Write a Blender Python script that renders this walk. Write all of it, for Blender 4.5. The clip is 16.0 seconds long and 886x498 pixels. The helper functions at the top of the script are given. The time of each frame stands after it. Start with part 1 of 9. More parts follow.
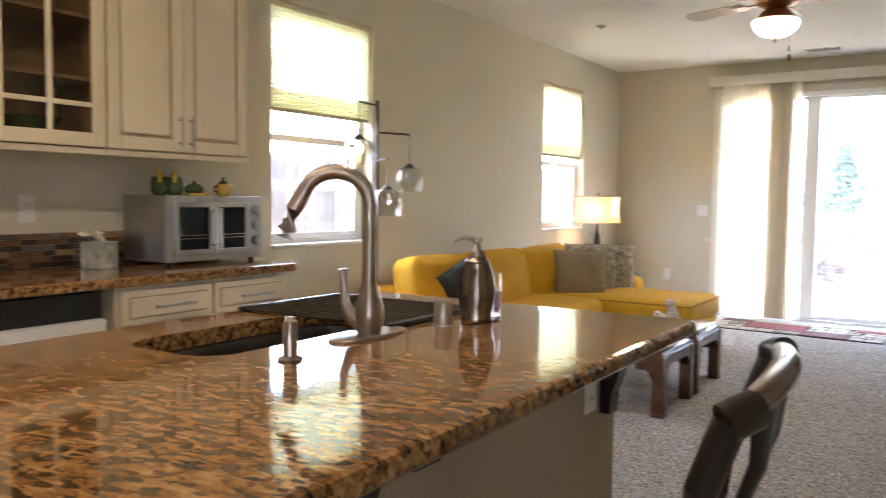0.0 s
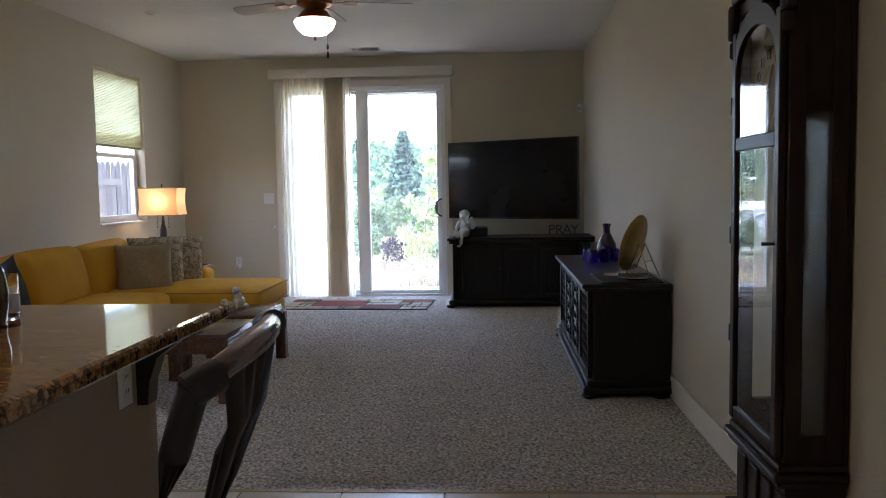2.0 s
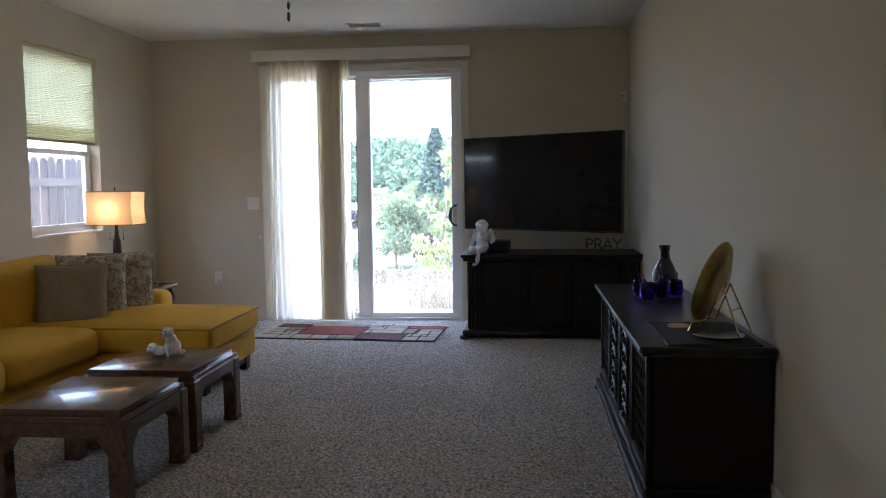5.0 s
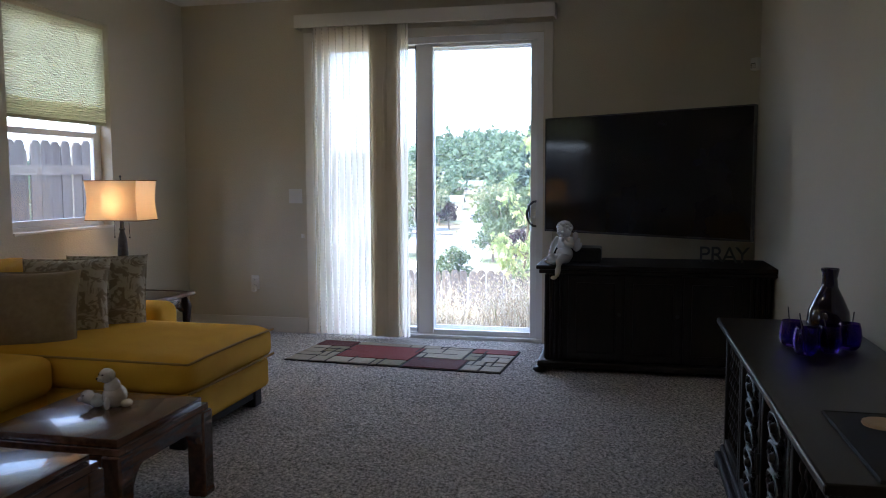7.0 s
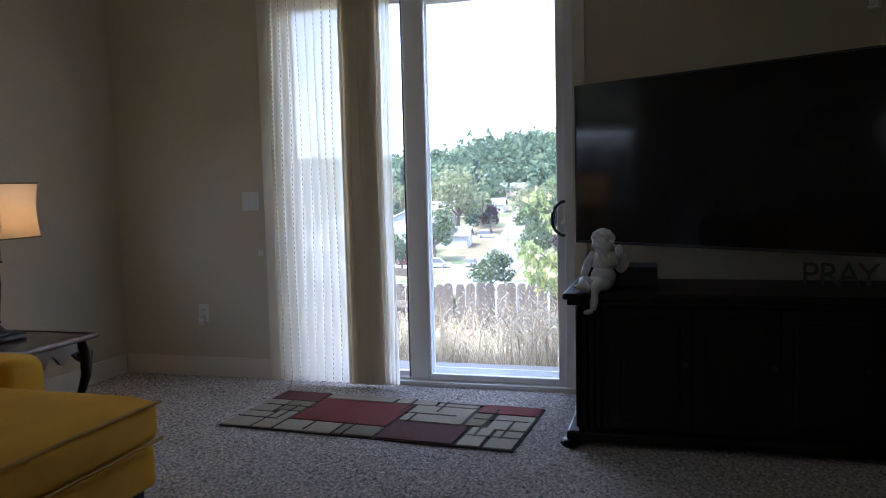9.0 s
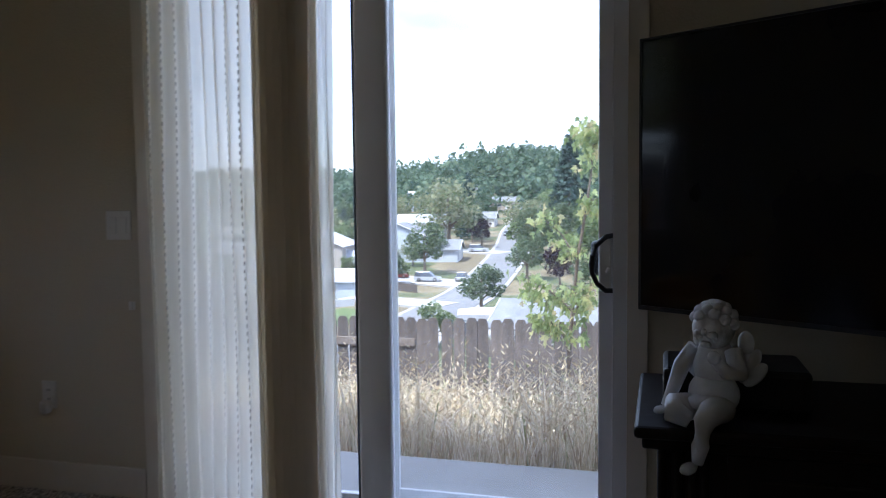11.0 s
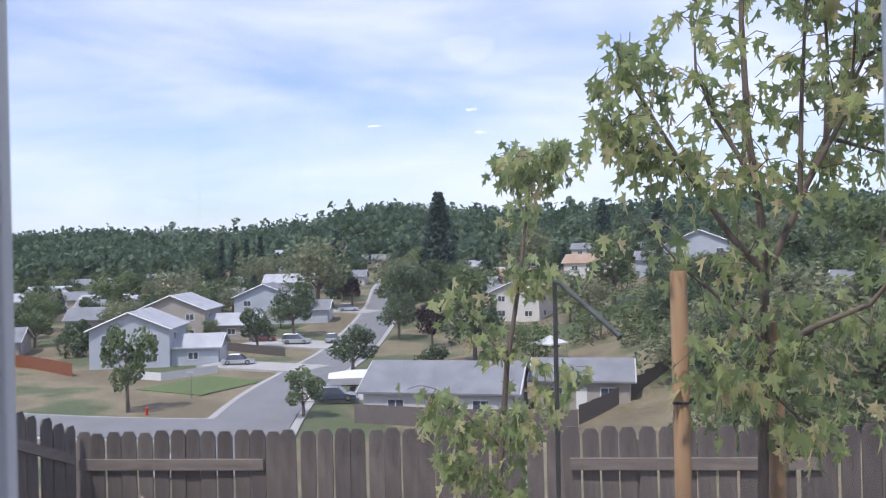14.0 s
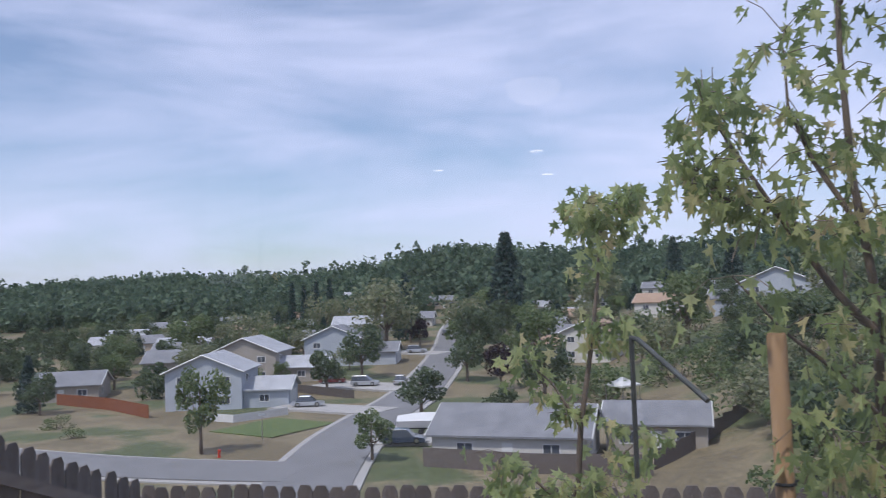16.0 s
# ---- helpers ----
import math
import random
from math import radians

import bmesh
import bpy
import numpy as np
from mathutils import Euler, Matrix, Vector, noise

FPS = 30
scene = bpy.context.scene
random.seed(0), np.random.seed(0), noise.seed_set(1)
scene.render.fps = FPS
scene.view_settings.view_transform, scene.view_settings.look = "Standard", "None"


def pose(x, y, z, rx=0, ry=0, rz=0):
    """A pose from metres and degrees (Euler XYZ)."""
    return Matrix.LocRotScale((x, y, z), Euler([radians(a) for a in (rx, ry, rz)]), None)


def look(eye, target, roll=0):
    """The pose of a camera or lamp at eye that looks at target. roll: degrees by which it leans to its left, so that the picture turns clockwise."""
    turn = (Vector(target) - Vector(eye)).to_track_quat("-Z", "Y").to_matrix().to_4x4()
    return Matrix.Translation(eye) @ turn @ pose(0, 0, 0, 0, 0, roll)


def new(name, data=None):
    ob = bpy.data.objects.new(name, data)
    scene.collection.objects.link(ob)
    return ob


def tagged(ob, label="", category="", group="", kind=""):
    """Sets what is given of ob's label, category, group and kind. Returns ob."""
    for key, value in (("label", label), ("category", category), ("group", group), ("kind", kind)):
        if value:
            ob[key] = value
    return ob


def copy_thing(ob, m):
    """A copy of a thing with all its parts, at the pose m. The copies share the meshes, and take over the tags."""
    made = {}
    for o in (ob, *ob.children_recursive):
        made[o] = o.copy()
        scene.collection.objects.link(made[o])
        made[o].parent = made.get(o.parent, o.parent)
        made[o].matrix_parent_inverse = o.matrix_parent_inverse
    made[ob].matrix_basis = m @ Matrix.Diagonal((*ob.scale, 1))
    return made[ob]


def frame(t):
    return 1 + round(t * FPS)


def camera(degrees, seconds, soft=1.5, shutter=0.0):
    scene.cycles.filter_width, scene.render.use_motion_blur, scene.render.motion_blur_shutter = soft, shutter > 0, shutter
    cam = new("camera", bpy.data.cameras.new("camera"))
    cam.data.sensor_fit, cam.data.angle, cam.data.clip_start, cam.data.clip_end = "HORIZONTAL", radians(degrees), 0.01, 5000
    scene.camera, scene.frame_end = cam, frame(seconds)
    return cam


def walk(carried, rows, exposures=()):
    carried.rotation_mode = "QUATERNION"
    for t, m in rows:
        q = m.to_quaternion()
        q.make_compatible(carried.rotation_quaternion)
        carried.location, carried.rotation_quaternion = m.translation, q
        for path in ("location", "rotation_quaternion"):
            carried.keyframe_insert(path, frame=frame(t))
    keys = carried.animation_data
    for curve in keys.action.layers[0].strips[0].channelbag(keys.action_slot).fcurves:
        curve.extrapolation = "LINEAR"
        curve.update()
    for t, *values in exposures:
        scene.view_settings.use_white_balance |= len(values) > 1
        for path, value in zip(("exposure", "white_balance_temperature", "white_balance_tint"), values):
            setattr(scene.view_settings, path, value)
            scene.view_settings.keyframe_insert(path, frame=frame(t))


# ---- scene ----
cam = camera(57.9, 16.0, soft=0.9, shutter=0.3)
PATH = [
    (0, (0.04, -0.51, 1.242), (-1.038, 1.17, 1.117), 0.7),
    (0.5, (0.065, -0.492, 1.239), (-0.691, 1.355, 1.1), 0.2),
    (1, (0.15, -0.519, 1.248), (-0.317, 1.419, 1.088), -0.4),
    (1.5, (0.19, -0.543, 1.244), (0.001, 1.441, 1.081), -0.7),
    (2, (0.211, -0.55, 1.241), (0.087, 1.44, 1.088), -1.0),
    (2.5, (0.253, -0.475, 1.256), (0.077, 1.511, 1.104), -1.3),
    (3, (0.322, -0.291, 1.257), (0.06, 1.687, 1.115), -0.5),
    (3.5, (0.306, 0.002, 1.249), (0.084, 1.984, 1.09), -0.6),
    (3.7, (0.277, 0.098, 1.265), (0.109, 2.085, 1.105), -0.6),
    (5.8, (0.317, 1.525, 1.302), (-0.004, 3.493, 1.152), -1.0),
    (6, (0.34, 1.655, 1.3), (-0.057, 3.609, 1.145), -0.3),
    (6.5, (0.331, 2.009, 1.259), (-0.122, 3.95, 1.096), -0.0),
    (7, (0.325, 2.352, 1.287), (-0.121, 4.293, 1.113), -0.2),
    (7.5, (0.314, 2.747, 1.285), (-0.161, 4.681, 1.104), -0.7),
    (8, (0.3, 3.177, 1.248), (-0.227, 5.097, 1.057), -0.6),
    (8.5, (0.216, 3.586, 1.255), (-0.303, 5.509, 1.072), -1.3),
    (8.7, (0.242, 3.745, 1.235), (-0.296, 5.663, 1.061), -1.6),
    (10.8, (-0.144, 5.558, 1.237), (-0.735, 7.464, 1.097), -0.5),
    (11, (-0.193, 5.742, 1.258), (-0.722, 7.666, 1.125), -0.6),
    (11.5, (-0.271, 6.188, 1.263), (-0.759, 8.125, 1.161), -1.4),
    (12, (-0.403, 6.593, 1.261), (-0.868, 8.536, 1.173), -1.0),
    (12.5, (-0.54, 6.968, 1.262), (-0.88, 8.936, 1.161), -1.0),
    (13, (-0.562, 7.378, 1.264), (-0.877, 9.35, 1.154), -1.1),
    (13.5, (-0.599, 7.7, 1.268), (-0.899, 9.674, 1.164), -1.2),
    (14, (-0.716, 8.02, 1.317), (-0.926, 10.008, 1.322), -1.4),
    (14.5, (-0.729, 8.115, 1.352), (-0.889, 10.108, 1.377), -1.0),
    (15, (-0.714, 8.165, 1.388), (-0.846, 10.160, 1.439), -1.9),
    (15.5, (-0.716, 8.175, 1.387), (-0.945, 10.16, 1.473), -1.7),
    (16, (-0.732, 8.241, 1.379), (-1.104, 10.203, 1.49), -2.0),
]
EXPOSURES = [(0.0, 5.1, 6350, 10), (0.5, 4.86, 6200, 10), (1.0, 4.35, 5950, 10), (1.5, 3.9, 5850, 10), (2.0, 3.7, 5750, 10), (3.7, 3.7, 5700, 10), (6.0, 3.22, 5700, 10), (7.0, 2.92, 5700, 10), (8.7, 2.5, 5700, 10), (10.8, 1.75, 5750, 10), (12.0, 0.95, 5650, 14), (13.0, 0.68, 5750, 26), (13.5, 0.55, 5850, 26), (14.0, 0.44, 6200, 17), (16.0, 0.03, 6150, 16)]
walk(cam, [(t, look(eye, target, roll)) for t, eye, target, roll in PATH], EXPOSURES)

# ---- light ----
SUN_ELEV, SUN_AZ = radians(60), radians(-150)   # azimuth from +y towards +x: high, behind the house
world = bpy.data.worlds.new("sky_world")
scene.world = world
world.use_nodes = True
wn, wl = world.node_tree.nodes, world.node_tree.links
wn.clear()
sky = wn.new("ShaderNodeTexSky")
sky.sky_type, sky.sun_disc = "NISHITA", False
sky.sun_elevation, sky.sun_rotation = SUN_ELEV, SUN_AZ
sky.dust_density, sky.ozone_density = 1.0, 3.0
co = wn.new("ShaderNodeTexCoord")
mp = wn.new("ShaderNodeMapping")
mp.inputs["Scale"].default_value = (1.0, 1.6, 5.5)
mp.inputs["Rotation"].default_value = (0.12, 0.1, 0.4)
cl = wn.new("ShaderNodeTexNoise")
cl.inputs["Scale"].default_value, cl.inputs["Detail"].default_value, cl.inputs["Roughness"].default_value = 1.5, 7.0, 0.55
cl.inputs["Distortion"].default_value = 0.4
cr = wn.new("ShaderNodeValToRGB")
cr.color_ramp.elements[0].position, cr.color_ramp.elements[0].color = 0.36, (0.12, 0.12, 0.12, 1)
cr.color_ramp.elements[1].position, cr.color_ramp.elements[1].color = 0.64, (0.95, 0.95, 0.95, 1)
mx = wn.new("ShaderNodeMix")
mx.data_type = "RGBA"
mx.inputs[7].default_value = (5.9, 6.25, 8.1, 1)
bg = wn.new("ShaderNodeBackground")
bg.inputs["Strength"].default_value = 0.15
wo = wn.new("ShaderNodeOutputWorld")
wl.new(co.outputs["Generated"], mp.inputs["Vector"])
wl.new(mp.outputs[0], cl.inputs["Vector"])
wl.new(cl.outputs[0], cr.inputs[0])
wl.new(cr.outputs[0], mx.inputs[0])
wl.new(sky.outputs[0], mx.inputs[6])
wl.new(mx.outputs[2], bg.inputs["Color"])
wl.new(bg.outputs[0], wo.inputs[0])

sun = new("sun", bpy.data.lights.new("sun", "SUN"))
sun.data.energy, sun.data.angle, sun.data.color = 3.2, radians(3), (1.0, 0.95, 0.87)
sun.matrix_world = look((60 * math.sin(SUN_AZ) * math.cos(SUN_ELEV), 60 * math.cos(SUN_AZ) * math.cos(SUN_ELEV), 60 * math.sin(SUN_ELEV)), (0, 0, 0))


# ---- materials ----
def nodes_of(name):
    m = bpy.data.materials.new(name)
    m.use_nodes = True
    n, l = m.node_tree.nodes, m.node_tree.links
    return m, n, l, n["Principled BSDF"]


def ramp(n, stops):
    r = n.new("ShaderNodeValToRGB")
    e = r.color_ramp.elements
    while len(e) < len(stops):
        e.new(0.5)
    for el, (p, c) in zip(e, stops):
        el.position, el.color = p, (*c, 1)
    return r


def mat(name, c1, c2, scale=6.0, rough=0.6, bump=0.15, bscale=120.0, metal=0.0, coat=0.0, spec=0.5, stretch=(1, 1, 1), detail=5.0, vary=0.0, world_space=False, sheen=0.0):
    """Two-scale mottled surface: colour from c1 to c2, fine relief, and a roughness that drifts."""
    m, n, l, b = nodes_of(name)
    tc = n.new("ShaderNodeTexCoord")
    mp = n.new("ShaderNodeMapping")
    mp.inputs["Scale"].default_value = stretch
    if world_space:
        geo = n.new("ShaderNodeNewGeometry")
        l.new(geo.outputs["Position"], mp.inputs[0])
    else:
        l.new(tc.outputs["Object"], mp.inputs[0])
    a = n.new("ShaderNodeTexNoise")
    a.inputs["Scale"].default_value, a.inputs["Detail"].default_value = scale, detail
    l.new(mp.outputs[0], a.inputs["Vector"])
    r = ramp(n, [(0.3, c1), (0.7, c2)])
    l.new(a.outputs[0], r.inputs[0])
    col = r.outputs[0]
    if vary:
        oi = n.new("ShaderNodeObjectInfo")
        hs = n.new("ShaderNodeHueSaturation")
        mr = n.new("ShaderNodeMapRange")
        mr.inputs[3].default_value, mr.inputs[4].default_value = 1 - vary, 1 + vary
        l.new(oi.outputs["Random"], mr.inputs[0])
        l.new(mr.outputs[0], hs.inputs["Value"])
        l.new(col, hs.inputs["Color"])
        col = hs.outputs[0]
    l.new(col, b.inputs["Base Color"])
    rr = n.new("ShaderNodeMapRange")
    rr.inputs[3].default_value, rr.inputs[4].default_value = max(0.02, rough * 0.85), min(1, rough * 1.15)
    l.new(a.outputs[0], rr.inputs[0])
    l.new(rr.outputs[0], b.inputs["Roughness"])
    b.inputs["Metallic"].default_value = metal
    b.inputs["Coat Weight"].default_value = coat
    b.inputs["Specular IOR Level"].default_value = spec
    if sheen:
        b.inputs["Sheen Weight"].default_value = sheen
    if bump:
        f = n.new("ShaderNodeTexNoise")
        f.inputs["Scale"].default_value, f.inputs["Detail"].default_value = bscale, 3.0
        l.new(mp.outputs[0], f.inputs["Vector"])
        bp = n.new("ShaderNodeBump")
        bp.inputs["Strength"].default_value, bp.inputs["Distance"].default_value = bump, 0.01
        l.new(f.outputs[0], bp.inputs["Height"])
        l.new(bp.outputs[0], b.inputs["Normal"])
    return m


def wood(name, c1, c2, rough=0.35, scale=3.0, axis=(14, 14, 1.2), coat=0.2):
    return mat(name, c1, c2, scale, rough, 0.08, 60, coat=coat, stretch=axis, detail=8)


ISLANDP = mat("island_panel_paint", (0.34, 0.255, 0.165), (0.40, 0.305, 0.205), 2.5, 0.6, 0.15, 80)
WALL = mat("wall_paint", (0.58, 0.52, 0.395), (0.61, 0.55, 0.425), 1.5, 0.75, 0.25, 90, world_space=True)
CEIL = mat("ceiling_paint", (0.70, 0.68, 0.63), (0.73, 0.71, 0.66), 1.5, 0.85, 0.3, 70, world_space=True)
TRIM = mat("trim_paint", (0.70, 0.65, 0.56), (0.74, 0.69, 0.6), 3, 0.45, 0.05, 60)
VINYL = mat("white_vinyl", (0.82, 0.825, 0.835), (0.85, 0.855, 0.86), 3, 0.35, 0.03, 80)
TILE = mat("floor_tile_glaze", (0.46, 0.42, 0.37), (0.55, 0.5, 0.44), 7, 0.3, 0.06, 40, vary=0.06)
GROUT = mat("tile_grout", (0.3, 0.27, 0.23), (0.36, 0.32, 0.28), 30, 0.9, 0.2, 200)
CREAM = mat("cream_cabinet_paint", (0.66, 0.56, 0.40), (0.70, 0.60, 0.44), 3, 0.38, 0.04, 70)
GLAZE = mat("cabinet_glaze_line", (0.36, 0.25, 0.13), (0.44, 0.32, 0.18), 20, 0.5, 0.05, 70)
CABIN = wood("cabinet_interior", (0.20, 0.11, 0.05), (0.28, 0.16, 0.08), 0.5)
NICKEL = mat("brushed_nickel", (0.36, 0.30, 0.25), (0.44, 0.37, 0.31), 8, 0.36, 0.03, 300, metal=1.0)
STEEL = mat("stainless_steel", (0.45, 0.44, 0.43), (0.55, 0.54, 0.52), 5, 0.3, 0.03, 250, metal=1.0, stretch=(1, 12, 1))
# sink steel set near black: the basin's shade is in the colour
SINK = mat("sink_steel_darkened", (0.06, 0.057, 0.054), (0.10, 0.095, 0.09), 5, 0.45, 0.03, 250, metal=0.7)
BLACKM = mat("black_iron", (0.012, 0.012, 0.014), (0.03, 0.03, 0.032), 10, 0.4, 0.05, 150)
PLASTW = mat("white_plastic", (0.72, 0.70, 0.66), (0.76, 0.74, 0.7), 5, 0.4, 0.02, 100)
PLASTB = mat("black_plastic", (0.01, 0.01, 0.012), (0.018, 0.018, 0.02), 8, 0.35, 0.05, 200)
SCREEN = mat("tv_screen", (0.006, 0.006, 0.009), (0.008, 0.008, 0.012), 2, 0.09, 0.0, spec=0.3)
DARKW = wood("black_walnut_stain", (0.006, 0.0045, 0.004), (0.013, 0.009, 0.0075), 0.45, coat=0.0)
DARKW.node_tree.nodes["Principled BSDF"].inputs["Specular IOR Level"].default_value = 0.25
TABLEW = wood("red_brown_table_wood", (0.055, 0.022, 0.011), (0.12, 0.05, 0.024), 0.24, 4, (10, 1.4, 10), 0.5)
CLOCKW = wood("dark_cherry", (0.012, 0.005, 0.0038), (0.028, 0.011, 0.007), 0.36, coat=0.0)
CLOCKW.node_tree.nodes["Principled BSDF"].inputs["Specular IOR Level"].default_value = 0.3
CHAIRW = wood("chair_rosewood", (0.06, 0.02, 0.012), (0.13, 0.05, 0.026), 0.25, 3, (3, 8, 3), 0.5)
CHAIRB = wood("chair_black_wood", (0.008, 0.006, 0.006), (0.016, 0.010, 0.009), 0.35, coat=0.1)
SOFA = mat("mustard_upholstery", (0.60, 0.315, 0.022), (0.68, 0.375, 0.034), 5, 0.9, 0.35, 420, spec=0.2)
PIPING = mat("mustard_piping", (0.34, 0.20, 0.035), (0.4, 0.24, 0.05), 9, 0.85, 0.3, 500)
TAUPE = mat("taupe_linen", (0.25, 0.19, 0.105), (0.31, 0.24, 0.14), 30, 0.9, 0.4, 380)
SLATE = mat("slate_cushion", (0.03, 0.035, 0.04), (0.05, 0.055, 0.06), 20, 0.9, 0.4, 300)
GOLD = mat("gold_leaf", (0.42, 0.28, 0.07), (0.62, 0.44, 0.14), 14, 0.35, 0.2, 60, metal=0.8)
BRASS = mat("polished_brass", (0.6, 0.42, 0.14), (0.7, 0.5, 0.2), 6, 0.2, 0.02, 100, metal=1.0)
COPPER = mat("fan_bronze", (0.30, 0.15, 0.08), (0.42, 0.22, 0.12), 9, 0.3, 0.1, 120, metal=1.0)
CERAMIC = mat("glazed_cream_ceramic", (0.62, 0.55, 0.45), (0.75, 0.7, 0.62), 30, 0.15, 0.05, 60)
BLACKG = mat("black_glaze", (0.01, 0.01, 0.012), (0.02, 0.02, 0.02), 10, 0.1, 0.0)
PLASTER = mat("white_plaster", (0.66, 0.66, 0.68), (0.74, 0.74, 0.75), 12, 0.55, 0.2, 60)
YELLOWG = mat("yellow_glaze", (0.62, 0.38, 0.06), (0.75, 0.5, 0.1), 20, 0.2, 0.05, 60)
GREENG = mat("green_glaze", (0.03, 0.06, 0.02), (0.07, 0.1, 0.035), 20, 0.2, 0.05, 60)
TISSUE = mat("tissue_paper", (0.74, 0.66, 0.52), (0.8, 0.72, 0.6), 20, 0.9, 0.2, 90)
MATBLK = mat("black_placemat", (0.008, 0.008, 0.009), (0.014, 0.014, 0.015), 60, 0.7, 0.3, 300)
RUGRED = mat("rug_red", (0.17, 0.02, 0.016), (0.23, 0.03, 0.024), 60, 0.95, 0.6, 300)
RUGDRK = mat("rug_dark_red", (0.085, 0.014, 0.012), (0.12, 0.02, 0.016), 60, 0.95, 0.6, 300)
RUGTAN = mat("rug_tan", (0.34, 0.29, 0.21), (0.44, 0.38, 0.29), 60, 0.95, 0.6, 300)
RUGOLV = mat("rug_olive", (0.20, 0.17, 0.10), (0.27, 0.23, 0.14), 60, 0.95, 0.6, 300)
RUGBLK = mat("rug_dark_line", (0.02, 0.014, 0.012), (0.035, 0.025, 0.02), 60, 0.95, 0.6, 300)
SEALBLU = mat("door_weather_strip", (0.10, 0.13, 0.2), (0.14, 0.17, 0.25), 10, 0.5, 0.05, 80)


def granite():
    m, n, l, b = nodes_of("brown_granite")
    tc = n.new("ShaderNodeTexCoord")
    mp = n.new("ShaderNodeMapping")
    mp.inputs["Scale"].default_value = (0.5, 1.0, 1.0)
    mp.inputs["Rotation"].default_value = (0, 0, -0.35)
    l.new(tc.outputs["Object"], mp.inputs[0])
    warp = n.new("ShaderNodeTexNoise")
    warp.inputs["Scale"].default_value = 40
    l.new(mp.outputs[0], warp.inputs["Vector"])
    add = n.new("ShaderNodeMixRGB")
    add.blend_type = "ADD"
    add.inputs[0].default_value = 0.022
    l.new(mp.outputs[0], add.inputs[1])
    l.new(warp.outputs["Color"], add.inputs[2])
    v = n.new("ShaderNodeTexVoronoi")
    v.inputs["Scale"].default_value = 95
    l.new(add.outputs[0], v.inputs["Vector"])
    bw = n.new("ShaderNodeSeparateColor")
    l.new(v.outputs["Color"], bw.inputs[0])
    big = n.new("ShaderNodeTexNoise")
    big.inputs["Scale"].default_value, big.inputs["Detail"].default_value, big.inputs["Roughness"].default_value = 48, 8, 0.72
    l.new(add.outputs[0], big.inputs["Vector"])
    mixv = n.new("ShaderNodeMath")
    mixv.operation = "MULTIPLY_ADD"
    mixv.inputs[1].default_value = 0.26
    l.new(bw.outputs[0], mixv.inputs[0])
    sc = n.new("ShaderNodeMath")
    sc.operation = "MULTIPLY"
    sc.inputs[1].default_value = 0.74
    l.new(big.outputs[0], sc.inputs[0])
    l.new(sc.outputs[0], mixv.inputs[2])
    r = ramp(n, [(0.33, (0.025, 0.018, 0.012)), (0.41, (0.105, 0.05, 0.02)), (0.49, (0.25, 0.12, 0.041)), (0.58, (0.36, 0.185, 0.065)), (0.70, (0.47, 0.285, 0.126))])
    l.new(mixv.outputs[0], r.inputs[0])
    l.new(r.outputs[0], b.inputs["Base Color"])
    b.inputs["Roughness"].default_value = 0.07
    b.inputs["Coat Weight"].default_value = 0.3
    b.inputs["Coat Roughness"].default_value = 0.03
    return m


def carpet_mat():
    m, n, l, b = nodes_of("taupe_carpet")
    tc = n.new("ShaderNodeTexCoord")
    f = n.new("ShaderNodeTexNoise")
    f.inputs["Scale"].default_value, f.inputs["Detail"].default_value, f.inputs["Roughness"].default_value = 62, 5, 0.75
    l.new(tc.outputs["Object"], f.inputs["Vector"])
    g = n.new("ShaderNodeTexNoise")
    g.inputs["Scale"].default_value, g.inputs["Detail"].default_value = 3.0, 4
    l.new(tc.outputs["Object"], g.inputs["Vector"])
    r = ramp(n, [(0.38, (0.10, 0.09, 0.08)), (0.5, (0.43, 0.395, 0.36)), (0.62, (0.82, 0.765, 0.71))])
    l.new(f.outputs[0], r.inputs[0])
    hs = n.new("ShaderNodeHueSaturation")
    mr = n.new("ShaderNodeMapRange")
    mr.inputs[3].default_value, mr.inputs[4].default_value = 0.86, 1.14
    l.new(g.outputs[0], mr.inputs[0])
    l.new(mr.outputs[0], hs.inputs["Value"])
    l.new(r.outputs[0], hs.inputs["Color"])
    l.new(hs.outputs[0], b.inputs["Base Color"])
    b.inputs["Roughness"].default_value = 1.0
    b.inputs["Specular IOR Level"].default_value = 0.1
    b.inputs["Sheen Weight"].default_value = 0.25
    bp = n.new("ShaderNodeBump")
    bp.inputs["Strength"].default_value, bp.inputs["Distance"].default_value = 0.9, 0.012
    l.new(f.outputs[0], bp.inputs["Height"])
    l.new(bp.outputs[0], b.inputs["Normal"])
    return m


def glass_mat(name, tint=(1, 1, 1), rough=0.0, ior=1.45):
    m, n, l, b = nodes_of(name)
    b.inputs["Base Color"].default_value = (*tint, 1)
    b.inputs["Roughness"].default_value = rough
    b.inputs["IOR"].default_value = ior
    b.inputs["Transmission Weight"].default_value = 1.0
    return m


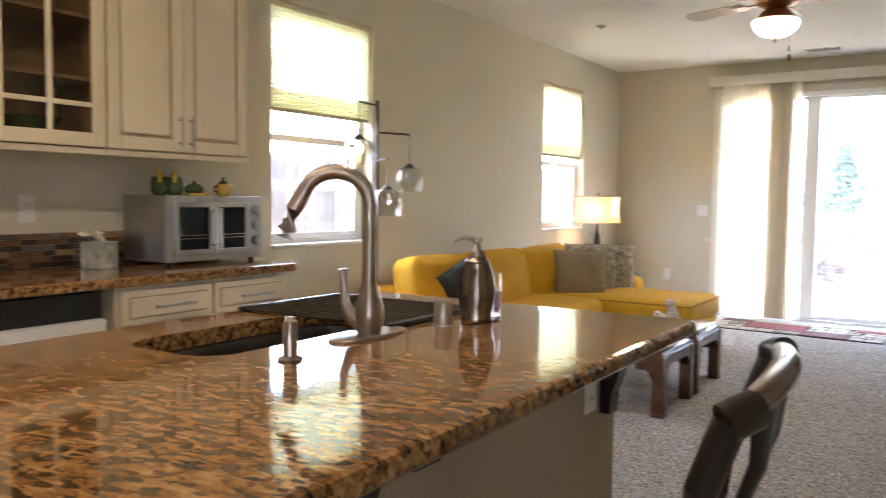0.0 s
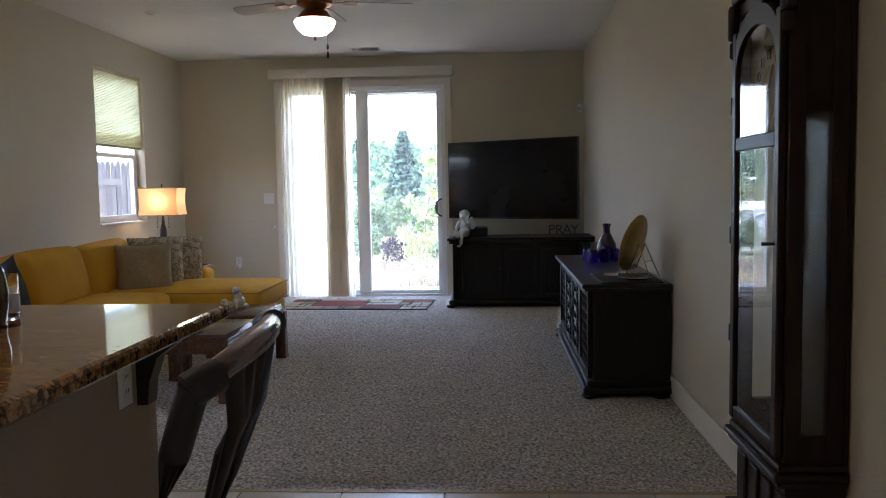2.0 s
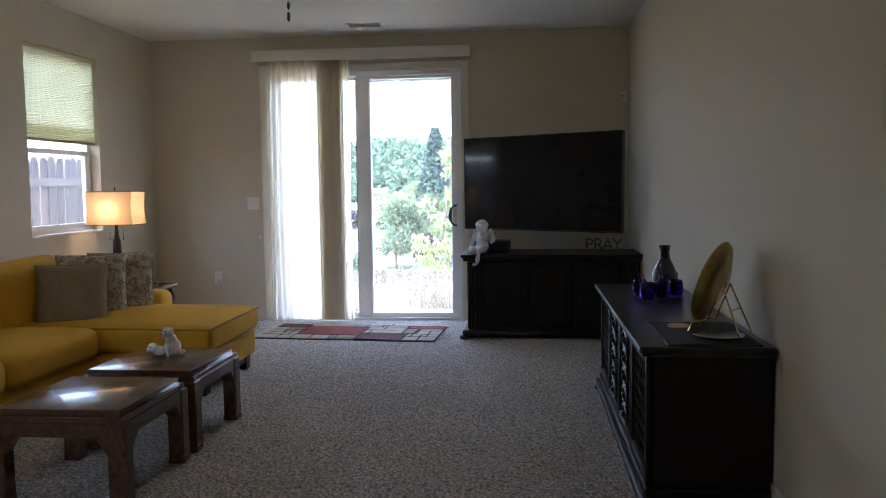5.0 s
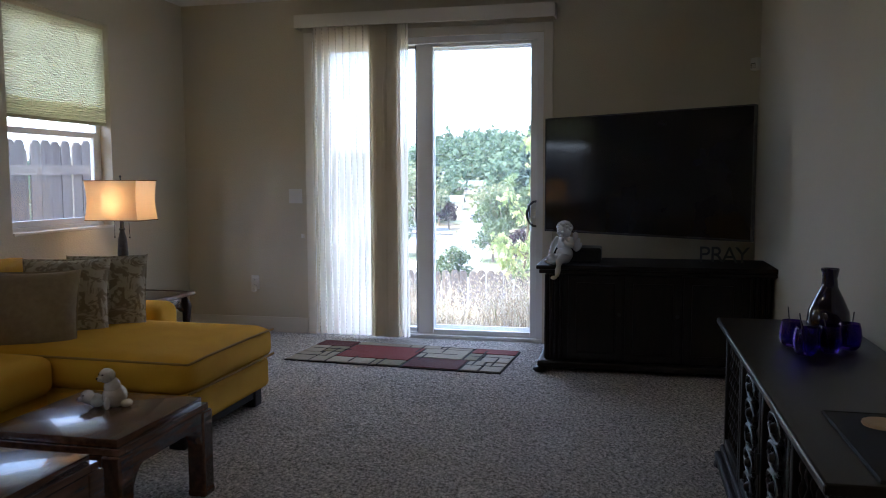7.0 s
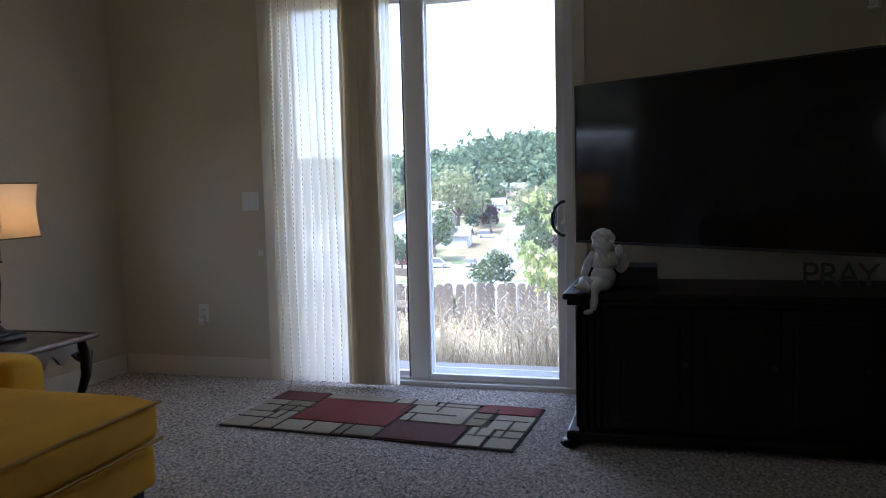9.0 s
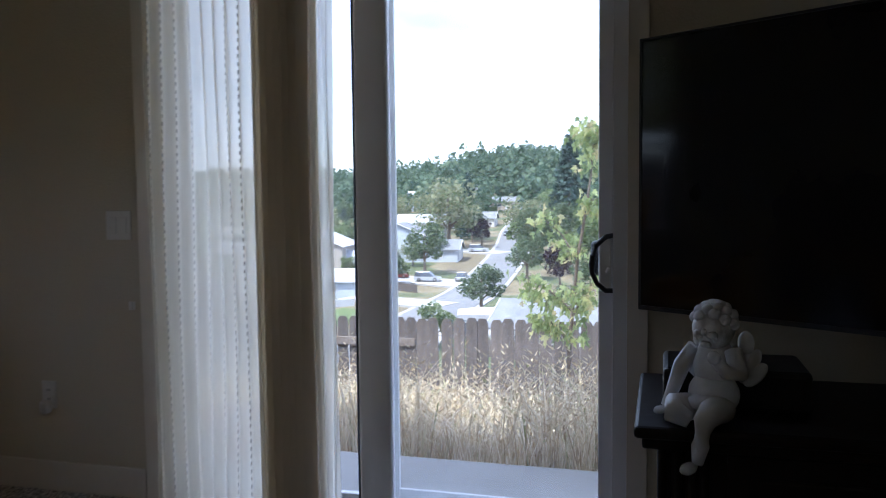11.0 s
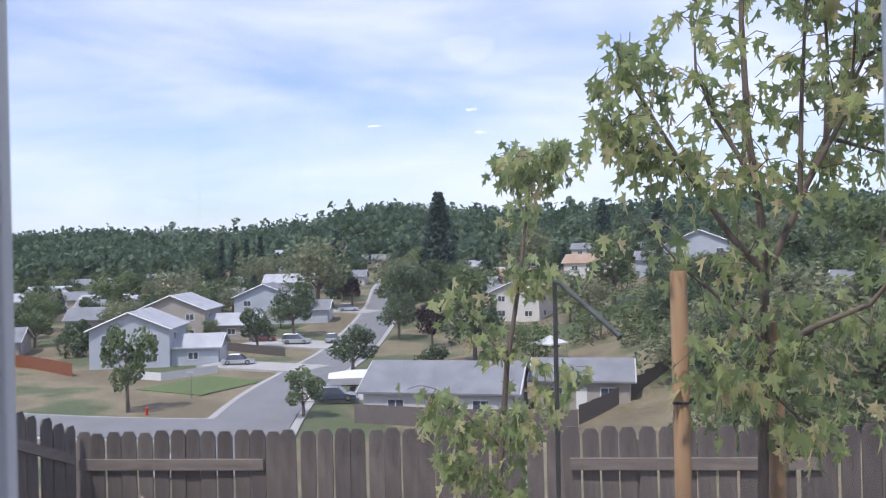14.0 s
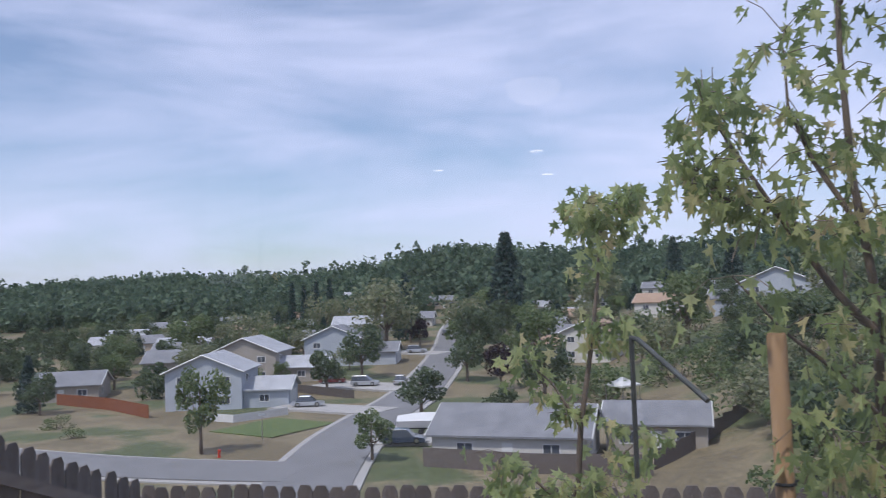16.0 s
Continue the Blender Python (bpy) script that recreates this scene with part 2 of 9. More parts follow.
def pane_mat(name, tint=(0.86, 0.875, 0.87), ior=1.6, haze=0.0):
    """Clear window glass with a mirror gloss that grows at grazing angles and a pale veil imitating glare and haze;
    goes on the room side of a pane.
    """
    m, n, l, b = nodes_of(name)
    n.remove(b)
    tr = n.new("ShaderNodeBsdfTransparent")
    tr.inputs[0].default_value = (*tint, 1)
    if ior:
        gl, mi, fr = n.new("ShaderNodeBsdfGlossy"), n.new("ShaderNodeMixShader"), n.new("ShaderNodeFresnel")
        gl.inputs["Roughness"].default_value = 0.01
        fr.inputs[0].default_value = ior
        # translucent share lifts the blacks, imitating veiling glare and outdoor haze
        veil, veil_mix = n.new("ShaderNodeBsdfTranslucent"), n.new("ShaderNodeMixShader")
        veil.inputs[0].default_value = (0.9, 0.92, 0.96, 1)
        veil_mix.inputs[0].default_value = haze
        l.new(tr.outputs[0], veil_mix.inputs[1])
        l.new(veil.outputs[0], veil_mix.inputs[2])
        l.new(fr.outputs[0], mi.inputs[0])
        l.new(veil_mix.outputs[0], mi.inputs[1])
        l.new(gl.outputs[0], mi.inputs[2])
        l.new(mi.outputs[0], n["Material Output"].inputs[0])
    else:
        l.new(tr.outputs[0], n["Material Output"].inputs[0])
    return m


def cloth_mat(name, col, clear, trans, stripe=0.0, stripe_scale=0.0):
    """Fabric that lets light through: part open weave, part translucent, part diffuse."""
    m, n, l, b = nodes_of(name)
    b.inputs["Base Color"].default_value = (*col, 1)
    b.inputs["Roughness"].default_value = 0.9
    tl, tr = n.new("ShaderNodeBsdfTranslucent"), n.new("ShaderNodeBsdfTransparent")
    tl.inputs[0].default_value = (*col, 1)
    m1, m2 = n.new("ShaderNodeMixShader"), n.new("ShaderNodeMixShader")
    m1.inputs[0].default_value = trans
    l.new(b.outputs[0], m1.inputs[1])
    l.new(tl.outputs[0], m1.inputs[2])
    tc = n.new("ShaderNodeTexCoord")
    no = n.new("ShaderNodeTexNoise")
    no.inputs["Scale"].default_value = 8
    mp = n.new("ShaderNodeMapping")
    mp.inputs["Scale"].default_value = (6, 6, 0.4)
    l.new(tc.outputs["Object"], mp.inputs[0])
    l.new(mp.outputs[0], no.inputs["Vector"])
    mr = n.new("ShaderNodeMapRange")
    mr.inputs[3].default_value, mr.inputs[4].default_value = clear * 0.7, clear * 1.3
    l.new(no.outputs[0], mr.inputs[0])
    l.new(mr.outputs[0], m2.inputs[0])
    l.new(m1.outputs[0], m2.inputs[1])
    l.new(tr.outputs[0], m2.inputs[2])
    l.new(m2.outputs[0], n["Material Output"].inputs[0])
    return m


def glow_mat(name, col, strength, base=(0.8, 0.7, 0.5)):
    m, n, l, b = nodes_of(name)
    b.inputs["Base Color"].default_value = (*base, 1)
    b.inputs["Emission Color"].default_value = (*col, 1)
    b.inputs["Emission Strength"].default_value = strength
    b.inputs["Roughness"].default_value = 0.5
    return m


def damask():
    m, n, l, b = nodes_of("damask_fabric")
    tc = n.new("ShaderNodeTexCoord")
    w = n.new("ShaderNodeTexNoise")
    w.inputs["Scale"].default_value, w.inputs["Detail"].default_value, w.inputs["Distortion"].default_value = 14.0, 2.0, 2.2
    l.new(tc.outputs["Object"], w.inputs["Vector"])
    r = ramp(n, [(0.44, (0.25, 0.205, 0.135)), (0.54, (0.46, 0.41, 0.31))])
    l.new(w.outputs[0], r.inputs[0])
    l.new(r.outputs[0], b.inputs["Base Color"])
    b.inputs["Roughness"].default_value = 0.85
    return m


GRANITE, CARPET, DAMASK = granite(), carpet_mat(), damask()
PANE = pane_mat("window_glass", haze=0.045)
PANE_BACK = pane_mat("window_glass_outer", (0.98, 0.99, 0.985), ior=0)
PANE_CASE = pane_mat("clock_glass", (0.97, 0.985, 0.98), ior=2.0)
CABGLASS = pane_mat("cabinet_glass", (0.9, 0.9, 0.88))
CLEARG = glass_mat("clear_glass")
SMOKEG = glass_mat("ribbed_smoked_glass", (0.82, 0.80, 0.76), 0.04)
PURPLEG = glass_mat("purple_glass", (0.16, 0.07, 0.62), 0.02)
VASEG = mat("dark_violet_vase_glass", (0.012, 0.008, 0.03), (0.02, 0.012, 0.05), 4, 0.06, 0.0, coat=0.5)
DRINK = mat("dark_red_candle", (0.10, 0.008, 0.012), (0.14, 0.015, 0.02), 6, 0.3, 0.0)
SHEER = cloth_mat("sheer_voile", (0.97, 0.92, 0.80), 0.14, 0.86)
VANE = cloth_mat("vane_fabric", (0.80, 0.745, 0.64), 0.0, 0.55)
BLIND = cloth_mat("cellular_shade_fabric", (0.88, 0.865, 0.73), 0.0, 0.7)
SHADE = cloth_mat("lamp_shade_linen", (0.86, 0.70, 0.45), 0.0, 0.6)
BOWL = glow_mat("alabaster_light_bowl", (1.0, 0.80, 0.55), 1.3)
BULB = glow_mat("warm_bulb", (1.0, 0.66, 0.36), 6.5)
CANL = glow_mat("can_lens", (1.0, 0.80, 0.56), 8.0)

# ---- geometry helpers ----
def part(name, bm, material, parent=None, label="", smooth=None):
    """Links a bmesh as one mesh object under a thing or a part."""
    me = bpy.data.meshes.new(name)
    bmesh.ops.recalc_face_normals(bm, faces=bm.faces)
    bm.to_mesh(me)
    bm.free()
    for mt in (material if isinstance(material, (list, tuple)) else [material]):
        me.materials.append(mt)
    if smooth is not None:
        me.polygons.foreach_set("use_smooth", [True] * len(me.polygons))
        if smooth < 170:
            me.set_sharp_from_angle(angle=radians(smooth))
    ob = new(name, me)
    if parent:
        ob.parent = parent
    if label:
        ob["label"] = label
    return ob


def thing(name, m, label, category, group="", kind=""):
    ob = new(name)
    ob.empty_display_size = 0.1
    ob.matrix_world = m
    return tagged(ob, label, category, group, kind)


def box(x0, x1, y0, y1, z0, z1, bevel=0.0, seg=2, bm=None):
    """A box from its six bounds, its edges rounded by bevel."""
    out = bm or bmesh.new()
    t = bmesh.new()
    bmesh.ops.create_cube(t, size=1.0, matrix=Matrix.Translation(((x0 + x1) / 2, (y0 + y1) / 2, (z0 + z1) / 2)) @ Matrix.Diagonal((abs(x1 - x0), abs(y1 - y0), abs(z1 - z0), 1)))
    if bevel:
        bmesh.ops.bevel(t, geom=t.edges[:], offset=bevel, segments=seg, affect="EDGES", profile=0.5)
    if bm is None:
        out.free()
        return t
    me = bpy.data.meshes.new("tmp")
    t.to_mesh(me)
    t.free()
    out.from_mesh(me)
    bpy.data.meshes.remove(me)
    return out


def lathe(profile, seg=28, bm=None, m=None):
    """Turns (radius, height) pairs round z."""
    bm = bm or bmesh.new()
    m = m or Matrix()
    rings = []
    for r, z in profile:
        if r < 1e-5:
            rings.append([bm.verts.new(m @ Vector((0, 0, z)))])
        else:
            rings.append([bm.verts.new(m @ Vector((r * math.cos(2 * math.pi * k / seg), r * math.sin(2 * math.pi * k / seg), z))) for k in range(seg)])
    for a, b in zip(rings, rings[1:]):
        for k in range(seg):
            q = (k + 1) % seg
            if len(a) == 1 and len(b) > 1:
                bm.faces.new((a[0], b[k], b[q]))
            elif len(b) == 1 and len(a) > 1:
                bm.faces.new((a[k], b[0], a[q]))
            elif len(a) > 1:
                bm.faces.new((a[k], b[k], b[q], a[q]))
    return bm


def tube(points, radius, seg=10, bm=None, flat=1.0):
    """A round bar along points; radius one number or one for each point."""
    bm = bm or bmesh.new()
    pts = [Vector(p) for p in points]
    rad = radius if isinstance(radius, (list, tuple)) else [radius] * len(pts)
    rings, up = [], Vector((0, 0, 1))
    for i, p in enumerate(pts):
        d = (pts[min(i + 1, len(pts) - 1)] - pts[max(i - 1, 0)]).normalized()
        ref = up if abs(d.dot(up)) < 0.95 else Vector((1, 0, 0))
        a = d.cross(ref).normalized()
        b = a.cross(d)
        rings.append([bm.verts.new(p + rad[i] * (a * math.cos(t) * flat + b * math.sin(t))) for t in [2 * math.pi * k / seg for k in range(seg)]])
    for r0, r1 in zip(rings, rings[1:]):
        for k in range(seg):
            bm.faces.new((r0[k], r0[(k + 1) % seg], r1[(k + 1) % seg], r1[k]))
    bm.faces.new(rings[0][::-1])
    bm.faces.new(rings[-1])
    return bm


def blob(bm, c, s, seg=14, rot=None):
    """An ellipsoid at c with half sizes s, joined into bm."""
    m = Matrix.Translation(c) @ (rot or Matrix()) @ Matrix.Diagonal((*s, 1))
    bmesh.ops.create_uvsphere(bm, u_segments=seg, v_segments=max(6, seg // 2 + 2), radius=1.0, matrix=m)
    return bm


def cushion(w, d, h, puff=0.3, n=11):
    """A soft stuffed block of size w x d x h about its centre: fat rounded rim, crowned faces, slight sag."""
    bm = bmesh.new()
    bmesh.ops.create_cube(bm, size=2)
    bmesh.ops.subdivide_edges(bm, edges=bm.edges[:], cuts=n, use_grid_fill=True)
    hw, hd, hh = w / 2, d / 2, h / 2
    r = min(hw, hd, hh) * 0.62
    for v in bm.verts:
        u = [math.copysign(abs(c) ** 0.62, c) for c in v.co]
        p = Vector((u[0] * hw, u[1] * hd, u[2] * hh))
        q = Vector((max(-hw + r, min(hw - r, p.x)), max(-hd + r, min(hd - r, p.y)), max(-hh + r, min(hh - r, p.z))))
        e = p - q
        if e.length > 1e-9:
            p = q + e.normalized() * r
        crown = (1 - u[0] ** 2) * (1 - u[1] ** 2)
        p.z += math.copysign(h * puff * 0.28 * crown, u[2]) if abs(u[2]) > 0.05 else 0
        p.x += u[0] * 0.018 * (1 - u[2] ** 2) * (1 - u[1] ** 2)
        p.y += u[1] * 0.012 * (1 - u[2] ** 2) * (1 - u[0] ** 2)
        p.z += 0.004 * math.sin(9 * p.x + 5 * p.y) * crown
        v.co = p
    return bm


def pillow(s, t, n=16):
    """A throw pillow s wide and t thick, standing in the xz plane, with pinched corners."""
    bm = bmesh.new()
    g = {}
    for f in (-1, 1):
        for i in range(n + 1):
            for j in range(n + 1):
                u, v = 2 * i / n - 1, 2 * j / n - 1
                e = max(0.0, (1 - u * u) * (1 - v * v)) ** 0.42
                k = 1 - 0.07 * (1 - u * u) * abs(v) ** 2 - 0.07 * (1 - v * v) * abs(u) ** 2
                wob = 0.008 * math.sin(5 * u + 3 * v) * e
                g[f, i, j] = bm.verts.new((u * k * s / 2, f * (t / 2 * e + 0.003) + wob, v * k * s / 2))
        for i in range(n):
            for j in range(n):
                q = (g[f, i, j], g[f, i + 1, j], g[f, i + 1, j + 1], g[f, i, j + 1])
                bm.faces.new(q)
    rim = [(i, 0) for i in range(n)] + [(n, j) for j in range(n)] + [(i, n) for i in range(n, 0, -1)] + [(0, j) for j in range(n, 0, -1)]
    for a, b in zip(rim, rim[1:] + rim[:1]):
        bm.faces.new((g[1, a[0], a[1]], g[1, b[0], b[1]], g[-1, b[0], b[1]], g[-1, a[0], a[1]]))
    return bm


def text_part(name, body, size, m, material, parent, depth=0.002):
    cu = bpy.data.curves.new(name, "FONT")
    cu.body, cu.size, cu.extrude, cu.align_x, cu.align_y = body, size, depth, "CENTER", "CENTER"
    tmp = new("tmp_text", cu)
    me = bpy.data.meshes.new_from_object(tmp.evaluated_get(bpy.context.evaluated_depsgraph_get()))
    bpy.data.objects.remove(tmp)
    bpy.data.curves.remove(cu)
    me.materials.append(material)
    ob = new(name, me)
    ob.parent = parent
    ob.matrix_basis = m
    return ob


def glaze(ob, front):
    """Keeps the gloss on the pane's room side alone; the other faces are plain clear glass."""
    ob.data.materials.append(PANE_BACK)
    f = Vector(front)
    for p in ob.data.polygons:
        p.material_index = 0 if p.normal.dot(f) > 0.9 else 1
    ob.visible_shadow = False
    return ob


# ---- shell of the room ----
XL, XR, YF, YB, H = -3.363, 1.245, 8.58, -3.4, 2.74
DX0, DX1, DZ = -2.19, -0.31, 2.40          # slider's rough opening
WINDOWS = [(2.915, 3.88, 0.935, 2.40), (6.56, 7.57, 0.94, 2.404)]
CARPET_Y = 2.62


def structure(name, bm, material, label, category, smooth=None):
    ob = part(name, bm, material, None, label, smooth)
    return tagged(ob, label, category, kind="structure")


bm = bmesh.new()                       # far wall, with the slider's opening
box(XL - 0.16, DX0, YF, YF + 0.16, -0.3, H + 0.1, bm=bm)
box(DX1, XR + 0.16, YF, YF + 0.16, -0.3, H + 0.1, bm=bm)
box(DX0, DX1, YF, YF + 0.16, DZ, H + 0.1, bm=bm)
structure("wall_north", bm, WALL, "tan painted wall with an opening for the sliding door", "wall")
bm = bmesh.new()                       # window wall
ys = [YB] + [v for w in WINDOWS for v in w[:2]] + [YF]
for a, b in zip(ys[::2], ys[1::2]):
    box(XL - 0.16, XL, a, b, -0.3, H + 0.1, bm=bm)
for y0, y1, z0, z1 in WINDOWS:
    box(XL - 0.16, XL, y0, y1, -0.3, z0, bm=bm)
    box(XL - 0.16, XL, y0, y1, z1, H + 0.1, bm=bm)
structure("wall_west", bm, WALL, "tan painted wall with two window openings", "wall")
bm = bmesh.new()                       # long wall; unseen bare opening added at the kitchen end to light it
# bounds of the added opening, sized for the fill light it lets in
EY0, EY1, EZ0, EZ1 = -3.1, -2.35, 0.9, 2.1
box(XR, XR + 0.16, YB, EY0, -0.3, H + 0.1, bm=bm)
box(XR, XR + 0.16, EY1, YF, -0.3, H + 0.1, bm=bm)
box(XR, XR + 0.16, EY0, EY1, -0.3, EZ0, bm=bm)
box(XR, XR + 0.16, EY0, EY1, EZ1, H + 0.1, bm=bm)
structure("wall_east", bm, WALL, "tan painted long wall with an unseen opening added to light the kitchen end", "wall")
structure("wall_south", box(XL - 0.16, XR + 0.16, YB - 0.16, YB, -0.3, H + 0.1), WALL, "tan painted wall behind the kitchen", "wall")
structure("ceiling", box(XL - 0.16, XR + 0.16, YB - 0.16, YF + 0.16, H, H + 0.12), CEIL, "cream textured ceiling", "ceiling")
structure("roof", box(XL - 0.8, XR + 0.6, YB - 0.5, YF + 0.75, H + 0.14, H + 0.3), TRIM, "plain roof slab with a short eave", "roof")
structure("baseboard_north", (lambda b: (box(XL + 0.016, DX0 - 0.075, YF - 0.015, YF - 0.001, 0.0, 0.13, 0.004, bm=b), box(DX1 + 0.075, XR - 0.016, YF - 0.015, YF - 0.001, 0.0, 0.13, 0.004, bm=b), b)[-1])(bmesh.new()), TRIM, "cream painted baseboard", "baseboard")
structure("baseboard_west", box(XL + 0.001, XL + 0.015, 2.56, YF - 0.016, 0.0, 0.13, 0.004), TRIM, "cream painted baseboard", "baseboard")
structure("baseboard_east", box(XR - 0.015, XR - 0.001, YB + 0.01, YF - 0.016, 0.0, 0.13, 0.004), TRIM, "cream painted baseboard", "baseboard")

# carpet: a real pile surface
nx, ny = 300, 380
xs, ysg = np.linspace(XL, XR, nx), np.linspace(CARPET_Y, YF, ny)
gx, gy = np.meshgrid(xs, ysg)
rng = np.random.RandomState(4)
z = rng.normal(0, 0.0035, gx.shape)
z = z + 0.003 * np.sin(gx * 9 + 2 * np.sin(gy * 5)) * np.sin(gy * 7)
z = np.clip(z, -0.01, 0.008)
verts = np.stack([gx.ravel(), gy.ravel(), z.ravel()], 1)
idx = np.arange(nx * ny).reshape(ny, nx)
faces = np.stack([idx[:-1, :-1].ravel(), idx[:-1, 1:].ravel(), idx[1:, 1:].ravel(), idx[1:, :-1].ravel()], 1)
me = bpy.data.meshes.new("floor_carpet")
me.from_pydata(verts.tolist(), [], faces.tolist())
me.materials.append(CARPET)
me.polygons.foreach_set("use_smooth", [True] * len(me.polygons))
tagged(new("floor_carpet", me), "taupe flecked cut-pile carpet", "carpet", kind="structure")
structure("floor_slab", box(XL - 0.16, XR + 0.16, YB - 0.16, YF + 0.16, -0.3, -0.016), GROUT, "grey slab under the floor finishes", "floor")
kfloor = structure("floor_kitchen", box(XL, XR, YB, CARPET_Y - 0.002, -0.0155, -0.004), GROUT, "pale grout bed of the kitchen tile floor", "floor")
tile_me = None
for i in range(11):
    for j in range(14):
        x0, y1 = XL + 0.01 + i * 0.42, CARPET_Y - 0.008 - j * 0.43
        if tile_me is None:
            t = part("tile", box(0, 0.414, -0.424, 0, -0.004, 0.004, 0.002, 1), TILE, kfloor)
            tile_me = t.data
        else:
            t = new("tile", tile_me)
            t.parent = kfloor
        t.location = (x0, y1, 0)
structure("carpet_bar", box(XL, XR, CARPET_Y - 0.012, CARPET_Y + 0.014, -0.002, 0.007, 0.003), GLAZE, "thin brown strip between carpet and tile", "trim")


# ---- windows ----
def window(name, y0, y1, z0, z1, zb, label):
    """A single-hung vinyl window in the west wall with a drywall return and a sill."""
    w = thing(name, pose(XL, (y0 + y1) / 2, z0), label, "window", kind="structure")
    hw, h = (y1 - y0) / 2, z1 - z0
    fx0, fx1 = -0.15, -0.09
    bm = bmesh.new()
    for a, b, c, d in ((-hw, -hw + 0.045, 0, h), (hw - 0.045, hw, 0, h), (-hw + 0.045, hw - 0.045, 0, 0.045), (-hw + 0.045, hw - 0.045, h - 0.045, h)):
        box(fx0, fx1, a, b, c, d, 0.004, bm=bm)
    part("window_frame", bm, VINYL, w)
    mid = h * 0.47
    bm = bmesh.new()
    for a, b, c, d in ((-hw + 0.045, -hw + 0.085, 0.045, mid), (hw - 0.085, hw - 0.045, 0.045, mid), (-hw + 0.085, hw - 0.085, 0.045, 0.085), (-hw + 0.085, hw - 0.085, mid - 0.04, mid)):
        box(fx0 + 0.03, fx1 + 0.004, a, b, c, d, 0.004, bm=bm)
    part("sash", bm, VINYL, w)
    p = part("pane", box(fx0 + 0.044, fx0 + 0.048, -hw + 0.085, hw - 0.085, 0.085, mid - 0.04), PANE, w)
    q = part("pane", box(fx0 + 0.014, fx0 + 0.018, -hw + 0.045, hw - 0.045, mid - 0.02, h - 0.045), PANE, w)
    glaze(p, (1, 0, 0))
    glaze(q, (1, 0, 0))
    part("window_sill", box(-0.088, 0.012, -hw + 0.002, hw - 0.002, 0.001, 0.02, 0.004), TRIM, w)
    # cellular shade: accordion of thin pleats, hung inside the return
    s = thing("cellular_shade", pose(XL - 0.045, (y0 + y1) / 2, z1), "pale green honeycomb shade pulled halfway down the window", "window shade", "window shades")
    drop = z1 - zb
    bm = bmesh.new()
    n = int(drop / 0.016)
    for side in (-1, 1):
        prev = None
        for k in range(2 * n + 1):
            zz = -0.03 - (drop - 0.05) * k / (2 * n)
            xx = side * (0.016 if k % 2 else 0.004)
            cur = (bm.verts.new((xx, -hw + 0.006, zz)), bm.verts.new((xx, hw - 0.006, zz)))
            if prev:
                bm.faces.new((prev[0], prev[1], cur[1], cur[0]))
            prev = cur
    part("pleats", bm, BLIND, s)
    # hidden second layer, added so less daylight comes through the lower end
    bm = bmesh.new()
    for side in (-1, 1):
        for rows, z1_ in ((4, 0.11),):
            prev = None
            for k in range(2 * rows + 1):
                zz = -drop + 0.022 + z1_ * (1 - k / (2 * rows))
                xx = side * (0.0025 * (rows - 2) + (0.004 if k % 2 else 0.0))
                cur = (bm.verts.new((xx, -hw + 0.008, zz)), bm.verts.new((xx, hw - 0.008, zz)))
                if prev:
                    bm.faces.new((prev[0], prev[1], cur[1], cur[0]))
                prev = cur
    part("stacked_folds", bm, BLIND, s, "inner folds added to darken the lower end of the shade")
    part("head_rail", box(-0.025, 0.02, -hw + 0.004, hw - 0.004, -0.032, -0.001, 0.004), CREAM, s)
    part("bottom_rail", box(-0.016, 0.014, -hw + 0.006, hw - 0.006, -drop, -drop + 0.022, 0.005), mat("shade_rail", (0.35, 0.33, 0.2), (0.4, 0.38, 0.24), 5, 0.5, 0), s)
    return w


window("window_1", *WINDOWS[0], 1.755, "white vinyl single-hung window with drywall return")
window("window_2", *WINDOWS[1], 1.68, "white vinyl single-hung window with drywall return")

# ---- sliding door ----
door = thing("door_1", pose(0, YF, 0), "white vinyl two-panel sliding glass patio door, closed", "sliding door", kind="structure")
bm = bmesh.new()
box(DX0, DX0 + 0.05, -0.005, 0.155, 0.0, DZ, 0.003, bm=bm)
box(DX1 - 0.05, DX1, -0.005, 0.155, 0.0, DZ, 0.003, bm=bm)
box(DX0 + 0.05, DX1 - 0.05, -0.005, 0.155, DZ - 0.05, DZ, 0.003, bm=bm)
part("door_frame", bm, VINYL, door)
bm = bmesh.new()
box(DX0, DX1, -0.01, 0.17, -0.012, 0.028, 0.004, bm=bm)
for yy in (0.035, 0.06, 0.10):
    box(DX0 + 0.05, DX1 - 0.05, yy, yy + 0.008, 0.028, 0.042, bm=bm)
part("threshold", bm, VINYL, door)
bm = bmesh.new()
box(DX0 - 0.07, DX0, -0.018, -0.001, 0.0, DZ + 0.07, 0.003, bm=bm)
box(DX1, DX1 + 0.07, -0.018, -0.001, 0.0, DZ + 0.07, 0.003, bm=bm)
box(DX0, DX1, -0.018, -0.001, DZ, DZ + 0.07, 0.003, bm=bm)
part("door_casing", bm, TRIM, door)


